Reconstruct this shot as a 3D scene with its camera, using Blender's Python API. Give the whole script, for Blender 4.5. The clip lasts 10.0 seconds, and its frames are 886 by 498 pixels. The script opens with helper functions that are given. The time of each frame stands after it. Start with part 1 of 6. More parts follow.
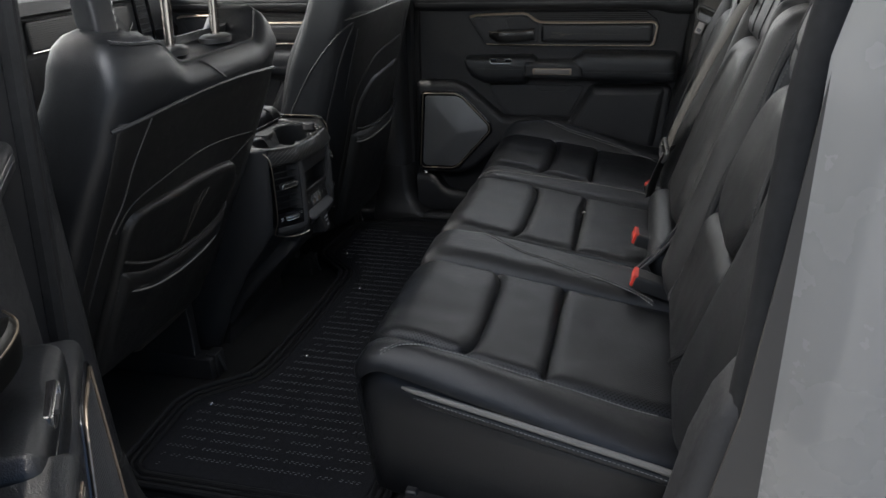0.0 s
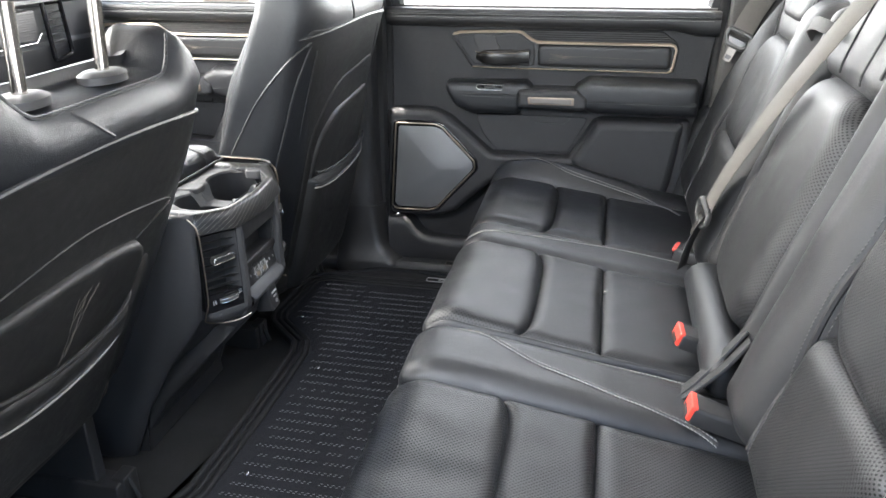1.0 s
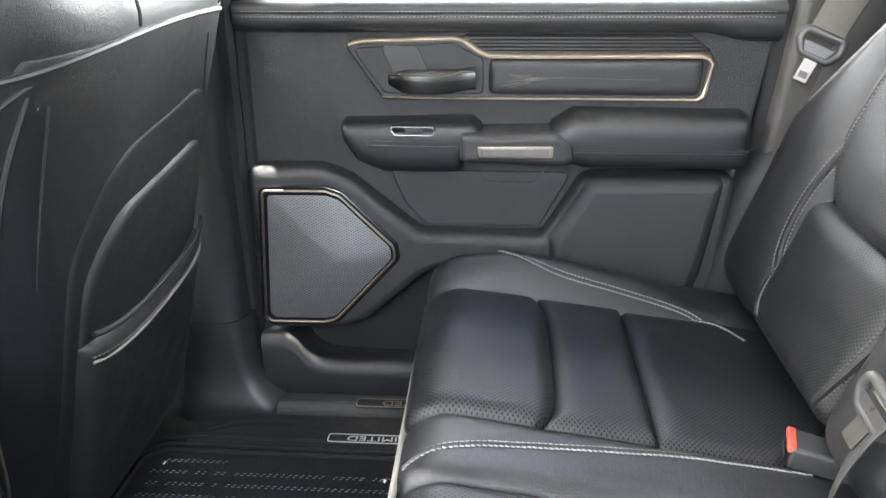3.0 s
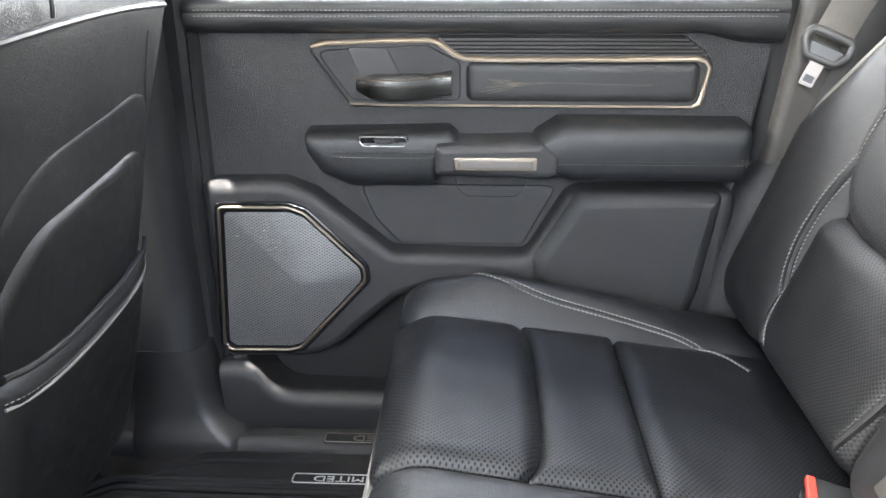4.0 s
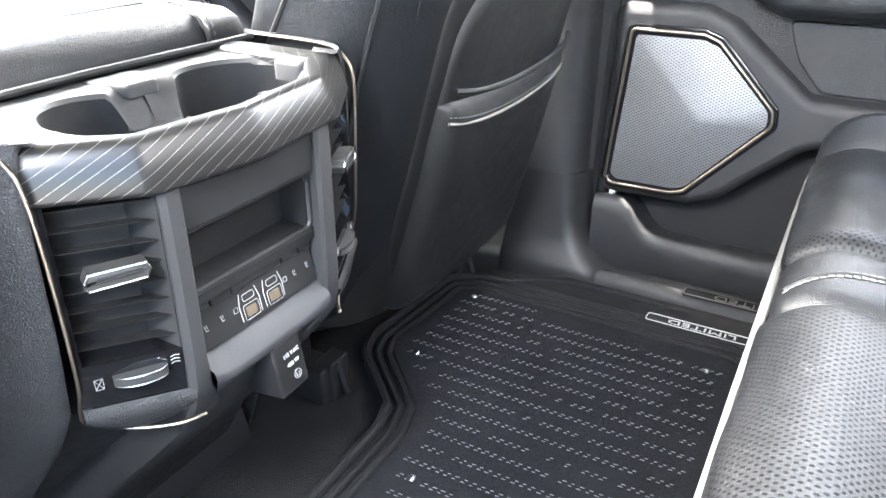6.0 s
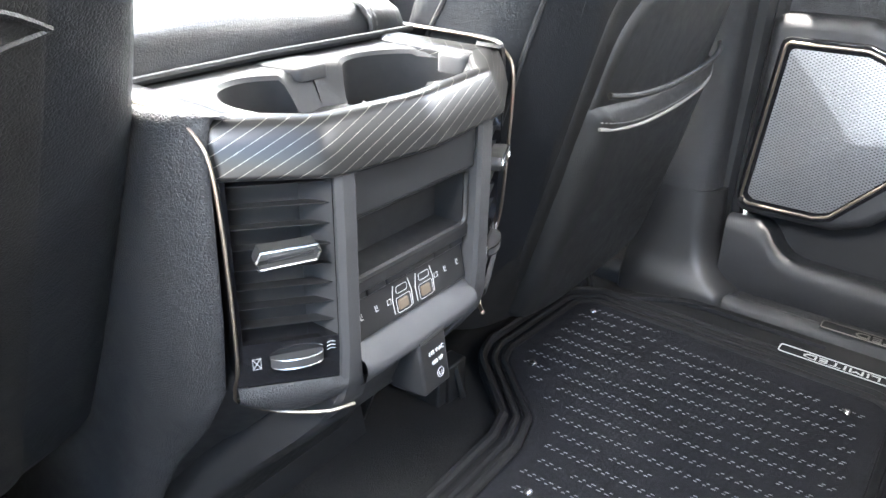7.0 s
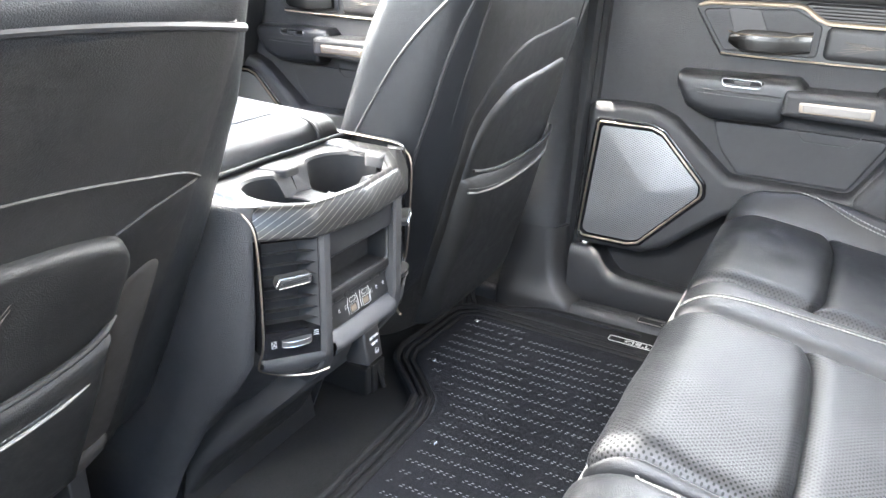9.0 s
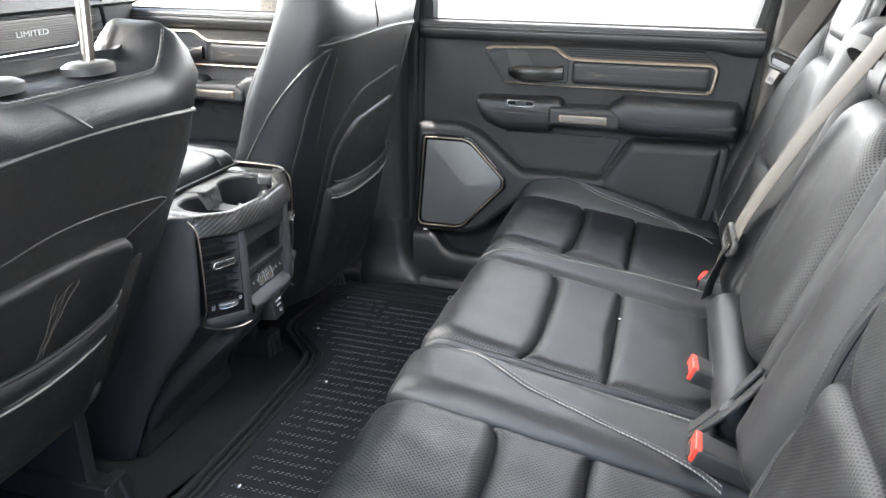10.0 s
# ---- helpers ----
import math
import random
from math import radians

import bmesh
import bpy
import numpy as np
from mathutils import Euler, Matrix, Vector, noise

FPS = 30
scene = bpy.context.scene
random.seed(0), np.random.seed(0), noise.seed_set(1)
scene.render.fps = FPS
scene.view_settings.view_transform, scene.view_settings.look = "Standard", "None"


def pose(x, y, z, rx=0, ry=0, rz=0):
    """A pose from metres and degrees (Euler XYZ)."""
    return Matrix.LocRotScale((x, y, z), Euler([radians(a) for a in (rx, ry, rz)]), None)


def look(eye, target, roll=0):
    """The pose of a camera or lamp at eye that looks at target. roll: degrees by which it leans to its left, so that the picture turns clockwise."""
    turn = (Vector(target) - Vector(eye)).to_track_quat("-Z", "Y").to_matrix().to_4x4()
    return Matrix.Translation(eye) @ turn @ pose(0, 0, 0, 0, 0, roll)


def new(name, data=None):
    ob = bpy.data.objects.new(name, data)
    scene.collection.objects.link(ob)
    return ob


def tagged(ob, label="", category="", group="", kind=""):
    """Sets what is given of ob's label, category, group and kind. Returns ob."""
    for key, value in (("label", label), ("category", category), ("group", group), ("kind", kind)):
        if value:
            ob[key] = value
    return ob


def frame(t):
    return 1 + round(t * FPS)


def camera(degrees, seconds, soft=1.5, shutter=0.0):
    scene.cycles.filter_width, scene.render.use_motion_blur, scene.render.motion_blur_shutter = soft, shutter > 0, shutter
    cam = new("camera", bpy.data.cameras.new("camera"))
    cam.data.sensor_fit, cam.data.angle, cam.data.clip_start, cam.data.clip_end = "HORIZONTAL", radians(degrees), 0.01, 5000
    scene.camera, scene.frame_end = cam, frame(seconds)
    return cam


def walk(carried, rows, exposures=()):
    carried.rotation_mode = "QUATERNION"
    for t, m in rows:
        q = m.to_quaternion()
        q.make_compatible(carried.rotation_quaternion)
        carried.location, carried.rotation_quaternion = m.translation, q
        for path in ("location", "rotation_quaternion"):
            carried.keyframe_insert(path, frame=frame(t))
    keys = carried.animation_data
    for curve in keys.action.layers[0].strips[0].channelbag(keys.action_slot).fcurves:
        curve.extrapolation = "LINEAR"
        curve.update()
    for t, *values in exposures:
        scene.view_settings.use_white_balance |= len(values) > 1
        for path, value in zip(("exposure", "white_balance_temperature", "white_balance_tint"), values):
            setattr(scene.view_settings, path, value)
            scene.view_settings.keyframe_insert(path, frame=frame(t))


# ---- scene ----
from mathutils.bvhtree import BVHTree

cam = camera(61.3, 10.0)
PATH = [
    (0, (0.204, -1.496, 0.909), (-0.238, 0.119, 0.171), -2.1),
    (0.5, (0.179, -1.305, 0.911), (-0.246, 0.318, 0.182), -1.8),
    (1, (0.074, -1.118, 0.900), (-0.283, 0.519, 0.163), -0.5),
    (1.5, (-0.024, -0.922, 0.883), (-0.303, 0.718, 0.120), 0.0),
    (2, (-0.077, -0.705, 0.867), (-0.269, 0.944, 0.098), 0.5),
    (2.5, (-0.086, -0.496, 0.844), (-0.236, 1.156, 0.072), -0.4),
    (3.8, (-0.081, -0.269, 0.797), (-0.166, 1.408, 0.070), -0.2),
    (4, (-0.079, -0.261, 0.793), (-0.160, 1.414, 0.062), -0.3),
    (4.5, (-0.087, -0.265, 0.795), (-0.164, 1.409, 0.058), 0.0),
    (5, (-0.090, -0.275, 0.781), (-0.312, 1.373, 0.017), 0.2),
    (5.5, (-0.113, -0.335, 0.682), (-0.698, 1.198, -0.128), -0.0),
    (5.6, (-0.118, -0.347, 0.660), (-0.767, 1.161, -0.147), -0.0),
    (6, (-0.156, -0.358, 0.613), (-0.948, 1.072, -0.210), 0.4),
    (6.2, (-0.172, -0.362, 0.603), (-1.021, 1.039, -0.215), 0.7),
    (7.3, (-0.208, -0.375, 0.597), (-1.211, 0.929, -0.206), 1.2),
    (7.5, (-0.206, -0.377, 0.601), (-1.219, 0.919, -0.202), 1.0),
    (8, (-0.199, -0.405, 0.611), (-1.207, 0.895, -0.190), 1.0),
    (8.5, (-0.147, -0.490, 0.662), (-1.093, 0.867, -0.119), 1.5),
    (9, (-0.044, -0.664, 0.741), (-0.831, 0.826, 0.027), 2.1),
    (9.4, (0.045, -0.859, 0.814), (-0.597, 0.715, 0.136), 2.2),
    (9.5, (0.062, -0.894, 0.826), (-0.544, 0.695, 0.150), 2.2),
    (10, (0.136, -1.060, 0.872), (-0.349, 0.565, 0.183), 0.6),
]
EXPOSURES = [(0.0, 0.3), (0.3, 1.4), (0.5, 2.2), (0.8, 2.55), (1.5, 2.75), (2.5, 3.05), (4.0, 3.35), (4.8, 3.45), (5.5, 4.05), (6.2, 4.15), (7.3, 4.0), (8.0, 4.1), (8.6, 4.2), (9.1, 3.95), (9.5, 3.1), (10.0, 2.75)]
walk(cam, [(t, look(eye, target, roll)) for t, eye, target, roll in PATH], EXPOSURES)

# ---------------------------------------------------------------- world and light
world = bpy.data.worlds.new("sky")
scene.world = world
world.use_nodes = True
wn, wl = world.node_tree.nodes, world.node_tree.links
sky = wn.new("ShaderNodeTexSky")
sky.sky_type = "NISHITA"
sky.sun_disc = False
SUN_EL, SUN_ROT = 86.0, 268.0
sky.sun_elevation, sky.sun_rotation = radians(SUN_EL), radians(SUN_ROT)
wl.new(sky.outputs[0], wn["Background"].inputs[0])
wn["Background"].inputs[1].default_value = 0.15

sun = new("sun", bpy.data.lights.new("sun", "SUN"))
sun.data.energy, sun.data.angle, sun.data.color = 4.5, radians(0.6), (1.0, 0.95, 0.88)
# direction towards the sun: rotation 0 is +y, clockwise seen from above
sd = Vector((math.sin(radians(SUN_ROT)) * math.cos(radians(SUN_EL)), math.cos(radians(SUN_ROT)) * math.cos(radians(SUN_EL)), math.sin(radians(SUN_EL))))
sun.matrix_world = look(sd * 20, (0, 0, 0))

# the sky's light in the window openings
def window_light(eye, target, w, h, watts, color=(1.0, 0.975, 0.935)):
    lamp = new("window_light", bpy.data.lights.new("window_light", "AREA"))
    lamp.data.shape, lamp.data.size, lamp.data.size_y, lamp.data.energy = "RECTANGLE", w, h, watts
    lamp.data.color = color
    lamp.matrix_world = look(eye, target)


window_light((-0.05, 1.45, 1.22), (-0.05, -0.2, 0.45), 1.0, 0.5, 3.6)
window_light((-1.05, 1.45, 1.22), (0.2, -0.3, 0.50), 1.0, 0.5, 6.0)
window_light((-1.05, -1.45, 1.22), (0.35, 0.0, 0.5), 1.0, 0.5, 3.6)
window_light((-2.10, 0.0, 1.55), (-0.1, 0.0, 0.60), 1.60, 0.70, 30.0, (1.0, 0.96, 0.90))
window_light((-0.30, -0.87, 1.09), (-0.04, 0.15, 0.38), 0.36, 0.20, 4.0, (0.95, 0.97, 1.0))
window_light((0.49, 0.0, 0.98), (-0.5, 0.0, 0.55), 1.10, 0.28, 1.5)

# ---------------------------------------------------------------- materials


def nodes_of(name):
    m = bpy.data.materials.new(name)
    m.use_nodes = True
    nt = m.node_tree
    return m, nt.nodes, nt.links, nt.nodes["Principled BSDF"]


def surface(name, color, rough=0.5, metal=0.0, var=0.2, big=6.0, grain=300.0, bump=0.15, bumpdist=0.001, rvar=0.12, kind="noise", coat=0.0, holes=0.0, sheen=0.0, spec=0.5, tint=None, crease=0.0, flat=None, wrinkles=0.0):
    """Procedural surface: colour and roughness wander at a large and a small scale, a fine relief on top; holes: spacing of a perforation."""
    m, n, l, bs = nodes_of(name)
    tc = n.new("ShaderNodeTexCoord")
    n1 = n.new("ShaderNodeTexNoise")
    n1.inputs["Scale"].default_value, n1.inputs["Detail"].default_value, n1.inputs["Roughness"].default_value = big, 5, 0.6
    n2 = n.new("ShaderNodeTexNoise")
    n2.inputs["Scale"].default_value, n2.inputs["Detail"].default_value = big * 14, 4
    l.new(tc.outputs["Object"], n1.inputs["Vector"])
    l.new(tc.outputs["Object"], n2.inputs["Vector"])
    add = n.new("ShaderNodeMath")
    add.operation = "ADD"
    l.new(n1.outputs["Fac"], add.inputs[0])
    l.new(n2.outputs["Fac"], add.inputs[1])
    ramp = n.new("ShaderNodeMapRange")
    ramp.inputs["From Min"].default_value, ramp.inputs["From Max"].default_value = 0.6, 1.4
    ramp.inputs["To Min"].default_value, ramp.inputs["To Max"].default_value = 0.0, 1.0
    l.new(add.outputs[0], ramp.inputs["Value"])
    mix = n.new("ShaderNodeMix")
    mix.data_type = "RGBA"
    lo = [c * (1 - var) for c in color]
    hi = [min(1, c * (1 + var)) for c in (tint or color)]
    mix.inputs[6].default_value, mix.inputs[7].default_value = (*lo, 1), (*hi, 1)
    l.new(ramp.outputs[0], mix.inputs[0])
    out = mix.outputs[2]
    rr = n.new("ShaderNodeMapRange")
    rr.inputs["From Min"].default_value, rr.inputs["From Max"].default_value = 0.6, 1.4
    rr.inputs["To Min"].default_value, rr.inputs["To Max"].default_value = max(0.03, rough - rvar), min(1, rough + rvar)
    l.new(add.outputs[0], rr.inputs["Value"])
    l.new(rr.outputs[0], bs.inputs["Roughness"])
    if kind == "leather":
        g = n.new("ShaderNodeTexVoronoi")
        g.feature = "DISTANCE_TO_EDGE"
        g.inputs["Scale"].default_value = grain
        warp = n.new("ShaderNodeTexNoise")
        warp.inputs["Scale"].default_value = grain * 0.35
        wm = n.new("ShaderNodeVectorMath")
        wm.operation = "MULTIPLY_ADD"
        wm.inputs[1].default_value = (0.004, 0.004, 0.004)
        l.new(warp.outputs["Color"], wm.inputs[0])
        l.new(tc.outputs["Object"], warp.inputs["Vector"])
        l.new(tc.outputs["Object"], wm.inputs[2])
        l.new(wm.outputs[0], g.inputs["Vector"])
        height = g.outputs["Distance"]
        k = n.new("ShaderNodeMapRange")
        k.inputs["From Max"].default_value = 0.25
        l.new(height, k.inputs["Value"])
        height = k.outputs[0]
    else:
        g = n.new("ShaderNodeTexNoise")
        g.inputs["Scale"].default_value, g.inputs["Detail"].default_value = grain, 3
        l.new(tc.outputs["Object"], g.inputs["Vector"])
        height = g.outputs["Fac"]
    if holes:
        v = n.new("ShaderNodeTexVoronoi")
        v.inputs["Scale"].default_value, v.inputs["Randomness"].default_value = 1.0 / holes, 0.0
        mp = n.new("ShaderNodeMapping")
        v.voronoi_dimensions = "2D"
        if flat:
            mp.inputs["Rotation"].default_value = (math.pi / 2, 0, math.pi / 4)
            mp.inputs["Scale"].default_value = flat
            l.new(tc.outputs["Object"], mp.inputs["Vector"])
        else:
            mp.inputs["Rotation"].default_value = (0, 0, math.pi / 4)
            l.new(tc.outputs["UV"], mp.inputs["Vector"])
        l.new(mp.outputs[0], v.inputs["Vector"])
        hm = n.new("ShaderNodeMapRange")
        hm.inputs["From Min"].default_value, hm.inputs["From Max"].default_value = 0.21, 0.33
        l.new(v.outputs["Distance"], hm.inputs["Value"])
        mul = n.new("ShaderNodeMath")
        mul.operation = "MULTIPLY"
        l.new(hm.outputs[0], mul.inputs[0])
        mul.inputs[1].default_value = 0.5
        ad = n.new("ShaderNodeMath")
        ad.operation = "ADD"
        l.new(mul.outputs[0], ad.inputs[0])
        l.new(height, ad.inputs[1])
        height = ad.outputs[0]
        hc = n.new("ShaderNodeMix")
        hc.data_type = "RGBA"
        hc.inputs[6].default_value = (*[c * 0.25 for c in color], 1)
        l.new(hm.outputs[0], hc.inputs[0])
        l.new(out, hc.inputs[7])
        out = hc.outputs[2]
        sp = n.new("ShaderNodeMath")
        sp.operation = "MULTIPLY_ADD"
        sp.inputs[1].default_value, sp.inputs[2].default_value = 0.68 * spec, 0.32 * spec
        l.new(hm.outputs[0], sp.inputs[0])
    l.new(out, bs.inputs["Base Color"])
    b = n.new("ShaderNodeBump")
    b.inputs["Strength"].default_value, b.inputs["Distance"].default_value = bump, bumpdist
    l.new(height, b.inputs["Height"])
    if crease:
        cn = n.new("ShaderNodeTexNoise")
        cn.inputs["Scale"].default_value, cn.inputs["Detail"].default_value, cn.inputs["Distortion"].default_value = 22.0, 2.0, 0.0
        l.new(tc.outputs["Object"], cn.inputs["Vector"])
        b2 = n.new("ShaderNodeBump")
        b2.inputs["Strength"].default_value, b2.inputs["Distance"].default_value = crease, 0.003
        l.new(cn.outputs["Fac"], b2.inputs["Height"])
        l.new(b2.outputs[0], b.inputs["Normal"])
    if wrinkles:
        wn_ = n.new("ShaderNodeTexNoise")
        wn_.inputs["Scale"].default_value, wn_.inputs["Detail"].default_value, wn_.inputs["Distortion"].default_value = 1.0, 3.0, 0.6
        wmap = n.new("ShaderNodeMapping")
        wmap.inputs["Rotation"].default_value = (0.3, 0.2, 0.35)
        wmap.inputs["Scale"].default_value = (190, 45, 90)
        l.new(tc.outputs["Object"], wmap.inputs["Vector"])
        l.new(wmap.outputs[0], wn_.inputs["Vector"])
        b3 = n.new("ShaderNodeBump")
        b3.inputs["Strength"].default_value, b3.inputs["Distance"].default_value = wrinkles, 0.0010
        l.new(wn_.outputs["Fac"], b3.inputs["Height"])
        l.new(b.outputs[0], b3.inputs["Normal"])
        l.new(b3.outputs[0], bs.inputs["Normal"])
    elif bump:
        l.new(b.outputs[0], bs.inputs["Normal"])
    bs.inputs["Metallic"].default_value = metal
    bs.inputs["Coat Weight"].default_value = coat
    bs.inputs["Specular IOR Level"].default_value = spec
    if holes:
        l.new(sp.outputs[0], bs.inputs["Specular IOR Level"])
    if sheen:
        bs.inputs["Sheen Weight"].default_value = sheen
        bs.inputs["Sheen Roughness"].default_value = 0.4
    return m


LEATHER = surface("black_leather", (0.0102, 0.0109, 0.0122), 0.37, var=0.32, grain=480, bump=0.24, bumpdist=0.0010, kind="leather", rvar=0.06, crease=0.11, spec=0.48, wrinkles=0.34)
LEATHER_PERF = surface("perforated_black_leather", (0.0102, 0.0109, 0.0123), 0.365, var=0.25, grain=620, bump=0.22, bumpdist=0.0010, kind="leather", holes=0.0041, rvar=0.06, crease=0.10, spec=0.46, wrinkles=0.14)
LEATHER_BACK = surface("perforated_backrest_leather", (0.0125, 0.0128, 0.0134), 0.42, var=0.3, grain=620, bump=0.24, bumpdist=0.0010, kind="leather", holes=0.0041, rvar=0.05, crease=0.09, spec=0.52, wrinkles=0.12)
LEATHER_SOFT = surface("matt_black_leather", (0.0135, 0.0137, 0.0142), 0.45, var=0.3, grain=480, bump=0.24, bumpdist=0.0009, kind="leather", rvar=0.05, crease=0.08, wrinkles=0.22)
VINYL = surface("black_vinyl", (0.021, 0.0212, 0.0225), 0.44, var=0.3, grain=360, bump=0.6, bumpdist=0.0010, kind="leather")
SEATSHELL = surface("matt_seat_back_vinyl", (0.0105, 0.0101, 0.0096), 0.47, var=0.3, grain=480, bump=0.3, bumpdist=0.0007, kind="leather")
PLASTIC = surface("grained_black_plastic", (0.021, 0.0212, 0.0225), 0.43, var=0.25, grain=480, bump=0.5, bumpdist=0.0007, kind="leather")
PLASTIC_GREY = surface("grey_plastic", (0.031, 0.031, 0.032), 0.6, var=0.15, grain=800, bump=0.2, bumpdist=0.0005, kind="leather")
PLASTIC_DARK = surface("smooth_dark_plastic", (0.018, 0.018, 0.0185), 0.42, var=0.2, grain=200, bump=0.03)
GLOSS = surface("piano_black_plastic", (0.008, 0.008, 0.009), 0.14, var=0.2, grain=60, bump=0.01, coat=0.4)
RUBBER = surface("black_rubber", (0.019, 0.019, 0.0195), 0.75, var=0.3, grain=500, bump=0.2, bumpdist=0.0006, spec=0.12)
CARPET = surface("black_carpet", (0.020, 0.020, 0.0195), 0.95, var=0.45, big=18, grain=900, bump=0.9, bumpdist=0.003, spec=0.2)
MATCARPET = surface("ribbed_mat_carpet", (0.019, 0.0195, 0.0225), 0.95, var=0.4, big=14, grain=1100, bump=0.9, bumpdist=0.003, spec=0.2)
FLECK = surface("pale_mat_thread", (0.15, 0.155, 0.165), 0.8, var=0.4, big=60, grain=600, bump=0.2)
THREAD = surface("pale_stitching_thread", (0.18, 0.177, 0.17), 0.75, var=0.3, big=80, grain=900, bump=0.3)
THREAD_DARK = surface("dark_stitching_thread", (0.075, 0.073, 0.07), 0.75, var=0.3, big=80, grain=900, bump=0.3)
PIPING = surface("grey_beige_piping", (0.20, 0.19, 0.172), 0.6, var=0.15, big=30, grain=500, bump=0.2)
CHROME = surface("satin_chrome", (0.72, 0.71, 0.70), 0.24, metal=1.0, var=0.05, big=20, bump=0, rvar=0.03)
BRONZE = surface("brushed_warm_metal", (0.80, 0.67, 0.53), 0.36, metal=1.0, var=0.06, big=12, bump=0, rvar=0.04)
DARKMETAL = surface("dark_brushed_metal", (0.09, 0.088, 0.087), 0.42, metal=1.0, var=0.08, big=12, bump=0, rvar=0.04)
STEEL = surface("polished_steel_rod", (0.62, 0.58, 0.53), 0.2, metal=1.0, var=0.05, big=20, bump=0, rvar=0.03)
GRILLE = surface("silver_speaker_mesh", (0.33, 0.33, 0.335), 0.40, metal=0.85, var=0.10, big=10, grain=600, bump=0.4, bumpdist=0.0006, holes=0.0032, flat=(0.6, 1, 1), rvar=0.05)
WEBBING = surface("grey_seat_belt_webbing", (0.088, 0.080, 0.070), 0.7, var=0.2, big=20, grain=900, bump=0.5, bumpdist=0.0008)
WEBBING_BLACK = surface("black_webbing", (0.028, 0.027, 0.026), 0.65, var=0.2, big=20, grain=900, bump=0.4, bumpdist=0.0008)
BELTGREY = surface("grey_belt_plastic", (0.045, 0.044, 0.042), 0.38, var=0.15, grain=600, bump=0.1, bumpdist=0.0004)
RED = surface("red_plastic", (0.55, 0.042, 0.026), 0.42, var=0.12, big=30, grain=400, bump=0.05)
WHITEPRINT = surface("white_print", (0.42, 0.42, 0.41), 0.6, var=0.1, big=60, grain=400, bump=0.02)
BADGE = surface("bright_badge_metal", (0.20, 0.185, 0.17), 0.5, metal=1.0, var=0.08, big=40, bump=0, rvar=0.04)
USB = surface("tan_port_insert", (0.13, 0.10, 0.07), 0.45, var=0.2, big=80, grain=400, bump=0.05)
PAINT = surface("white_car_paint", (0.21, 0.207, 0.20), 0.26, var=0.004, big=2, grain=60, bump=0, coat=0.6)
HEADLINER = surface("grey_headliner_cloth", (0.36, 0.345, 0.325), 0.9, var=0.1, grain=900, bump=0.3)
PILLARTRIM = surface("warm_grey_pillar_trim", (0.055, 0.051, 0.046), 0.6, var=0.12, grain=700, bump=0.25, kind="leather")
ASPHALT = surface("pale_concrete_yard", (0.40, 0.39, 0.37), 0.9, var=0.25, big=1.2, grain=90, bump=0.5, bumpdist=0.004)
CONCRETE = surface("pale_concrete", (0.52, 0.505, 0.48), 0.85, var=0.15, big=1.5, grain=120, bump=0.3, bumpdist=0.003)
BARK = surface("tree_bark", (0.20, 0.165, 0.12), 0.9, var=0.45, big=9, grain=40, bump=1.0, bumpdist=0.02)
LEAF = surface("green_leaves", (0.075, 0.11, 0.04), 0.6, var=0.4, big=5, grain=60, bump=0.1)
GRASS = surface("dry_grass", (0.13, 0.14, 0.065), 0.9, var=0.4, big=3, grain=80, bump=0.6, bumpdist=0.01)
HANDLEMETAL = surface("satin_door_handle_metal", (0.050, 0.049, 0.047), 0.38, metal=1.0, var=0.06, big=12, bump=0, rvar=0.04)
# grey plastic with the sky's light from above put into the colour
LIP_LIT = surface("sky_lit_grey_plastic", (0.036, 0.037, 0.040), 0.5, var=0.12, grain=800, bump=0.2, bumpdist=0.0005, kind="leather")
EDGING = surface("dull_bronze_edging", (0.30, 0.25, 0.20), 0.42, metal=1.0, var=0.08, big=14, bump=0, rvar=0.05)
GUSSET = surface("brownish_seat_cloth", (0.019, 0.0165, 0.0145), 0.7, var=0.25, grain=700, bump=0.3, bumpdist=0.0006)
SCUFF = surface("pale_scuff", (0.095, 0.08, 0.065), 0.7, var=0.4, big=60, grain=500, bump=0.1)


# near-black: shade of wells, vents, cubby and seam grooves is in this colour
RECESS_SHADE = surface("shaded_recess_plastic", (0.008, 0.008, 0.0085), 0.6, var=0.2, grain=300, bump=0.1)


def glass_material(name, tint):
    m, n, l, bs = nodes_of(name)
    bs.inputs["Base Color"].default_value = (*tint, 1)
    bs.inputs["Roughness"].default_value = 0.02
    bs.inputs["Transmission Weight"].default_value = 1.0
    bs.inputs["IOR"].default_value = 1.05
    return m


GLASS = glass_material("tinted_window_glass", (0.86, 0.88, 0.87))


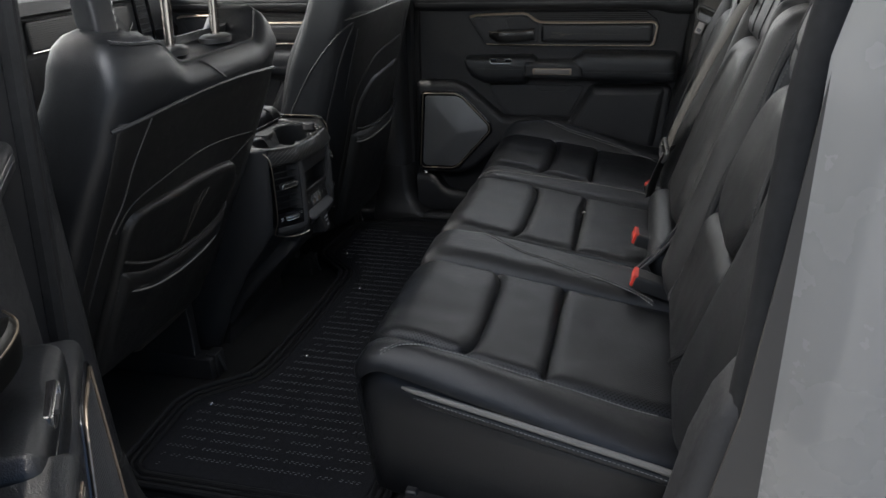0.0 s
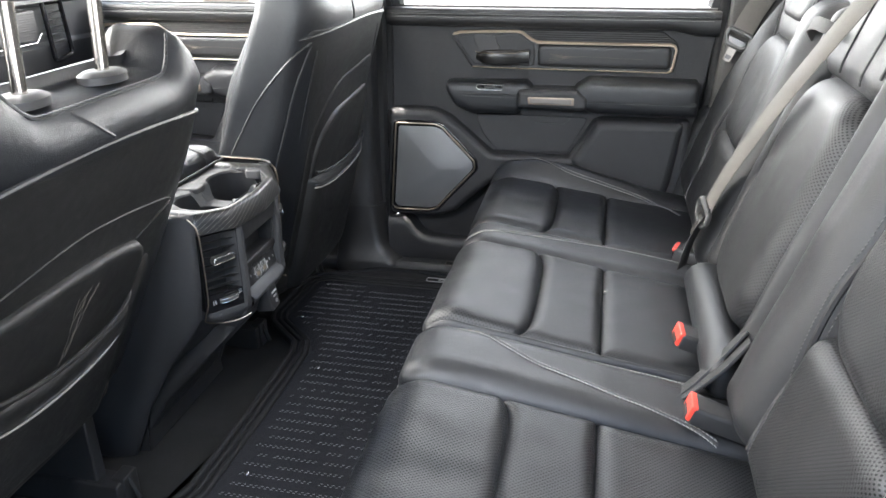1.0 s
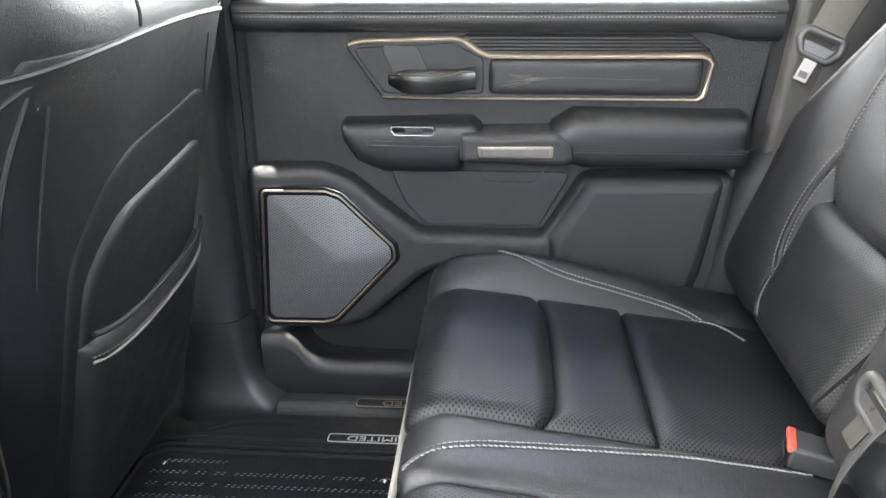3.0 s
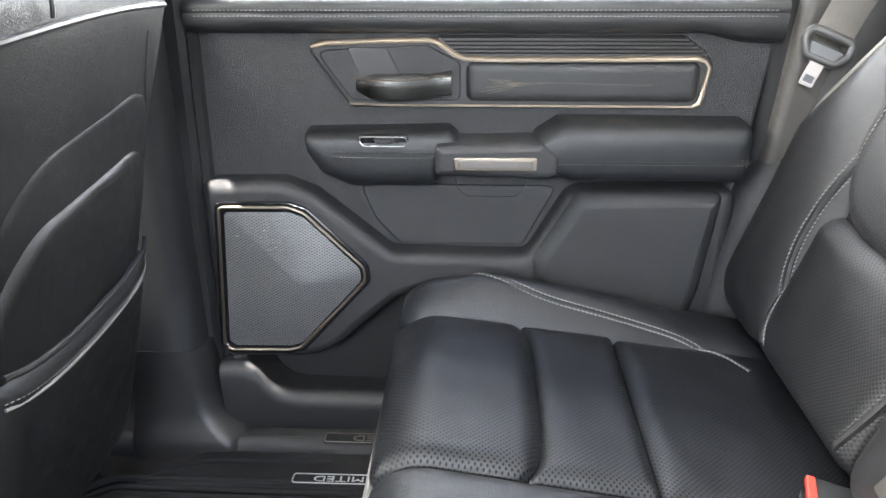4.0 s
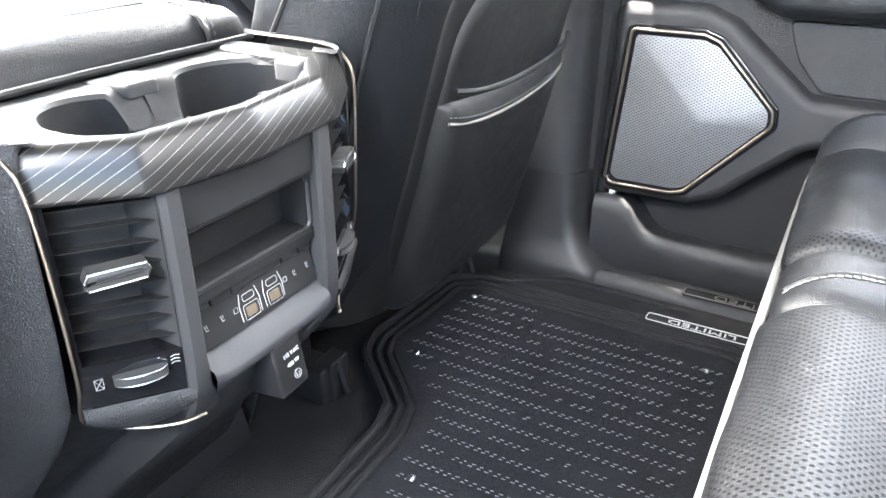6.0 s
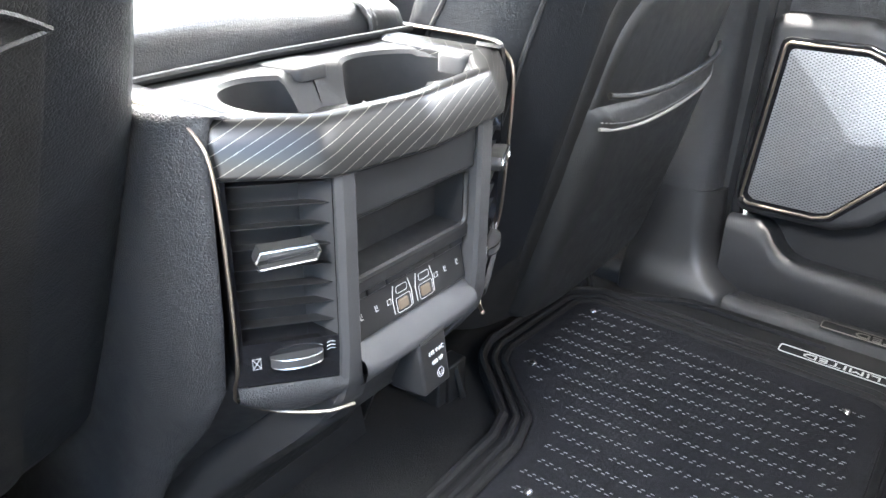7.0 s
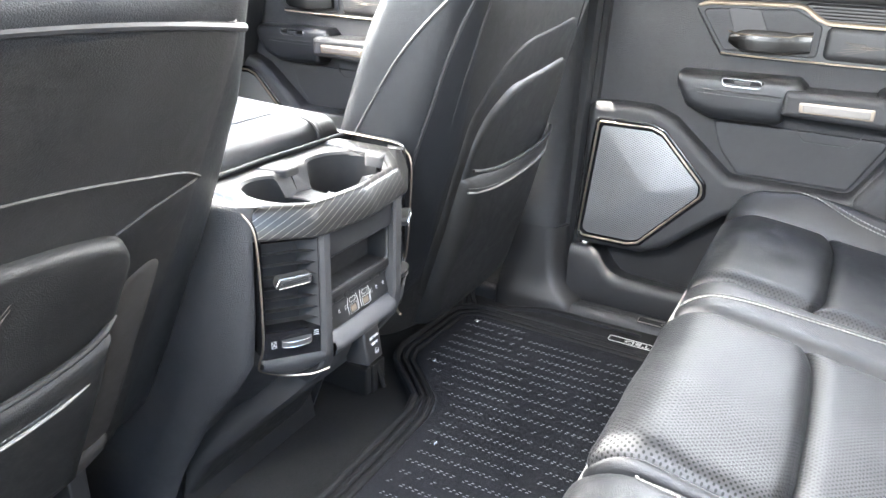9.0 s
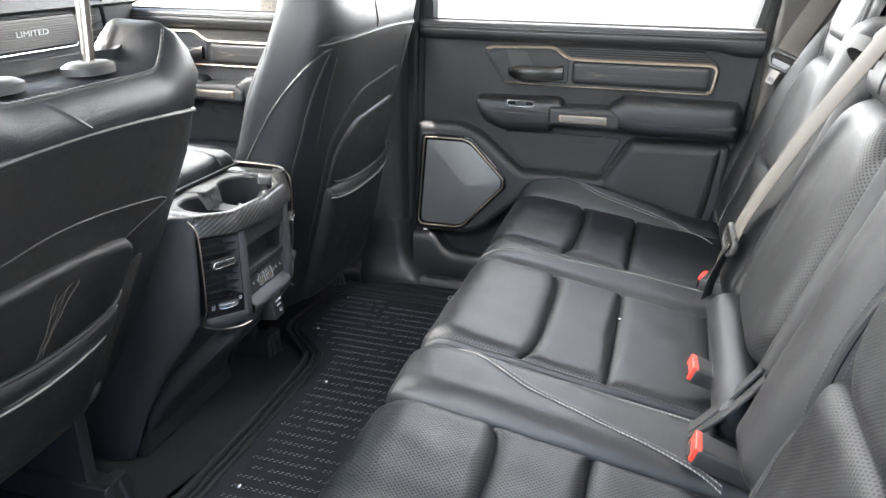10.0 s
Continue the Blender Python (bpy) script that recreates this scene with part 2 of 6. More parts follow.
def pinstripe_material():
    """Charcoal gloss trim with fine pale slanting pinstripes."""
    m, n, l, bs = nodes_of("pinstriped_charcoal_trim")
    tc = n.new("ShaderNodeTexCoord")
    mp = n.new("ShaderNodeVectorMath")
    mp.operation = "DOT_PRODUCT"
    mp.inputs[1].default_value = (0.38, 0.38, -0.92)
    l.new(tc.outputs["Object"], mp.inputs[0])
    sc = n.new("ShaderNodeMath")
    sc.operation = "MULTIPLY"
    sc.inputs[1].default_value = 1 / 0.0062
    l.new(mp.outputs["Value"], sc.inputs[0])
    fr = n.new("ShaderNodeMath")
    fr.operation = "FRACT"
    l.new(sc.outputs[0], fr.inputs[0])
    lt = n.new("ShaderNodeMath")
    lt.operation = "LESS_THAN"
    lt.inputs[1].default_value = 0.075
    l.new(fr.outputs[0], lt.inputs[0])
    ns = n.new("ShaderNodeTexNoise")
    ns.inputs["Scale"].default_value = 260
    l.new(tc.outputs["Object"], ns.inputs["Vector"])
    mu = n.new("ShaderNodeMath")
    mu.operation = "MULTIPLY"
    l.new(lt.outputs[0], mu.inputs[0])
    l.new(ns.outputs["Fac"], mu.inputs[1])
    mix = n.new("ShaderNodeMix")
    mix.data_type = "RGBA"
    mix.inputs[6].default_value, mix.inputs[7].default_value = (0.024, 0.0235, 0.023, 1), (0.30, 0.28, 0.25, 1)
    l.new(mu.outputs[0], mix.inputs[0])
    l.new(mix.outputs[2], bs.inputs["Base Color"])
    bs.inputs["Roughness"].default_value = 0.3
    bs.inputs["Metallic"].default_value = 0.35
    return m


PINSTRIPE = pinstripe_material()

# ---------------------------------------------------------------- mesh helpers


def V(*a):
    return Vector(a)


def put_mesh(bm, name, material, sharp=40):
    bmesh.ops.recalc_face_normals(bm, faces=bm.faces)
    me = bpy.data.meshes.new(name)
    bm.to_mesh(me)
    bm.free()
    me.materials.append(material)
    me.polygons.foreach_set("use_smooth", [True] * len(me.polygons))
    me.set_sharp_from_angle(angle=radians(sharp))
    return me


def part(name, bm, material, parent=None, label="", sharp=40):
    ob = new(name, put_mesh(bm, name, material, sharp))
    if parent is not None:
        ob.parent = parent
        if parent.parent is None:
            ob.matrix_parent_inverse = Matrix.Translation(-Vector(parent.location))
    if label:
        tagged(ob, label)
    return ob


def thing(name, label, category, at=(0, 0, 0), group="", kind=""):
    ob = new(name)
    ob.empty_display_size = 0.05
    ob.location = at
    return tagged(ob, label, category, group, kind)


def solo(name, bm, material, label, category, group="", kind="", sharp=40):
    return tagged(part(name, bm, material, None, "", sharp), label, category, group, kind)


def moved(bm, m):
    bmesh.ops.transform(bm, matrix=m, verts=bm.verts)
    return bm


def merged(bms):
    """Several bmeshes of one and the same part as one."""
    out = bmesh.new()
    for b in bms:
        me = bpy.data.meshes.new("tmp")
        b.to_mesh(me)
        b.free()
        out.from_mesh(me)
        bpy.data.meshes.remove(me)
    return out


def grid(points, closed=False):
    """points: rows of rows of places."""
    bm = bmesh.new()
    vs = [[bm.verts.new(p) for p in row] for row in points]
    for i in range(len(vs) - 1):
        k = len(vs[i])
        for j in range(k if closed else k - 1):
            bm.faces.new((vs[i][j], vs[i][(j + 1) % k], vs[i + 1][(j + 1) % k], vs[i + 1][j]))
    return bm


def loft(rings, cap0=True, cap1=True):
    bm = bmesh.new()
    vs = [[bm.verts.new(p) for p in r] for r in rings]
    k = len(vs[0])
    for a, b in zip(vs, vs[1:]):
        for j in range(k):
            bm.faces.new((a[j], a[(j + 1) % k], b[(j + 1) % k], b[j]))
    if cap0:
        bm.faces.new(vs[0][::-1])
    if cap1:
        bm.faces.new(vs[-1])
    return bm


def spline(pts, n=8, closed=False):
    """Catmull-Rom through the places, n steps between two."""
    P = [Vector(p) for p in pts]
    k = len(P)
    out = []
    for i in range(k if closed else k - 1):
        if closed:
            a, b, c, d = P[i - 1], P[i], P[(i + 1) % k], P[(i + 2) % k]
        else:
            a, b, c, d = P[max(0, i - 1)], P[i], P[i + 1], P[min(k - 1, i + 2)]
        for j in range(n):
            t = j / n
            out.append(0.5 * ((2 * b) + (c - a) * t + (2 * a - 5 * b + 4 * c - d) * t * t + (3 * b - a - 3 * c + d) * t ** 3))
    if not closed:
        out.append(P[-1])
    return out


def fillet(poly, r, n=5):
    """Rounds the corners of a 2D polygon; r: one radius or one per corner."""
    out = []
    k = len(poly)
    for i in range(k):
        a, b, c = Vector(poly[i - 1]), Vector(poly[i]), Vector(poly[(i + 1) % k])
        rr = r[i] if isinstance(r, (list, tuple)) else r
        u, w = (a - b), (c - b)
        lu, lw = u.length, w.length
        u, w = u / lu, w / lw
        ang = math.acos(max(-1, min(1, u.dot(w))))
        if rr < 1e-5 or ang > 3.10:
            out += [tuple(b)] * (n + 1)
            continue
        d = min(rr / math.tan(ang / 2), 0.48 * lu, 0.48 * lw)
        p0, p1 = b + u * d, b + w * d
        for j in range(n + 1):
            t = j / n
            q = p0 * (1 - t) ** 2 + b * 2 * t * (1 - t) + p1 * t * t
            out.append(tuple(q))
    res = []
    for p in out:
        if not res or (Vector(p) - Vector(res[-1])).length > 1e-5:
            res.append(p)
    if (Vector(res[0]) - Vector(res[-1])).length < 1e-5:
        res.pop()
    return res


def inset(poly, d):
    """Moves a 2D polygon's edges inwards by d."""
    k = len(poly)
    area = sum(poly[i][0] * poly[(i + 1) % k][1] - poly[(i + 1) % k][0] * poly[i][1] for i in range(k))
    s = 1 if area > 0 else -1
    out = []
    for i in range(k):
        a, b, c = Vector(poly[i - 1]), Vector(poly[i]), Vector(poly[(i + 1) % k])
        e, f = (b - a).normalized(), (c - b).normalized()
        n1, n2 = Vector((-e.y, e.x)) * s, Vector((-f.y, f.x)) * s
        m = n1 + n2
        if m.length < 1e-6:
            m = n1
        m.normalize()
        q = b + m * (d / max(0.45, m.dot(n1)))
        out.append(q)
    # edges that turned round draw together, so that the outline never crosses itself
    for _ in range(12):
        bad = False
        for i in range(k):
            j = (i + 1) % k
            old = Vector(poly[j]) - Vector(poly[i])
            now = out[j] - out[i]
            if now.length > 1e-7 and old.dot(now) < 0:
                mid = (out[i] + out[j]) / 2
                out[i], out[j] = mid.copy(), mid.copy()
                bad = True
        if not bad:
            break
    return [(q.x, q.y) for q in out]


def slab(poly, f, d0, d1, edge=0.004, r=0.0, n=5, dome=0.0):
    """A plate with rounded edges: poly (a, b) raised from depth d0 to d1; f(a, b, d) gives the place. dome: extra height of the middle."""
    p = fillet(poly, r, n) if r else list(poly)
    rings = [(0, d0), (0, d1 - edge * (1 if d1 > d0 else -1))]
    sg = 1 if d1 > d0 else -1
    for a in (30, 60, 90):
        rings.append((edge * (1 - math.cos(radians(a))), d1 - sg * edge * (1 - math.sin(radians(a)))))
    rings.append((edge + 0.0008, d1))
    if dome:
        for k in range(1, 4):
            rings.append((edge + 0.0008 + k * abs(dome) * 1.2, d1 + dome * math.sin(k / 3 * math.pi / 2)))
    return loft([[f(a, b, d) for a, b in inset(p, i)] for i, d in rings])


def tube(pts, r, n=8, closed=False, flat=1.0, up=None):
    """A round (or flattened) rod along places."""
    P = [Vector(p) for p in pts]
    k = len(P)
    rings = []
    last = None
    for i in range(k):
        t = (P[(i + 1) % k] - P[i - 1]) if closed else (P[min(k - 1, i + 1)] - P[max(0, i - 1)])
        t.normalize()
        if up is not None:
            s = t.cross(Vector(up)).normalized()
        elif last is None:
            s = t.orthogonal().normalized()
        else:
            s = (last - t * last.dot(t)).normalized()
        last = s
        w = t.cross(s)
        rr = r(i / max(1, k - 1)) if callable(r) else r
        rings.append([P[i] + (s * math.cos(a) + w * math.sin(a) * flat) * rr for a in (2 * math.pi * j / n for j in range(n))])
    if closed:
        rings.append(rings[0])
        return loft(rings, False, False)
    return loft(rings)


def ribbon(pts, side, w, th=0.0016):
    """A strap along places; side: one vector, or one a place, across its width."""
    P = [Vector(p) for p in pts]
    rings = []
    for i, p in enumerate(P):
        t = (P[min(len(P) - 1, i + 1)] - P[max(0, i - 1)]).normalized()
        s = Vector(side[i]) if isinstance(side, list) else Vector(side)
        s = (s - t * s.dot(t)).normalized()
        nn = t.cross(s)
        ring = []
        for a, b in ((-1, -0.4), (-0.97, -1), (0.97, -1), (1, -0.4), (1, 0.4), (0.97, 1), (-0.97, 1), (-1, 0.4)):
            ring.append(p + s * (a * w / 2) + nn * (b * th / 2))
        rings.append(ring)
    return loft(rings)


def resample(pts, step):
    P = [Vector(p) for p in pts]
    out, carry = [], 0.0
    for a, b in zip(P, P[1:]):
        d = (b - a).length
        if d < 1e-9:
            continue
        s = carry
        while s < d:
            out.append((a + (b - a) * (s / d), (b - a) / d))
            s += step
        carry = s - d
    return out


def stitches(pts, normal, pitch=0.0046, long=0.0032, r=0.00055, lift=0.0004, slant=0.0):
    """A row of single threads along places, each a small six-sided bead."""
    bm = bmesh.new()
    for p, t in resample(pts, pitch):
        nn = Vector(normal(p) if callable(normal) else normal).normalized()
        s = t.cross(nn).normalized()
        d = (t + s * slant).normalized()
        e = d.cross(nn).normalized()
        c = p + nn * lift
        ring = []
        for q, k in ((-0.5, 0.35), (-0.3, 1), (0.3, 1), (0.5, 0.35)):
            ring.append([c + d * (q * long) + (e * math.cos(a) + nn * math.sin(a)) * (r * k) for a in (0.0, math.pi / 2, math.pi, 1.5 * math.pi)])
        vs = [[bm.verts.new(v) for v in rg] for rg in ring]
        for a, b in zip(vs, vs[1:]):
            for j in range(4):
                bm.faces.new((a[j], a[(j + 1) % 4], b[(j + 1) % 4], b[j]))
    return bm


def spaced(n):
    """n steps from 0 to 1, closer at both ends."""
    return [0.5 - 0.5 * math.cos(math.pi * i / n) for i in range(n + 1)]


def pad(f, u0, u1, v0, v1, high=0.012, soft=0.02, corner=0.02, nu=26, nv=26, sink=0.012, wrinkle=0.0, seed=0.0, tilt=None):
    """A padded leather panel on the surface f(u, v) -> place, normal. u0.. may be functions of v's share, v0.. of u's share (0 to 1).
    It swells by high within soft of its rounded edge, and dips by sink at the seam."""
    fu = lambda e, s: e(s) if callable(e) else e
    place = {}
    rows = []
    for a in spaced(nu):
        row = []
        for b in spaced(nv):
            ua, ub, va, vb = fu(u0, b), fu(u1, b), fu(v0, a), fu(v1, a)
            u, v = ua + (ub - ua) * a, va + (vb - va) * b
            w, h = abs(ub - ua), abs(vb - va)
            x, y = abs(a - 0.5) * w, abs(b - 0.5) * h
            c = min(corner, w / 2 - 1e-4, h / 2 - 1e-4)
            qx, qy = x - (w / 2 - c), y - (h / 2 - c)
            d = -(min(max(qx, qy), 0.0) + math.hypot(max(qx, 0), max(qy, 0)) - c)
            t = max(0.0, min(1.0, d / soft))
            z = -sink + (high + sink) * math.sqrt(max(0.0, 1 - (1 - t) ** 2))
            if d < 0:
                z = -sink - min(0.01, -d * 0.7)
            p, nn = f(u, v)
            if wrinkle:
                q = Vector((u * 9 + seed, v * 9 - seed, seed))
                z += t * wrinkle * (noise.noise(q) + 0.45 * noise.noise(q * 2.7))
            if tilt:
                z += t * tilt(a, b)
            row.append(p + nn * z)
            place[len(place)] = (u, v)
        rows.append(row)
    bm = grid(rows)
    uv = bm.loops.layers.uv.new("UVMap")
    bm.verts.ensure_lookup_table()
    bm.verts.index_update()
    for fc in bm.faces:
        for lp in fc.loops:
            lp[uv].uv = place[lp.vert.index]
    return bm


def ring_rect(x0, x1, y0, y1, r, n=6):
    return fillet([(x0, y0), (x1, y0), (x1, y1), (x0, y1)], r, n)


def box(x0, x1, y0, y1, z0, z1, edge=0.004, r=None):
    r = edge if r is None else r
    return slab([(x0, y0), (x1, y0), (x1, y1), (x0, y1)], lambda a, b, d: V(a, b, d), z0, z1, min(edge, abs(z1 - z0) * 0.45), r)


def text_mesh(words, size, matrix, depth=0.0006):
    cu = bpy.data.curves.new("words", "FONT")
    cu.body, cu.size, cu.extrude, cu.align_x, cu.align_y = words, size, depth, "CENTER", "CENTER"
    cu.resolution_u = 3
    ob = bpy.data.objects.new("words", cu)
    me = bpy.data.meshes.new_from_object(ob)
    bm = bmesh.new()
    bm.from_mesh(me)
    bpy.data.objects.remove(ob)
    bpy.data.curves.remove(cu)
    bpy.data.meshes.remove(me)
    return moved(bm, matrix)

# ---------------------------------------------------------------- outside
bm = bmesh.new()
bmesh.ops.create_grid(bm, x_segments=40, y_segments=40, size=400)
for v in bm.verts:
    v.co.z = -0.82 + 0.02 * noise.noise(v.co * 0.05)
solo("ground", bm, ASPHALT, "pale sunlit concrete of the yard outside", "ground", kind="structure")
solo("pavement", box(-30, 30, 3.6, 5.2, -0.83, -0.68, 0.02), CONCRETE, "pale concrete pavement with a raised kerb", "pavement", kind="structure")
solo("lawn", box(-30, 30, 5.2, 11.0, -0.83, -0.70, 0.02), GRASS, "dry green grass strip behind the pavement", "grass", kind="stuff")


def tree(x, y, h, r, seed):
    rnd = random.Random(seed)
    t = thing("tree", "broad street tree with grey-brown furrowed bark", "tree", (x, y, -0.72), "trees along the pavement")
    rows = []
    for i in range(15):
        z = -0.75 + (h * 0.55) * i / 14
        rr = r * (1.25 - 0.05 * i + (0.5 if i == 0 else 0))
        rows.append([V(x + math.cos(a) * rr * (1 + 0.12 * noise.noise(V(math.cos(a) * 3, math.sin(a) * 3, z * 2))) + 0.02 * i * 0.5, y + math.sin(a) * rr * (1 + 0.12 * noise.noise(V(math.sin(a) * 3, z, math.cos(a) * 3))), z) for a in (2 * math.pi * j / 20 for j in range(20))])
    part("trunk", loft(rows), BARK, t)
    limbs, tips = [], []
    top = V(x + 0.15, y, -0.75 + h * 0.55)
    for k in range(9):
        a, e = rnd.uniform(0, 6.28), rnd.uniform(0.3, 1.1)
        L = rnd.uniform(0.28, 0.5) * h
        tip = top + V(math.cos(a) * math.cos(e), math.sin(a) * math.cos(e), math.sin(e)) * L
        mid = (top + tip) / 2 + V(0, 0, 0.1 * L)
        path = spline([top - V(0, 0, 0.2), mid, tip], 5)
        limbs.append(tube(path, lambda s: r * 0.45 * (1 - 0.85 * s), 7))
        tips += [tip, mid, (mid + tip) / 2]
    part("limbs", merged(limbs), BARK, t)
    vs, fs = [], []
    for tip in tips:
        for _ in range(150):
            c = tip + V(rnd.gauss(0, 0.5), rnd.gauss(0, 0.5), rnd.gauss(0, 0.38))
            u = V(rnd.gauss(0, 1), rnd.gauss(0, 1), rnd.gauss(0, 1)).normalized()
            w = u.orthogonal().normalized()
            s = rnd.uniform(0.05, 0.11)
            b = len(vs)
            vs += [c - u * s, c + w * s * 0.45, c + u * s, c - w * s * 0.45]
            fs.append((b, b + 1, b + 2, b + 3))
    me = bpy.data.meshes.new("crown")
    me.from_pydata(vs, [], fs)
    bm = bmesh.new()
    bm.from_mesh(me)
    bpy.data.meshes.remove(me)
    part("crown", bm, LEAF, t)
    return t


tree(-2.92, 4.3, 7.5, 0.17, 3)
tree(6.5, 7.2, 8.0, 0.22, 5)


def backdrop_glow_material():
    """Plain pale backdrop: emission stands in for the overexposed outdoors."""
    m, n, l, bs = nodes_of("glowing_backdrop")
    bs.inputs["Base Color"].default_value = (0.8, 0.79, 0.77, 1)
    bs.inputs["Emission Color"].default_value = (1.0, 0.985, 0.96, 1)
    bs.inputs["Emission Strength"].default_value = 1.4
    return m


# added glowing plane: whitens the far windows and lights the cab through them
solo("backdrop", box(-70, 70, 30.0, 30.3, -1.0, 11.0, 0.05), backdrop_glow_material(), "plain glowing backdrop behind the street", "backdrop", kind="structure")

# ---------------------------------------------------------------- cab shell
solo("floor", box(-1.75, 0.47, -0.80, 0.80, -0.05, -0.004, 0.004), CARPET, "black carpeted truck cab floor", "floor", kind="structure")

# roof with a gently arched headliner
rows = []
for i in range(13):
    x = -1.05 + 1.55 * i / 12
    rows.append([V(x, -0.70 + 1.4 * j / 12, 1.17 + 0.035 * (1 - (j / 6 - 1) ** 2) - 0.05 * ((i / 6 - 1) ** 4)) for j in range(13)])
rows2 = [[p + V(0, 0, 0.022) for p in r] for r in rows]
bm = merged([grid(rows), grid(rows2)])
solo("ceiling", bm, HEADLINER, "pale grey cloth headliner of the cab roof", "ceiling", kind="structure")
solo("roof_panel", box(-1.07, 0.56, -0.74, 0.74, 1.235, 1.26, 0.01), PAINT, "white painted truck roof panel", "roof", kind="structure")

# rear wall with the window opening
solo("wall_rear", merged([box(0.47, 0.53, -0.84, 0.84, -0.3, 0.74, 0.01), box(0.47, 0.53, -0.84, -0.60, 0.74, 1.22, 0.01), box(0.47, 0.53, 0.60, 0.84, 0.74, 1.22, 0.01), box(0.47, 0.53, -0.60, 0.60, 1.13, 1.22, 0.01)]), PILLARTRIM, "warm grey trim of the cab's rear wall", "wall", kind="structure")
w = thing("window_rear", "dark tinted rear window of the cab", "window", (0.5, 0, 0.74), kind="structure")
g = part("pane", box(0.497, 0.503, -0.60, 0.60, 0.74, 1.13, 0.001), GLASS, w)
g.visible_shadow = False
part("window_frame", tube([V(0.485, y, z) for y, z in fillet([(-0.60, 0.74), (0.60, 0.74), (0.60, 1.13), (-0.60, 1.13)], 0.05)], 0.012, 6, True), RUBBER, w)

# windscreen and its pillars
w = thing("windscreen", "raked clear windscreen", "window", (-1.6, 0, 0.78), kind="structure")
g = part("pane", grid([[V(-1.62 + 0.62 * k, y, 0.78 + 0.42 * k) for y in (-0.72, -0.36, 0, 0.36, 0.72)] for k in (0, 0.5, 1)]), GLASS, w)
g.visible_shadow = False
for s in (-1, 1):
    path = [V(-1.66, s * 0.78, 0.70), V(-1.3, s * 0.76, 0.98), V(-0.98, s * 0.72, 1.19)]
    solo("pillar_front", tube(spline(path, 5), 0.045, 10), PILLARTRIM, "grey trimmed windscreen pillar", "pillar", kind="structure")
solo("wall_front", box(-1.80, -1.72, -0.84, 0.84, -0.3, 0.78, 0.01), PLASTIC_DARK, "dark bulkhead below the windscreen", "wall", kind="structure")

# sills
for s in (-1, 1):
    y0, y1 = sorted((s * 0.70, s * 0.86))
    solo("sill", box(-1.7, 0.30, y0, y1, -0.10, 0.030, 0.018), PLASTIC, "grained black plastic door sill", "sill", kind="structure")

# pillars between the doors: trim, rubber seal
for s in (-1, 1):
    y0, y1 = sorted((s * 0.775, s * 0.87))
    b = thing("pillar_middle", "dark door pillar with black rubber seals", "pillar", (-0.53, s * 0.82, 0), kind="structure")
    edge_x = lambda z: float(np.interp(z, [-0.05, 0.15, 0.30, 0.52, 0.85, 1.2], [-0.545, -0.540, -0.530, -0.505, -0.467, -0.42])) if s < 0 else float(np.interp(z, [-0.05, 0.4, 0.7, 1.2], [-0.497, -0.488, -0.482, -0.47]))
    part("post", loft([[V(edge_x(z) - 0.075, y0, z), V(edge_x(z) - 0.010, y0, z), V(edge_x(z) - 0.002, y0 + 0.008, z), V(edge_x(z) - 0.002, y1, z), V(edge_x(z) - 0.075, y1, z)] for z in (-0.05, 0.15, 0.3, 0.52, 0.85, 1.2)]), PLASTIC_DARK, b)
    part("rubber_seal", tube(spline([V(edge_x(z) + dx, s * (0.80 + dy), z) for z, dx, dy in ((1.18, 0, 0), (0.85, 0, 0), (0.52, 0, 0), (0.30, 0, 0), (0.15, 0.0, 0.0), (0.06, 0.03, -0.01), (0.04, 0.07, -0.02))], 8), 0.013, 8), RUBBER, b)
    rings = []
    for z, yi in ((-0.05, 0.722), (0.3, 0.728), (0.6, 0.728), (0.85, 0.715), (1.05, 0.69), (1.17, 0.665)):
        rings.append([V(a, s * b, z) for a, b in fillet([(-0.625, yi), (-0.520, yi), (-0.505, yi + 0.075), (-0.625, yi + 0.09)], [0.03, 0.035, 0.02, 0.02], 5)])
    part("trim_cover", loft(rings), PLASTIC, b, sharp=60)
    foot = []
    for z, w, yi in ((-0.01, 0.0, 0.692), (0.020, 0.002, 0.693), (0.034, 0.010, 0.697), (0.046, 0.028, 0.706), (0.070, 0.046, 0.715), (0.11, 0.056, 0.7205), (0.18, 0.062, 0.7255)):
        foot.append([V(a, s * b, z) for a, b in fillet([(-0.63, yi), (-0.462 - w, yi), (-0.440 - w, yi + 0.035), (-0.440 - w, 0.805), (-0.63, 0.805)], [0.01, 0.03, 0.03, 0.01, 0.01], 5)])
    part("foot_cover", loft(foot), PLASTIC_DARK, b, sharp=70)

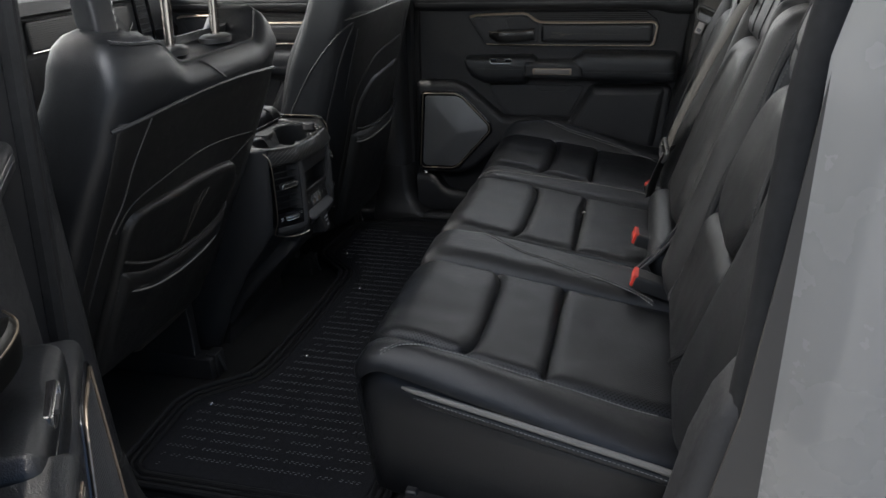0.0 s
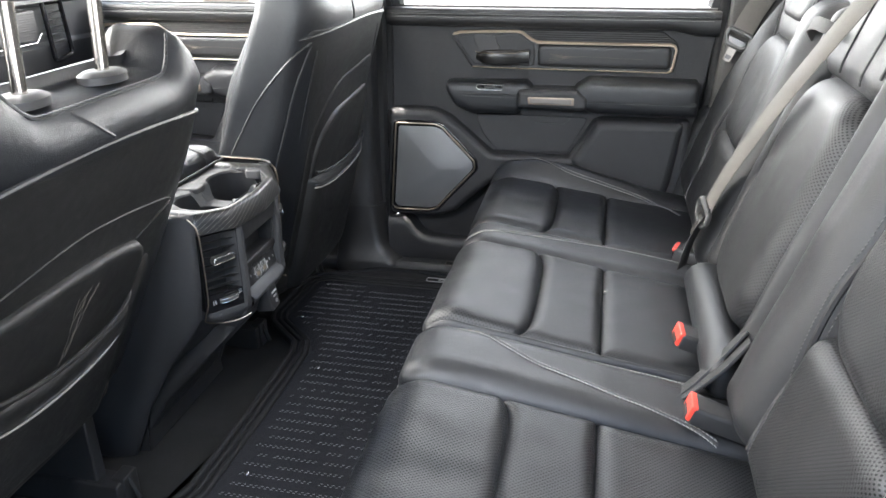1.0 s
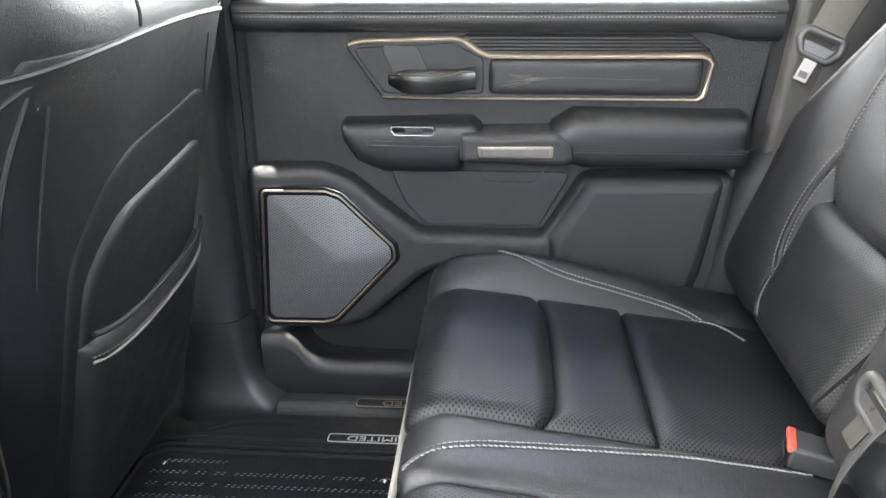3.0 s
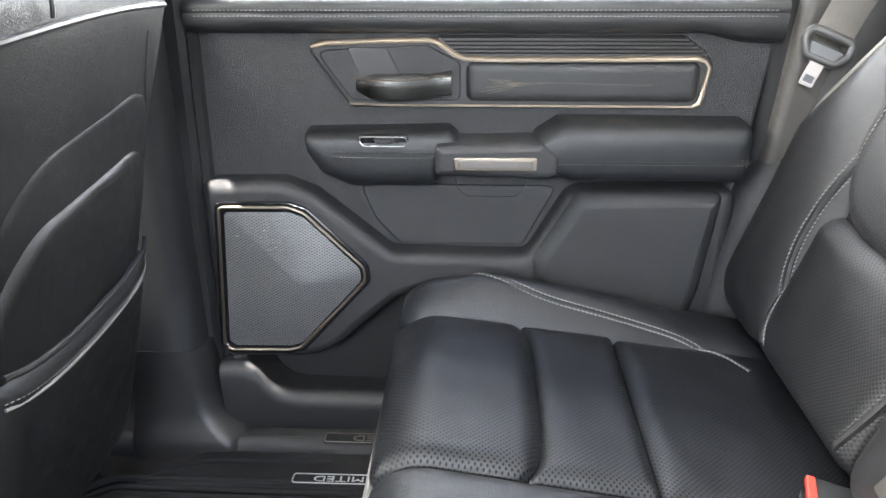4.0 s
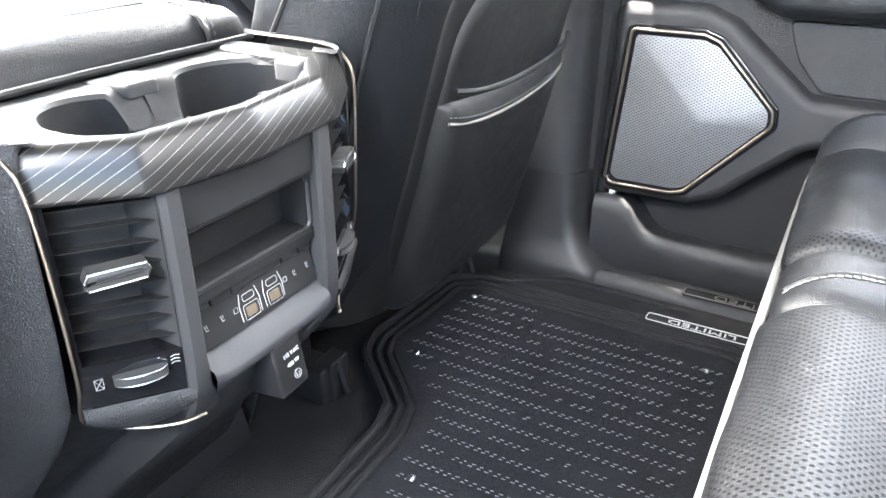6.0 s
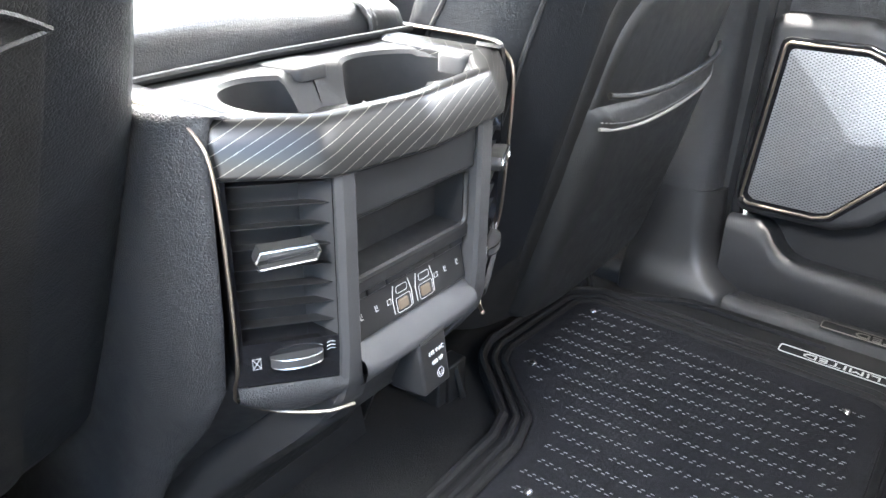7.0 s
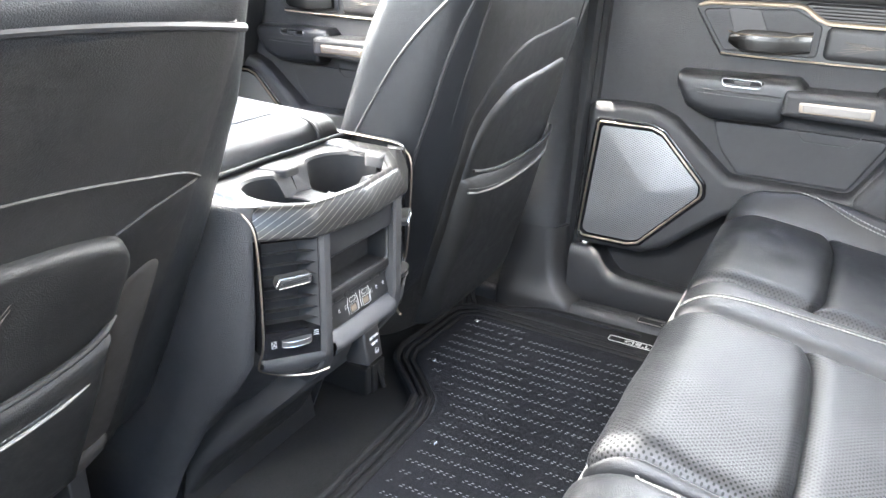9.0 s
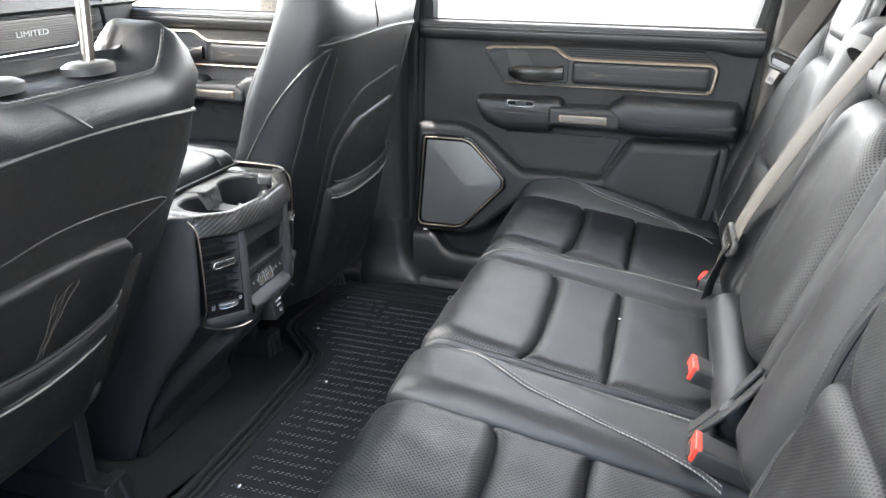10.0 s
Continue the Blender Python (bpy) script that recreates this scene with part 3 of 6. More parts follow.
# rear quarter: trim inside, seal, painted body outside
for s in (-1, 1):
    c = thing("pillar_rear", "rear door pillar with warm grey trim and black seal", "pillar", (0.4, s * 0.8, 0), kind="structure")
    y0, y1 = sorted((s * 0.765, s * 0.83))
    part("upper_trim", slab([(0.318, 0.42), (0.50, 0.42), (0.50, 1.20), (0.43, 1.20), (0.350, 0.80), (0.336, 0.62)] if s > 0 else [(0.25, 0.10), (0.50, 0.10), (0.50, 1.20), (0.43, 1.20), (0.350, 0.80), (0.336, 0.62), (0.322, 0.45), (0.295, 0.30)], lambda a, b, d: V(a, s * d, b), 0.84, 0.765, 0.012), PILLARTRIM, c)
    part("rubber_seal", tube(spline([V(0.415, s * 0.815, 1.17), V(0.352, s * 0.815, 0.82), V(0.342, s * 0.815, 0.66), V(0.338, s * 0.812, 0.52), V(0.318, s * 0.81, 0.33), V(0.27, s * 0.80, 0.12), V(0.2, s * 0.79, 0.04)], 8), 0.026, 12, flat=0.8), RUBBER, c)
    rings = []
    for x0, z, k in ((0.20, 0.0, 0.0), (0.235, 0.15, 0.0), (0.262, 0.28, 0.0), (0.280, 0.38, 0.0), (0.294, 0.44, 0.003), (0.304, 0.475, 0.010), (0.316, 0.495, 0.022), (0.330, 0.502, 0.036)):
        o = fillet([(x0 + k, 0.742 + k), (0.47 - k, 0.742 + k), (0.47 - k, 0.835 - k * 0.4), (x0 + k, 0.835 - k * 0.4)], [0.040, 0.01, 0.01, 0.02], 6)
        rings.append([V(a, s * b, z) for a, b in o])
    part("lower_trim", loft(rings), PLASTIC, c, "rounded black plastic quarter trim", sharp=60)
    if s > 0:
        part("jamb", loft([[V(x, 0.842, z), V(0.45, 0.842, z), V(0.45, 0.866, z), V(x, 0.866, z)] for x, z in ((0.18, 0.0), (0.245, 0.16), (0.282, 0.44), (0.310, 0.70), (0.40, 1.18))]), PLASTIC_DARK, c, "dark door jamb")

bm = loft([[V(0.345, -0.835, z), V(0.37, -0.865, z), V(0.42, -0.885, z), V(0.62, -0.893, z), V(0.62, -0.835, z), V(0.42, -0.83, z)] for z in (-0.35, 0.1, 0.4, 0.8)] + [[V(0.40, -0.82, 1.2), V(0.43, -0.83, 1.2), V(0.47, -0.84, 1.2), V(0.62, -0.845, 1.2), V(0.62, -0.80, 1.2), V(0.47, -0.80, 1.2)]])
solo("wall_side_near", bm, PAINT, "white painted outer body side behind the rear door", "body panel", kind="structure")
solo("wall_side_far", moved(loft([[V(0.345, -0.835, z), V(0.37, -0.865, z), V(0.42, -0.885, z), V(0.62, -0.893, z), V(0.62, -0.835, z), V(0.42, -0.83, z)] for z in (-0.35, 0.1, 0.4, 0.8)]), Matrix.Diagonal((1, -1, 1, 1))), PAINT, "white painted outer body side of the truck", "body panel", kind="structure")

# ---------------------------------------------------------------- doors


def door(name, M, label, front=False):
    """A truck door in the plane y = 0.80 with its inner side to -y, moved by M."""
    D = thing(name, label, "door", tuple(M @ V(-0.1, 0.80, 0)), kind="structure")
    base = Vector(D.location)
    f = lambda a, b, d: M @ V(a, 0.80 - d, b)
    x0 = -0.485 if not front else -0.50

    def P(nm, bm, mat_, lab="", parent=None, sharp=40):
        return part(nm, bm, mat_, parent or D, lab, sharp)

    rear = 0.330 if not front else 0.44
    low = [(0.42, 0.0), (0.435, 0.16), (0.438, 0.44)] if front else [(0.20, 0.0), (0.265, 0.16), (0.302, 0.44)]
    outline = [(x0, 0.02), (-0.46, 0.0), *low, (rear, 0.692), (x0, 0.692)]
    mid = 0.437 if front else 0.286
    P("panel", slab([(x0, 0.325), (mid, 0.325), low[-1], (rear, 0.692), (x0, 0.692)], f, -0.07, 0.0, 0.006, 0.01), VINYL, "dark soft-touch door panel")
    P("pocket_back", slab([(x0, 0.02), (-0.46, 0.0), *low[:-1], (mid, 0.324), (x0, 0.324)], f, -0.07, -0.045, 0.006, 0.01), PLASTIC_DARK, "deep dark back of the door pocket")
    P("outer_skin", slab(outline, f, -0.10, -0.075, 0.006, 0.02), PAINT, "white painted outer skin")
    # belt rail in two rolls with twin stitching
    prof = [(0.701, 0.0), (0.7005, 0.012), (0.698, 0.019), (0.693, 0.0230), (0.6865, 0.0238), (0.6830, 0.0222), (0.6800, 0.0238), (0.668, 0.022), (0.660, 0.017), (0.656, 0.010), (0.6545, -0.002)]
    rows = []
    for i in range(41):
        a = x0 + 0.003 + (rear - 0.006 - x0) * i / 40
        dip = 0.012 * max(0, min(1, (a - 0.23) / 0.045))
        rows.append([f(a, z - (dip if z < 0.68 else 0), d) for z, d in prof])
    P("belt_rail", grid(rows), LEATHER_SOFT, "stitched black belt rail")
    for z in (0.6868, 0.6792):
        P("stitching", stitches([f(x0 + 0.02, z, 0.0238), f(0.31, z, 0.0238)], M.to_3x3() @ V(0, -1, 0), 0.006, 0.0042, 0.0006), THREAD)
    P("window_seal", tube([f(x0 + 0.005, 0.698, -0.004), f(rear - 0.012, 0.700, -0.004)], 0.007, 8), RUBBER)

    # handle bezel
    bez = fillet([(-0.318, 0.634), (-0.305, 0.643), (-0.139, 0.648), (-0.131, 0.652), (0.200, 0.652), (0.232, 0.630), (0.243, 0.612), (0.233, 0.556), (0.222, 0.552), (-0.261, 0.552)], 0.008, 3)
    P("bezel", slab(bez, f, -0.002, 0.006, 0.004), PLASTIC_DARK, "dark bezel round the handle")
    B = P("handle_surround", slab(fillet([(-0.308, 0.632), (-0.15, 0.640), (-0.104, 0.616), (-0.104, 0.562), (-0.258, 0.562)], 0.01, 3), f, 0.004, 0.0085, 0.003), PLASTIC)
    P("handle_cup", slab(fillet([(-0.262, 0.637), (-0.206, 0.635), (-0.190, 0.602), (-0.188, 0.572), (-0.240, 0.570), (-0.246, 0.600)], 0.007, 4), f, 0.008, 0.0105, 0.001), PLASTIC_GREY, "grey finger cup")
    hb = []
    for i in range(13):
        t = i / 12
        a = -0.250 + 0.134 * t
        lift = 0.014 + 0.016 * math.sin(math.pi * min(1, t * 1.15) ** 0.7)
        h = 0.007 + 0.012 * min(1, t * 5) * (1 if t < 0.75 else 0.85)
        c = 0.584 + (0.004 if t > 0.8 else 0) * (t - 0.8) * 5
        hb.append([f(a, c + h * y_, lift + 0.006 * d_) for y_, d_ in ((-1, -0.6), (-0.8, 0.7), (0, 1.1), (0.75, 0.9), (1.05, 0.2), (0.9, -1))])
    P("handle", loft(hb), HANDLEMETAL, "satin chrome pull handle", sharp=50)
    P("handle_edge", tube([f(-0.252 + 0.136 * t, 0.5955 + 0.004 * (t > 0.8) + (0.002 if t < 0.05 else 0), 0.020 + 0.016 * math.sin(math.pi * min(1, t * 1.15) ** 0.7)) for t in (k / 12 for k in range(13))], 0.0012, 6), EDGING, "bright handle edge")
    # ribbed strip
    for k in range(5):
        z = 0.6275 + 0.0052 * k
        aa = -0.108 - 0.006 * k
        bb = 0.232 - 0.007 * k
        P("rib", tube([f(aa, z, 0.0066), f(bb, z, 0.0066)], 0.0026, 6, flat=0.7), DARKMETAL)
    # leather insert
    ins = lambda u, v: (f(u, v, 0.006), (M.to_3x3() @ V(0, -1, 0)))
    P("insert", pad(ins, -0.097, 0.226, 0.561, 0.618, 0.007, 0.012, 0.012, 40, 14, 0.004), LEATHER_SOFT, "dark padded leather insert")
    # bright mouldings
    top = spline([f(-0.311, 0.637, 0.010), f(-0.29, 0.6425, 0.010)], 2) + [f(a, b, 0.010) for a, b in ((-0.20, 0.6455), (-0.150, 0.6465), (-0.136, 0.6435), (-0.112, 0.6270), (-0.098, 0.6215), (-0.05, 0.6205), (0.10, 0.621), (0.219, 0.622), (0.230, 0.619), (0.2355, 0.610), (0.231, 0.572), (0.228, 0.561), (0.219, 0.5555))]
    P("upper_moulding", tube(top, lambda t: 0.0046 if 0.03 < t < 0.94 else 0.0028, 8, flat=0.75), BRONZE, "brushed bronze-chrome moulding")
    P("lower_moulding", tube([f(-0.262, 0.5575, 0.008), f(-0.2, 0.5560, 0.009), f(0.219, 0.5555, 0.009)], 0.0018, 6), BRONZE)
    rnd = random.Random(5)
    # scuffed threads on the insert
    sc = []
    for k in range(7):
        z = 0.588 + rnd.uniform(-0.014, 0.014)
        sc.append(tube([f(-0.080 + rnd.uniform(0, 0.02) + t * rnd.uniform(0.03, 0.10), z + (0.588 - z) * min(1, t * 1.4) + rnd.uniform(-0.002, 0.002), 0.0135) for t in (0, 0.25, 0.5, 0.75, 1)], 0.00045, 4))
    sc.append(tube([f(-0.06 + 0.22 * t, 0.588 + 0.0015 * math.sin(5 * t), 0.0136) for t in (k / 8 for k in range(9))], 0.0004, 4))
    P("scuff", merged(sc), SCUFF)

    # armrest: front lobe, grip with badge, rear lobe
    def lobe(poly, zmid, deep, n=14):
        """A padded ledge: polygon in (a, b), bulging most at the height zmid."""
        p = fillet(poly, 0.012, 5)
        cx = sum(q[0] for q in p) / len(p)
        rings = []
        for s, d in ((1.0, 0.0), (1.0, deep * 0.35), (0.975, deep * 0.60), (0.92, deep * 0.79), (0.82, deep * 0.92), (0.65, deep * 0.985), (0.40, deep * 1.01), (0.1, deep * 1.015)):
            rings.append([f(cx + (a - cx) * (1 - (1 - s) * 0.25), zmid + (b - zmid) * s, d) for a, b in p])
        return loft(rings)

    P("armrest_front", lobe([(-0.327, 0.524), (-0.12, 0.529), (-0.10, 0.512), (-0.13, 0.500), (-0.135, 0.450), (-0.145, 0.444), (-0.26, 0.442), (-0.304, 0.462), (-0.325, 0.500)], 0.488, 0.048), LEATHER, "black padded front armrest")
    P("armrest_rear", lobe([(0.0, 0.520), (0.034, 0.543), (0.288, 0.541), (0.297, 0.535), (0.299, 0.462), (0.29, 0.457), (0.05, 0.457), (0.02, 0.468), (0.0, 0.490)], 0.492, 0.062), LEATHER, "black padded rear armrest")
    for zz, dd in ((0.494, 0.0615), (0.487, 0.0622)):
        P("stitching", stitches([f(0.035, zz, dd), f(0.29, zz, dd)], M.to_3x3() @ V(0, -1, 0), 0.0055, 0.0038, 0.0006), THREAD)
    P("stitching", stitches(spline([f(-0.318, 0.502, 0.040), f(-0.29, 0.492, 0.0475), f(-0.22, 0.490, 0.048), f(-0.14, 0.490, 0.048)], 6), M.to_3x3() @ V(0, -1, 0), 0.0055, 0.0038, 0.0006), THREAD)
    P("seam", tube(spline([f(-0.322, 0.509, 0.036), f(-0.29, 0.498, 0.0475), f(-0.14, 0.4965, 0.0485)], 6), 0.0012, 6), PLASTIC_DARK)
    P("seam", tube([f(0.035, 0.4905, 0.0622), f(0.293, 0.4905, 0.0622)], 0.0014, 6), PLASTIC_DARK)
    grip = P("grip", slab(fillet([(-0.137, 0.512), (0.010, 0.516), (0.033, 0.498), (0.035, 0.474), (0.020, 0.466), (-0.139, 0.470)], 0.008, 4), f, 0.0, 0.070, 0.010), PLASTIC, "black plastic door pull")
    P("grip_frame", slab(fillet([(-0.112, 0.4975), (0.003, 0.4985), (0.003, 0.4795), (-0.110, 0.4795)], 0.004, 3), f, 0.069, 0.0725, 0.0015), EDGING, "", grip)
    P("grip_badge", slab(fillet([(-0.106, 0.4945), (-0.003, 0.495), (-0.003, 0.4825), (-0.104, 0.4825)], 0.002, 3), f, 0.072, 0.0735, 0.0008), BADGE, "brushed badge plate", grip)
    # window switch
    S = P("window_switch", slab(fillet([(-0.246, 0.522), (-0.178, 0.522), (-0.174, 0.513), (-0.180, 0.505), (-0.240, 0.505), (-0.247, 0.513)], 0.006, 4), f, 0.03, 0.0475, 0.002), GLOSS, "gloss window switch plate")
    P("switch_rim", tube([f(a, b, 0.0485) for a, b in fillet([(-0.244, 0.520), (-0.180, 0.520), (-0.177, 0.512), (-0.182, 0.507), (-0.239, 0.507), (-0.244, 0.513)], 0.005, 3)], 0.0011, 6, True), CHROME, "", S)
    P("switch_rocker", slab([(-0.224, 0.517), (-0.196, 0.517), (-0.198, 0.5105), (-0.221, 0.5105)], f, 0.046, 0.0525, 0.002), PLASTIC, "", S)

    # lower panel: raised frame round the speaker, pocket walls
    lowr = 0.285
    P("lower_frame", slab(fillet([(x0, 0.447), (-0.362, 0.449), (-0.318, 0.432), (-0.205, 0.338), (-0.004, 0.335), (0.050, 0.432), (0.066, 0.441), (0.291, 0.444), (lowr, 0.26), (0.265, 0.16), (0.03, 0.16), (-0.04, 0.255), (-0.13, 0.290), (-0.200, 0.262), (-0.256, 0.213), (-0.30, 0.171), (-0.345, 0.153), (x0, 0.150)], 0.022, 5), f, -0.045, 0.042, 0.016), PLASTIC, "grained lower door moulding")
    P("bolster", slab(fillet([(0.062, 0.440), (0.272, 0.442), (0.255, 0.29), (0.226, 0.17), (0.02, 0.17), (0.003, 0.337)], 0.014, 4), f, 0.026, 0.056, 0.022), PLASTIC, "raised grained bolster")
    rows = []
    for k in range(49):
        a = x0 + (0.215 - x0) * k / 48
        zt = float(np.interp(a, [x0, -0.445, -0.43, -0.418, -0.40, -0.375, -0.10, 0.18, 0.215], [0.150, 0.150, 0.144, 0.122, 0.104, 0.0965, 0.090, 0.088, 0.08]))
        rows.append([f(a, z, d) for z, d in ((zt - 0.030, -0.046), (zt - 0.010, 0.020), (zt - 0.001, 0.040), (zt, 0.050), (zt - 0.003, 0.059), (zt - 0.010, 0.065), (zt - 0.022, 0.066), (0.040, 0.062), (0.020, 0.056), (0.008, 0.044), (0.004, -0.046))])
    P("pocket_lip", grid(rows), PLASTIC, "map pocket lip", sharp=60)
    P("flap_line", tube([f(a, b, 0.0042) for a, b in ((-0.112, 0.446), (-0.108, 0.430), (-0.094, 0.418), (-0.022, 0.418), (-0.010, 0.428), (-0.003, 0.446))], 0.0012, 5), PLASTIC_DARK)
    P("pocket_panel", slab(fillet([(-0.255, 0.436), (0.040, 0.436), (-0.008, 0.340), (-0.196, 0.340), (-0.232, 0.380)], 0.01, 3), f, -0.001, 0.004, 0.003), PLASTIC, "recessed grained panel")
    # speaker
    grill = [(-0.458, 0.412), (-0.355, 0.413), (-0.333, 0.405), (-0.248, 0.318), (-0.246, 0.296), (-0.352, 0.178), (-0.372, 0.172), (-0.466, 0.171), (-0.476, 0.180)]
    K = P("speaker", slab(fillet(inset(grill, -0.008), 0.014, 4), f, 0.038, 0.046, 0.003), GLOSS, "gloss surround of the door speaker")
    q = fillet(grill, [0.008, 0.02, 0.02, 0.018, 0.018, 0.02, 0.02, 0.010, 0.010], 4)
    P("speaker_rim", tube([f(a, b, 0.047) for a, b in q], 0.0022, 8, True), EDGING, "bright speaker rim", K)
    rings = []
    for s in (1.0, 0.985, 0.93, 0.8, 0.6, 0.4, 0.2, 0.02):
        ring = []
        for a, b in q:
            ca, cb = -0.345 + (a + 0.345) * s, 0.290 + (b - 0.290) * s
            # two facets that meet in a ridge from the centre to the tip
            h = 0.0455 + 0.008 * (1 - s)
            ring.append(f(ca, cb, h))
        rings.append(ring)
    P("speaker_grille", loft(rings, False, True), GRILLE, "silver perforated speaker grille", K, sharp=20)
    P("screw", tube([f(-0.474, 0.176, 0.046), f(-0.474, 0.176, 0.0495)], 0.004, 8), CHROME, "", K)

    # window frame and glass
    ru = (0.40, 1.13) if not front else (0.36, 1.15)
    fr = [(x0 + 0.012, 0.700), (x0 + 0.03, 1.12), (x0 + 0.06, 1.15), (ru[0] - 0.03, 1.15), (ru[0], ru[1]), (rear - 0.008, 0.705)]
    if front:
        fr = [(-0.86, 0.715), (-0.50, 1.12), (-0.46, 1.15), (0.40, 1.15), (0.43, 1.12), (0.432, 0.72)]
    W = P("window_frame", tube([f(a, b, -0.03 + 0.16 * max(0, b - 0.72)) for a, b in fr], 0.026, 8), PLASTIC_DARK, "black window frame")
    gl = P("pane", grid([[f(p[0][0] + (p[1][0] - p[0][0]) * t, p[0][1] + (p[1][1] - p[0][1]) * t, -0.045 + 0.16 * max(0, p[0][1] + (p[1][1] - p[0][1]) * t - 0.72)) for t in (0, 0.25, 0.5, 0.75, 1)] for p in (((fr[0][0], 0.684), (fr[-1][0], 0.684)), ((fr[1][0] + 0.01, 1.14), (ru[0], 1.14)))]), GLASS, "clear window pane", W)
    gl.visible_shadow = False
    return D


door("door_1", Matrix.Identity(4), "closed far rear door, black leather and plastic trim, silver speaker")
D2 = Matrix.Translation((-1.0, 0, 0))
door("door_2", D2, "closed far front passenger door with dark trim", True)
MIR = Matrix.Diagonal((1, -1, 1, 1))
HINGE = Matrix.Translation((-0.485, -0.83, 0)) @ Matrix.Rotation(radians(-54), 4, "Z") @ Matrix.Translation((0.485, 0.83, 0))
door("door_3", Matrix.Translation((-0.035, -0.03, 0)) @ HINGE @ MIR, "near rear door standing half open, dark inner trim")
door("door_4", D2 @ MIR, "closed near front driver's door with dark trim", True)

# ---------------------------------------------------------------- rear bench
NOSE_X, NOSE_R = -0.125, 0.050


def top_z(x):
    return 0.312 - 0.16 * x


def taper(x, y):
    """The cushion's outer corners draw in towards the front."""
    k = max(0.0, min(1.0, (0.24 - x) / 0.41))
    e = max(0.0, min(1.0, (abs(y) - 0.45) / 0.25))
    return y * (1 - 0.085 * k * e)


def cushion_at(u, y):
    nt = V(0.16, 0, 1).normalized()
    if u >= NOSE_X:
        return V(u, taper(u, y), top_z(u)), nt
    cx, cz = NOSE_X, top_z(NOSE_X) - NOSE_R
    a = (NOSE_X - u) / NOSE_R
    if a < math.pi / 2:
        g = math.pi / 2 + a
        return V(cx + NOSE_R * math.cos(g), taper(cx, y), cz + NOSE_R * math.sin(g)), V(math.cos(g), 0, math.sin(g))
    d = (a - math.pi / 2) * NOSE_R
    return V(cx - NOSE_R + 0.12 * d, taper(cx, y), cz - d), V(-1, 0, -0.12).normalized()


def cushion_base(y0, y1):
    o = ring_rect(-0.172, 0.318, y0, y1, 0.045, 6)
    rings = []
    for ins, z, k in ((0.030, 0.085, 0.0), (0.012, 0.10, 0.0), (0.004, 0.17, 0.2), (0.0, 0.25, 0.5), (0.002, 0.272, 0.8), (0.010, 0.288, 1.0), (0.026, 0.300, 1.0)):
        rings.append([V(a, taper(a, b), z + k * (top_z(a) - 0.312)) for a, b in inset(o, ins)])
    return loft(rings)


def front_skirt(y0, y1):
    f = lambda u, v: cushion_at(u, v)
    return pad(f, NOSE_X - 0.075 - 0.15, NOSE_X - 0.073, y0 + 0.004, y1 - 0.004, 0.004, 0.02, 0.02, 12, 20, 0.01)


FRONT_U = NOSE_X - 0.070
S1, S2, S3 = -0.010, 0.098, 0.318


def seat_pads(parent, y0, y1, perf=True, seed=1.0):
    """Three padded panels, front to back, with the front seam bowed at both ends."""
    leather = LEATHER_PERF if perf else LEATHER
    bow = lambda s: S1 - 0.018 * (abs(2 * s - 1) ** 6)
    part("front_pad", pad(cushion_at, FRONT_U, lambda s: bow(s) + 0.002, y0, y1, 0.014, 0.028, 0.016, 44, 38, 0.008, 0.0045, seed), leather, parent)
    part("middle_pad", pad(cushion_at, lambda s: bow(s) - 0.002, S2 + 0.001, y0, y1, 0.011, 0.022, 0.008, 32, 38, 0.007, 0.0035, seed + 3), leather, parent)
    part("rear_pad", pad(cushion_at, S2 - 0.001, S3, y0, y1, 0.0085, 0.024, 0.008, 32, 38, 0.007, 0.0035, seed + 7), leather, parent)


def crest(high):
    """Extra height of a side bolster along its length: most near the front, none at the back."""
    return lambda a, b: high * float(np.interp(a, [0.0, 0.08, 0.20, 0.33, 0.48, 0.64, 0.80, 1.0], [0.0, 0.45, 0.92, 1.0, 0.80, 0.45, 0.05, 0.0]))


def bolster_pad(parent, y0, y1, high=0.016, seed=2.0, u0=FRONT_U + 0.004, name="side_bolster", rise=0.0, soft=0.026):
    part(name, pad(cushion_at, u0, S3, y0, y1, high, soft, 0.030, 56, 26, 0.008, 0.003, seed, crest(rise)), LEATHER, parent)


def draped(parent, names, rays, lift):
    """Places on the padded parts of a thing, each where a ray (place, normal) from outside meets them, raised by lift."""
    trees = []
    for ob in parent.children:
        if ob.name.split(".")[0] in names:
            me = ob.data
            trees.append(BVHTree.FromPolygons([v.co.copy() for v in me.vertices], [tuple(p.vertices) for p in me.polygons]))
    out = []
    for p, nn in rays:
        best = None
        for tr in trees:
            hit = tr.ray_cast(p + nn * 0.09, -nn, 0.16)
            if hit[0] is not None and (best is None or hit[3] < best[1]):
                best = (hit[0], hit[3])
        out.append((best[0] if best else p) + nn * lift)
    return out


CUSHION_PARTS = ("front_pad", "middle_pad", "rear_pad", "side_bolster", "inner_bolster", "cushion_base")


def seam_line(parent, pts, gap=0.0032):
    """Twin stitching along (u, y) places on the cushion, over a dark tube that paints the seam's shade."""
    path = spline([V(u, y, 0) for u, y in pts], 14)
    part("seam", tube(draped(parent, CUSHION_PARTS, [cushion_at(p.x, p.y) for p in path], 0.0003), 0.0026, 6), RECESS_SHADE, parent)
    for off in (-gap, gap):
        row = draped(parent, CUSHION_PARTS, [cushion_at(p.x, p.y + off) for p in path], 0.0002)
        part("stitching", stitches(row, lambda p: (0.16, 0, 1), 0.0058, 0.0050, 0.0012, 0.0007, 0.35), THREAD, parent)


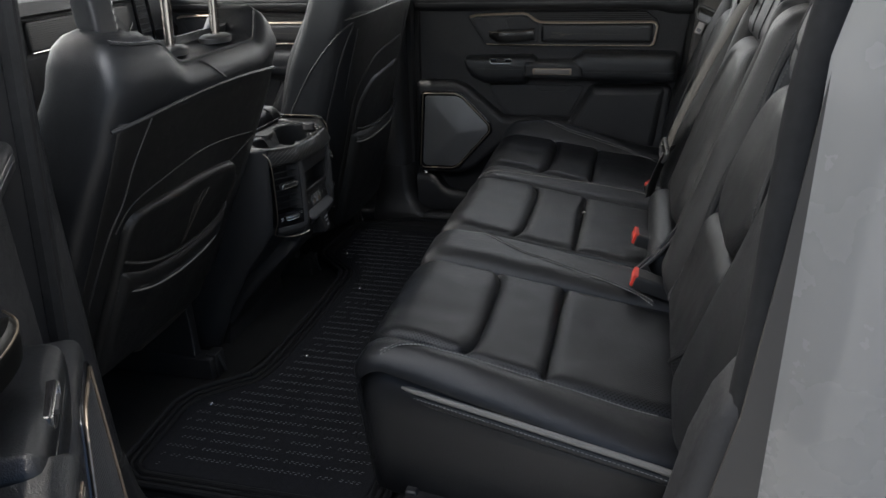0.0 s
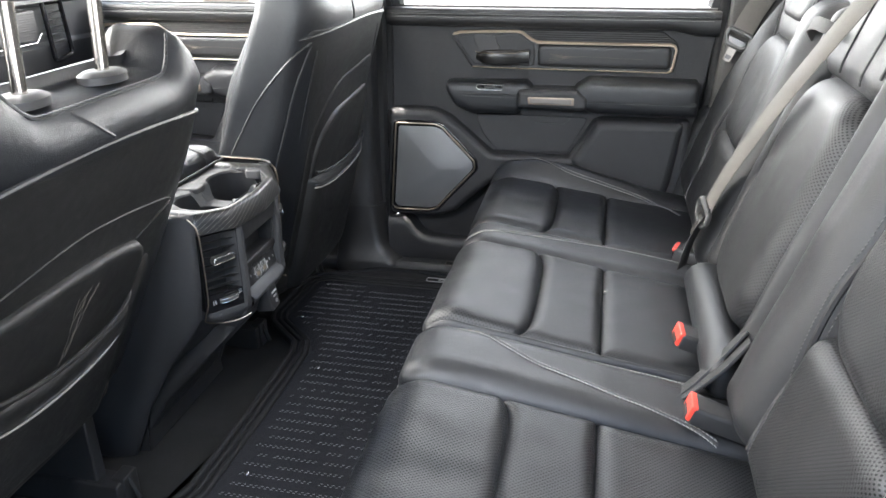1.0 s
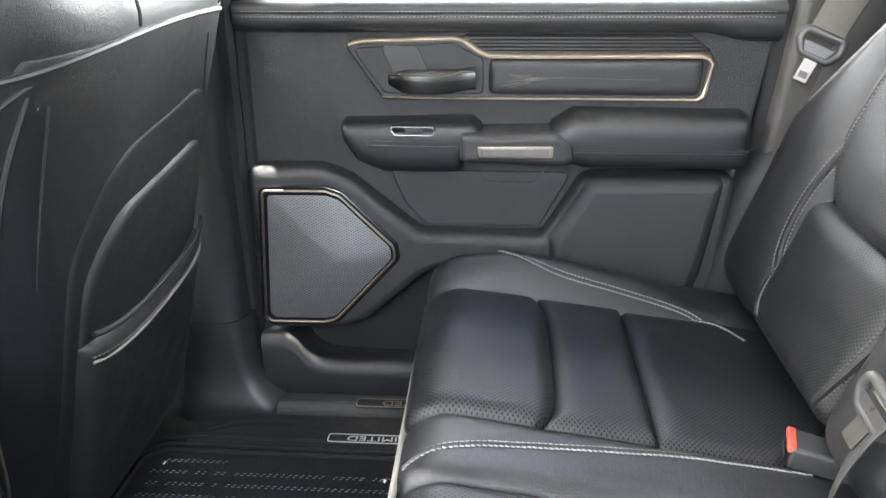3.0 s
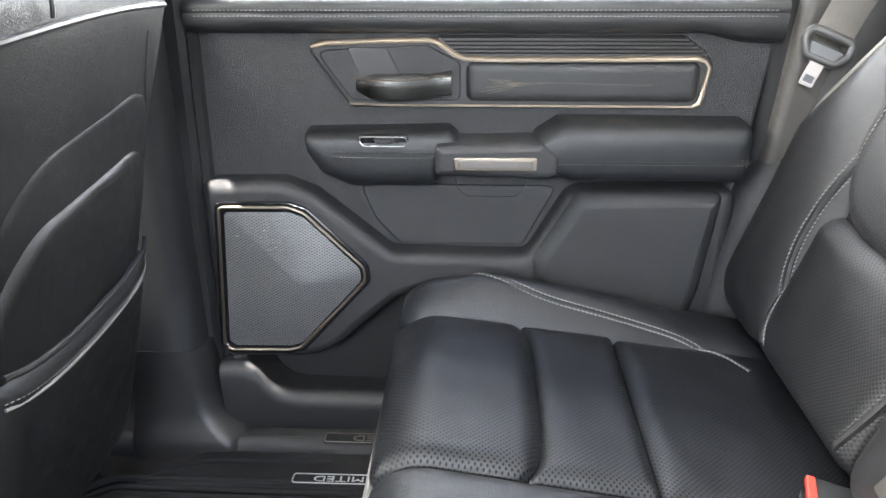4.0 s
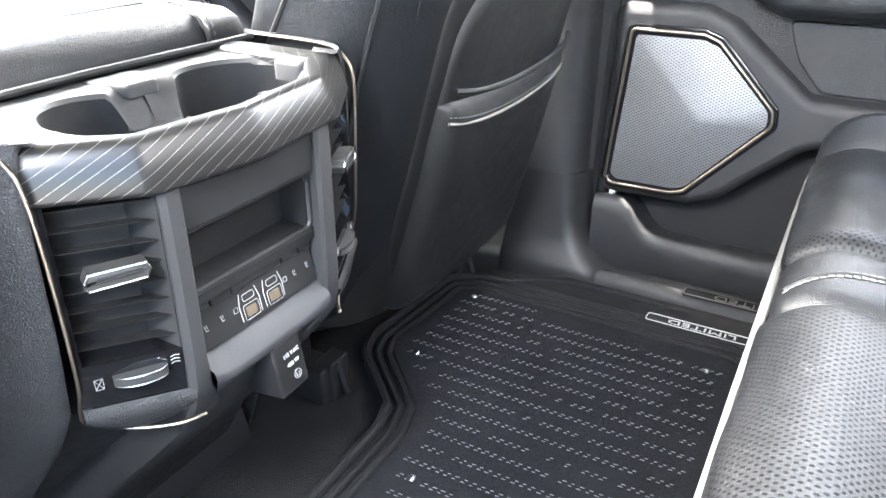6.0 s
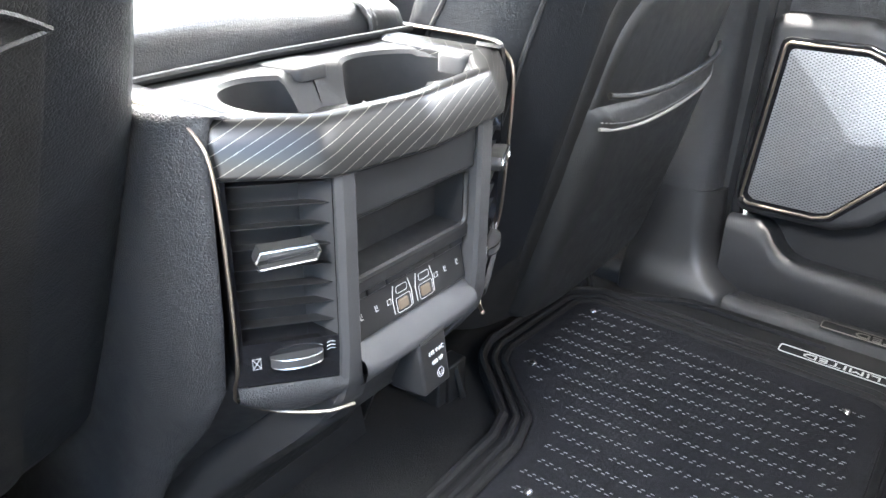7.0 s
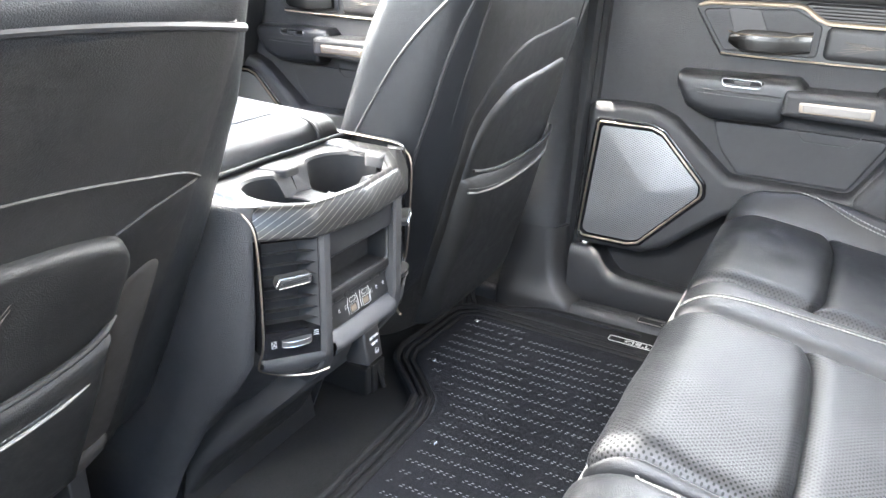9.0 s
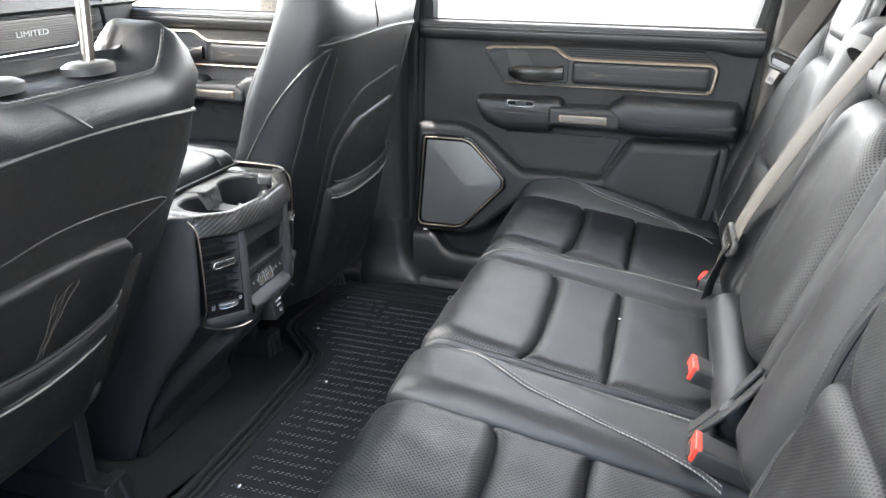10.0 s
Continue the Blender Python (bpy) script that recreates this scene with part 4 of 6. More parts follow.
def edge_piping(parent, pts, r=0.0042):
    part("piping", tube(spline([V(*p) for p in pts], 8), r, 8), PIPING, parent, "pale grey-beige piping")


near = thing("rear_bench", "single black leather rear seat with pale piping", "car seat", (0.05, -0.45, 0.08), "rear seats")
part("cushion_base", cushion_base(-0.702, -0.152), LEATHER, near)
seat_pads(near, -0.600, -0.292, True, 1.0)
bolster_pad(near, -0.702, -0.598, 0.013, 4.0, rise=0.014, soft=0.045)
# inner bolster with its curved twin seam
part("inner_bolster", pad(cushion_at, FRONT_U + 0.004, S3, -0.292, -0.150, 0.015, 0.034, 0.03, 56, 24, 0.008, 0.003, 8.0, crest(0.008)), LEATHER, near)
seam_line(near, [(-0.128, -0.150), (-0.105, -0.158), (-0.066, -0.183), (0.0, -0.216), (0.08, -0.238), (0.15, -0.252), (0.21, -0.268), (0.25, -0.284)])
seam_line(near, [(-0.11, -0.156), (0.0, -0.155), (0.12, -0.156), (0.24, -0.158)], 0.0018)
seam_line(near, [(-0.128, -0.680), (-0.108, -0.655), (-0.07, -0.636), (-0.02, -0.628), (0.08, -0.622), (0.18, -0.615), (0.26, -0.610)])
part("front_skirt", front_skirt(-0.69, -0.152), LEATHER, near)
NEAR_EDGE = [(0.275, -0.708, 0.262), (0.238, -0.702, 0.267), (0.15, -0.690, 0.278), (0.063, -0.676, 0.287), (-0.02, -0.660, 0.293), (-0.078, -0.648, 0.297), (-0.127, -0.630, 0.298), (-0.158, -0.612, 0.296)]
edge_piping(near, NEAR_EDGE + [(-0.175, -0.585, 0.292), (-0.180, -0.54, 0.288), (-0.181, -0.40, 0.285), (-0.180, -0.155, 0.285)], 0.0048)
for dz in (0.011, 0.017):
    row = spline([V(x, y - 0.002, z - dz) for x, y, z in NEAR_EDGE[:-1]], 6)
    part("stitching", stitches(row, (0, -1, 0), 0.006, 0.0042, 0.0008, 0.0008), THREAD, near)
part("skirt_band", tube(spline([V(x + 0.002, y + 0.004, z - 0.014) for x, y, z in NEAR_EDGE], 6), 0.009, 8, flat=0.9), LEATHER_SOFT, near, sharp=70)

wide = thing("rear_bench", "wide black leather rear seat with two places and folded armrest", "car seat", (0.05, 0.25, 0.08), "rear seats")
part("cushion_base", cushion_base(-0.140, 0.705), LEATHER, wide)
seat_pads(wide, -0.126, 0.186, True, 12.0)
seat_pads(wide, 0.292, 0.600, True, 21.0)
bolster_pad(wide, -0.140, -0.124, 0.007, 5.0, soft=0.01)
part("inner_bolster", pad(cushion_at, FRONT_U + 0.004, S3, 0.186, 0.292, 0.011, 0.028, 0.03, 50, 18, 0.008, 0.002, 15.0), LEATHER, wide)
bolster_pad(wide, 0.588, 0.706, 0.017, 9.0, rise=0.034, soft=0.05)
seam_line(wide, [(-0.165, 0.215), (-0.10, 0.235), (0.02, 0.258), (0.13, 0.272), (0.25, 0.280)])
seam_line(wide, [(-0.13, 0.690), (-0.10, 0.672), (-0.06, 0.645), (-0.01, 0.626), (0.05, 0.618), (0.12, 0.612), (0.19, 0.602), (0.235, 0.580), (0.262, 0.548)])
part("front_skirt", front_skirt(-0.138, 0.69), LEATHER, wide)
edge_piping(wide, [(-0.180, -0.136, 0.285), (-0.181, 0.1, 0.285), (-0.181, 0.35, 0.285), (-0.180, 0.56, 0.285), (-0.176, 0.618, 0.286), (-0.160, 0.645, 0.288), (-0.12, 0.662, 0.288), (0.0, 0.686, 0.281), (0.15, 0.702, 0.272), (0.275, 0.712, 0.262)])
r = stitches([cushion_at(-0.06 + 0.33 * k / 20, -0.132)[0] + V(0, 0, 0.0065) for k in range(21)], (0, 0, 1), 0.0056, 0.004, 0.0007)
part("stitching", r, THREAD_DARK, wide)

B = thing("under_seat_base", "dark plastic base box under the rear bench", "seat base", (0.1, 0, 0))
part("front_panel", box(-0.10, -0.08, -0.66, 0.66, 0.0, 0.12, 0.004), PLASTIC_DARK, B)
part("shelf", box(-0.10, 0.30, -0.68, 0.68, 0.09, 0.115, 0.004), PLASTIC_DARK, B)

# ---- backrests
BX, BZ, LEAN_A = 0.277, 0.285, radians(17.5)


def back_at(s, y):
    c, k = math.cos(LEAN_A), math.sin(LEAN_A)
    wing = 0.0
    return V(BX + s * k + wing, y, BZ + s * c), V(-c, 0, k)


def back_base(inner, sg, top):
    """Backrest core from its inner edge to the outer one, which draws in above the belt guide."""
    o = [(0.0, inner), (top, inner), (top, sg * 0.52), (0.50, sg * 0.575), (0.29, sg * 0.728), (0.0, sg * 0.728)]
    o = fillet(o if sg > 0 else o[::-1], [0.03, 0.05, 0.06, 0.08, 0.08, 0.03] if sg > 0 else [0.03, 0.08, 0.08, 0.06, 0.05, 0.03], 7)
    rings = []
    for ins, d in ((0.01, -0.12), (0.0, -0.10), (0.0, -0.035), (0.006, -0.018), (0.02, -0.010)):
        ring = []
        for s, y in inset(o, ins):
            p, nn = back_at(s, y)
            ring.append(p + nn * d)
        rings.append(ring)
    return loft(rings)


BACK_PARTS = ("lower_insert", "upper_insert", "outer_bolster", "inner_bolster", "upper_panel", "neck_panel", "middle_insert", "middle_side", "middle_upper_panel", "back_base")


def back_rays(pts, off=0.0, n=14):
    return [back_at(p.x, p.y + off) for p in spline([V(s, y, 0) for s, y in pts], n)]


def back_rope(parent, pts, thread):
    """Dark seam tube, groove shade in its colour, with a row of coarse threads on each side."""
    back_groove(parent, pts, 0.0042)
    for off in (-0.0052, 0.0052):
        row = draped(parent, BACK_PARTS, back_rays(pts, off), 0.0006)
        part("stitching", stitches(row, (-0.95, 0, 0.3), 0.0058, 0.0046, 0.0009, 0.0006, 0.5), thread, parent)


def back_groove(parent, pts, r=0.0026):
    # raised near-black tube painted as the shade of a sunk seam
    part("seam", tube(draped(parent, BACK_PARTS, back_rays(pts, 0.0, 12), 0.0004), r, 6), RECESS_SHADE, parent)


def outer_back(parent, sg, seed):
    """Backrest panels of an outer place; sg: side of the cab."""
    Y = lambda a, b: (sg * a, sg * b) if sg > 0 else (sg * b, sg * a)
    y0, y1 = Y(0.322, 0.580)
    part("lower_insert", pad(back_at, 0.015, 0.206, y0, y1, 0.017, 0.030, 0.026, 32, 38, 0.006, 0.004, seed), LEATHER_BACK, parent)
    part("upper_insert", pad(back_at, 0.202, 0.425, y0, y1, 0.018, 0.030, 0.085, 36, 38, 0.006, 0.004, seed + 4), LEATHER_BACK, parent)
    edge = lambda a: sg * (0.752 - 0.75 * max(0.0, 0.504 * a - 0.275))
    y0, y1 = (sg * 0.566, edge) if sg > 0 else (edge, sg * 0.566)
    part("outer_bolster", pad(back_at, 0.004, 0.50, y0, y1, 0.026, 0.075, 0.06, 44, 28, 0.018, 0.003, seed + 5), LEATHER_SOFT, parent)
    y0, y1 = Y(0.192, 0.328)
    part("inner_bolster", pad(back_at, 0.004, 0.52, y0, y1, 0.034, 0.060, 0.045, 48, 28, 0.020, 0.004, seed + 6), LEATHER_SOFT, parent)
    y0, y1 = Y(0.305, 0.565)
    part("upper_panel", pad(back_at, 0.42, 0.655, y0, y1, 0.010, 0.03, 0.075, 30, 30, 0.004, 0.002, seed + 8), LEATHER_SOFT, parent)
    y0, y1 = Y(0.335, 0.545)
    part("neck_panel", pad(back_at, 0.455, 0.60, y0, y1, 0.017, 0.02, 0.045, 24, 24, 0.006, 0.002, seed + 9), LEATHER_SOFT, parent)
    back_rope(parent, [(0.035, sg * 0.545), (0.07, sg * 0.568), (0.13, sg * 0.586), (0.20, sg * 0.588), (0.28, sg * 0.574), (0.35, sg * 0.562), (0.43, sg * 0.566), (0.49, sg * 0.575)], THREAD if sg > 0 else THREAD_DARK)
    back_rope(parent, [(0.035, sg * 0.345), (0.09, sg * 0.332), (0.16, sg * 0.322), (0.24, sg * 0.318), (0.33, sg * 0.322), (0.42, sg * 0.318), (0.49, sg * 0.322), (0.54, sg * 0.335)], THREAD_DARK)
    back_groove(parent, [(0.44, sg * 0.335), (0.57, sg * 0.345), (0.605, sg * 0.38), (0.61, sg * 0.45), (0.605, sg * 0.50), (0.57, sg * 0.545), (0.44, sg * 0.555)], 0.0030)
    # pale piping along the outer edge
    path = []
    for s_, y_ in ((0.10, 0.752), (0.22, 0.756), (0.29, 0.748), (0.354, 0.706), (0.41, 0.663), (0.48, 0.610), (0.55, 0.575)):
        q, nn = back_at(s_, sg * y_)
        path.append(q + nn * -0.006)
    part("piping", tube(spline(path, 8), 0.0042, 8), PIPING, parent, "pale grey-beige piping")


bn = near
part("back_base", back_base(-0.192, -1, 0.66), LEATHER_SOFT, bn)
outer_back(bn, -1, 3.0)
bw = wide
part("back_base", back_base(-0.186, 1, 0.66), LEATHER_SOFT, bw)
outer_back(bw, 1, 30.0)
part("middle_insert", pad(back_at, 0.055, 0.425, -0.135, 0.135, 0.030, 0.045, 0.080, 44, 34, 0.014, 0.003, 50.0), LEATHER_BACK, bw)
part("middle_side", pad(back_at, 0.035, 0.52, 0.132, 0.196, 0.020, 0.03, 0.03, 40, 16, 0.020, 0.002, 54.0), LEATHER_SOFT, bw)
part("middle_side", pad(back_at, 0.035, 0.52, -0.187, -0.132, 0.024, 0.03, 0.025, 40, 16, 0.022, 0.002, 57.0), LEATHER_SOFT, bw)
part("middle_upper_panel", pad(back_at, 0.42, 0.655, -0.150, 0.165, 0.012, 0.03, 0.05, 30, 30, 0.004, 0.002, 58.0), LEATHER_SOFT, bw)
back_groove(bw, [(0.43, -0.05), (0.50, -0.055), (0.58, -0.06)], 0.0022)
back_groove(bw, [(0.43, 0.045), (0.50, 0.045), (0.58, 0.04)], 0.0022)
back_groove(bw, [(0.45, -0.115), (0.55, -0.125), (0.59, -0.12), (0.600, 0.0), (0.59, 0.12), (0.55, 0.13), (0.45, 0.12)], 0.0030)
# padded roll at the foot of the middle place
path = [back_at(0.035, y)[0] + V(-0.016 + 0.006 * (y < -0.17), 0, -0.004) for y in (-0.195, -0.170, -0.10, 0.0, 0.09, 0.135, 0.150)]
part("armrest_roll", tube(spline(path, 6), lambda t: 0.034 * min(1, (0.25 + 6 * min(t, 1 - t)) ** 0.5), 16), LEATHER, bw, "rolled black leather foot of the folded armrest")
# carry loop of the folding armrest
lp = [back_at(s, y)[0] + back_at(s, y)[1] * d for s, y, d in ((0.455, 0.215, 0.015), (0.468, 0.20, 0.034), (0.476, 0.165, 0.040), (0.478, 0.12, 0.036), (0.476, 0.085, 0.018))]
solo("pull_strap", ribbon(spline(lp, 8), (0.3, 0, 0.95), 0.020, 0.003), WEBBING_BLACK, "short black pull strap on the rear backrest", "strap")
for sg, lab in ((-1, "n"), (0, "m"), (1, "f")):
    c = sg * 0.45
    h = thing("rear_headrest", "black leather headrest above the rear backrest", "headrest", (0.44, c, 0.92), "rear headrests")
    rows = []
    for k, (s_, w_, d_) in enumerate(((0.650, 0.09, 0.03), (0.660, 0.125, 0.045), (0.70, 0.135, 0.055), (0.76, 0.13, 0.052), (0.80, 0.11, 0.04), (0.815, 0.07, 0.02))):
        p0, nn = back_at(s_, c)
        rows.append([p0 + nn * (-0.04) + V(0, w_ * math.copysign(abs(math.cos(a)) ** 0.6, math.cos(a)), 0) + nn * (d_ * math.copysign(abs(math.sin(a)) ** 0.8, math.sin(a))) for a in (2 * math.pi * j / 28 for j in range(28))])
    part("cushion", loft(rows), LEATHER_SOFT, h)

# ---------------------------------------------------------------- belts


def tongue(parent, at, along, side):
    """Belt tongue: black plastic loop with a chrome tip."""
    a, s = Vector(along).normalized(), Vector(side)
    s = (s - a * s.dot(a)).normalized()
    nn = a.cross(s)
    f = lambda u, v, d: Vector(at) + s * u + a * v + nn * d
    outer = fillet([(-0.027, -0.006), (0.027, -0.006), (0.029, 0.010), (0.018, 0.026), (-0.018, 0.026), (-0.029, 0.010)], 0.009, 5)
    part("tongue_grip", tube([f(u, v, 0.0) for u, v in outer], 0.0058, 10, True), BELTGREY, parent, "dark grey plastic tongue loop")
    part("crossbar", slab(fillet([(-0.024, 0.008), (0.024, 0.008), (0.016, 0.026), (-0.016, 0.026)], 0.004, 3), f, -0.004, 0.0045, 0.002), BELTGREY, parent)
    part("tongue_plate", slab(fillet([(-0.0095, 0.024), (0.0095, 0.024), (0.0095, 0.062), (-0.0095, 0.062)], 0.003, 3), f, -0.0015, 0.0015, 0.0006), BADGE, parent, "chrome belt tongue")
    part("latch_hole", slab(fillet([(-0.006, 0.048), (0.006, 0.048), (0.006, 0.057), (-0.006, 0.057)], 0.001, 2), f, 0.0014, 0.002, 0.0002), PLASTIC_DARK, parent)


cb = thing("seat_belt", "grey shoulder belt of the middle rear place with chrome tongue", "seat belt", (0.27, 0.16, 0.35), "rear seat belts")
path = [back_at(s, y)[0] + back_at(s, y)[1] * d for s, y, d in ((0.70, -0.075, 0.03), (0.60, -0.045, 0.034), (0.48, 0.018, 0.046), (0.36, 0.092, 0.052), (0.25, 0.158, 0.052), (0.17, 0.198, 0.050), (0.118, 0.214, 0.046))]
belt = spline(path, 8)
across = [(belt[min(len(belt) - 1, i + 1)] - belt[max(0, i - 1)]).cross(V(-0.95, -0.25, 0.30)) for i in range(len(belt))]
part("webbing", ribbon(belt, across, 0.040), WEBBING, cb, "grey woven webbing")
tongue(cb, path[-1] + V(-0.002, 0, 0.008), path[-1] - path[-2], across[-1])
path2 = [back_at(s, y)[0] + back_at(s, y)[1] * d for s, y, d in ((0.135, 0.206, 0.040), (0.09, 0.212, 0.046), (0.045, 0.214, 0.046), (0.005, 0.214, 0.040))]
part("webbing", ribbon(spline(path2, 8), (0.45, 0.8, 0.0), 0.040), WEBBING_BLACK, cb)

fb = thing("seat_belt", "grey belt hanging at the far rear pillar, chrome tongue", "seat belt", (0.34, 0.74, 0.6), "rear seat belts")
path = [V(0.455, 0.735, 0.86), V(0.425, 0.735, 0.78), V(0.385, 0.735, 0.70), V(0.366, 0.733, 0.655)]
part("webbing", ribbon(spline(path, 6), (0.75, -0.25, -0.3), 0.047), WEBBING, fb, "grey woven webbing")
tongue(fb, path[-1], V(-0.022, -0.004, -0.05), (0.75, -0.25, -0.3))
path = [V(0.47, 0.735, 0.86), V(0.44, 0.742, 0.74), V(0.40, 0.748, 0.60), V(0.37, 0.75, 0.46), V(0.35, 0.75, 0.34)]
part("webbing", ribbon(spline(path, 6), (0.85, -0.1, -0.2), 0.047), WEBBING_BLACK, fb)


def buckle(at, along, low=-0.0105, label=""):
    b = thing("belt_buckle", label, "belt buckle", at, "rear belt buckles")
    a = Vector(along).normalized()
    s = V(0, 1, 0)
    s = (s - a * s.dot(a)).normalized()
    nn = a.cross(s)
    if nn.z < 0:
        nn, s = -nn, -s
    f = lambda u, v, d: Vector(at) + s * u + a * v + nn * d
    part("housing", slab(fillet([(-0.019, -0.080), (0.019, -0.080), (0.021, 0.0), (-0.021, 0.0)], 0.004, 3), f, -0.012, 0.012, 0.005), PLASTIC_DARK, b, "black plastic housing")
    cap = lambda u, v, d: Vector(at) + s * u + nn * v + a * d
    part("release_button", slab(fillet([(-0.0195, low), (0.0195, low), (0.0195, 0.0125), (-0.0195, 0.0125)], 0.003, 3), cap, -0.004, 0.004, 0.002), RED, b, "bright red release button")
    part("slot", slab([(-0.013, -0.010), (0.013, -0.010), (0.013, -0.002), (-0.013, -0.002)], cap, 0.0035, 0.0048, 0.0003), PLASTIC_DARK, b)
    tail = [f(0, -0.06, 0), f(0, -0.085, -0.006), f(0, -0.12, -0.03)]
    part("stalk", ribbon(spline(tail, 4), s, 0.028, 0.004), WEBBING_BLACK, b)
    return b


buckle((0.215, -0.262, 0.318), (-0.92, 0.02, 0.30), label="black belt buckle with a red button beside the single place")
buckle((0.212, -0.080, 0.322), (-0.92, -0.06, 0.30), label="black belt buckle with a red button at the middle place")
buckle((0.236, 0.305, 0.296), (-0.93, 0.30, 0.10), 0.004, label="black belt buckle lying low at the far place")
st = thing("belt_strap", "two dark webbing straps between the rear cushions", "strap", (0.25, -0.2, 0.3))
for dy in (0.0, 0.028):
    part("webbing", ribbon(spline([V(0.205, -0.200 + dy * 0.4, 0.285), V(0.228, -0.200 + dy * 0.6, 0.308), V(0.262, -0.196 + dy, 0.345), V(0.290, -0.190 + dy, 0.385)], 6), (0.2, 0.9, 0), 0.026, 0.004), LEATHER_SOFT, st)

# ---------------------------------------------------------------- front seats


def front_seat(sg, cy, up, foot, rake, name_label):
    """A front seat; sg: side of the cab, cy: its middle, up: how far its back is raised,
    foot, rake: where its back stands at pocket height, and how far it leans."""
    S = thing("front_seat", name_label, "car seat", (-0.85, cy, 0), "front seats")
    half = lambda z: float(np.interp(z, [0.08, 0.3, 0.50, 0.60, 0.67, 0.73, 0.78], [0.250, 0.260, 0.262, 0.256, 0.243, 0.232, 0.222] if sg < 0 else [0.215, 0.226, 0.234, 0.246, 0.254, 0.252, 0.240]))
    driver = sg < 0
    rear = lambda z: foot + rake * (min(z, 0.70) - 0.36) - 0.004 * max(0, z - 0.70) / 0.03
    thick = lambda z: float(np.interp(z, [0.08, 0.35, 0.55, 0.70, 0.79], [0.16, 0.175, 0.165, 0.135, 0.105]))
    face = lambda z: rear(z) - thick(z)
    EXP, REXP = 0.40, 0.24 if driver else 0.40  # roundness of the front and rear corners
    wing = lambda z: float(np.interp(z, [0.08, 0.3, 0.45, 0.60, 0.68, 0.74], [0.34, 0.35, 0.29, 0.16, 0.07, 0.0]))
    zs = ([0.195, 0.203, 0.22, 0.3] if driver else [0.08, 0.12, 0.2, 0.3]) + [0.4, 0.48, 0.52, 0.56, 0.60, 0.64, 0.67, 0.70, 0.725, 0.742, 0.752, 0.757, 0.758]
    shrink = [0.03, 0.008] + [0] * 10 + [0.003, 0.010, 0.022, 0.040, 0.060]

    def bow(q, back):
        return ((-0.008 if driver else -0.020) * q ** 3) if back else (-0.012 * q ** 2)

    def at_side(x, z):
        """On the flank: distance from the seat's middle at the place x along the cab."""
        xr, xf, h = rear(z), face(z), half(z)
        xc, rx = (xr + xf) / 2, (xr - xf) / 2
        E = REXP if x + 0.015 > xc else EXP
        c = min(0.999, abs(x + 0.015 - xc) / rx) ** (1 / E)
        ca = math.copysign(c, x + 0.015 - xc)
        return h * max(0.02, 1 - c * c) ** (E / 2) * (1 + wing(z) * (0.5 - 0.5 * ca))

    def rear_at(y, z):
        h = half(z)
        q = min(0.995, abs(y - cy) / h)
        sa = q ** (1 / REXP)
        xr, xf = rear(z), face(z)
        xc, rx = (xr + xf) / 2, (xr - xf) / 2
        x = xc + rx * (1 - sa * sa) ** (REXP / 2) + bow(q, True)
        return V(x, y, z + up), V(0.98, 0.35 * math.copysign(q ** 4, y - cy), -0.17).normalized()

    def saddle(y):
        """Height of the two shoulders beside the dip between the headrest rods."""
        if driver:
            q = max(0.0, min(1.0, (abs(y - 0.040) - 0.112) / 0.052))
            return 0.040 * q * q * (3 - 2 * q)
        q = max(0.0, min(1.0, (abs(y + sg * 0.042) - 0.085) / 0.10))
        return 0.036 * q * q * (3 - 2 * q)

    rows = []
    low = 0.80 if driver else 1.0  # the top lies lower over the driver's seat
    turns = [(math.sin(math.pi / 2 * (2 * (k + 0.5) / 44 - 1)), True) for k in range(44)]
    turns += [(-q, False) for q, _ in turns]
    tops = [(z, k, 1.0) for z, k in zip(zs, shrink)] + [(zs[-1] + 0.001 * i, shrink[-1], f) for i, f in enumerate((0.72, 0.42, 0.16, 0.03), 1)]
    for z, k, f in tops:
        h, xr, xf = half(z) - k, rear(z) - k, face(z) + k * 0.7
        xc, rx = (xr + xf) / 2, (xr - xf) / 2
        ring = []
        for q, back in turns:
            E = REXP if back else EXP
            ca = math.sqrt(max(0.0, 1 - abs(q) ** (2 / E))) * (1 if back else -1)
            px = xc + f * (rx * math.copysign(abs(ca) ** E, ca) + bow(abs(q), back))
            py = h * q
            if py * sg < 0:
                py *= 1 + wing(z) * (0.5 - 0.5 * ca)
            up_to = max(0, (z - 0.64) / 0.11)
            fore = 0.012 * min(1, up_to) * (0.5 - 0.5 * ca) if driver else 0.0
            zz = z if z < 0.67 else 0.67 + (z - 0.67) * low
            ring.append(V(px, cy + py, zz + saddle(py) * up_to + fore + up))
        rows.append(ring)
    part("seat_back", loft(rows), LEATHER, S, "black leather wrapped backrest", sharp=60)

    ra = lambda u, v: rear_at(cy + sg * u, v)  # u: outwards from the seat's middle
    if driver:
        back_top = lambda a: float(np.interp(a, [0, 0.2, 0.45, 0.7, 1], [0.514, 0.524, 0.528, 0.528, 0.522]))
        lip = lambda a: 0.389 + 0.14 * (a - 0.45) ** 2
        bottom, wide, p0, tall = 0.205, 0.226, -0.156, 0.676
    else:
        back_top = lambda a: 0.500 + 0.035 * a
        lip = lambda a: 0.368 + 0.05 * (a - 0.42) ** 2
        bottom, wide, p0, tall = 0.10, 0.238, -0.152, 0.684
    part("back_panel", pad(ra, -wide, wide, bottom, tall, 0.0012, 0.012, 0.02, 56, 50, 0.0, 0.0008, 4.0), SEATSHELL, S, "matt dark back panel")
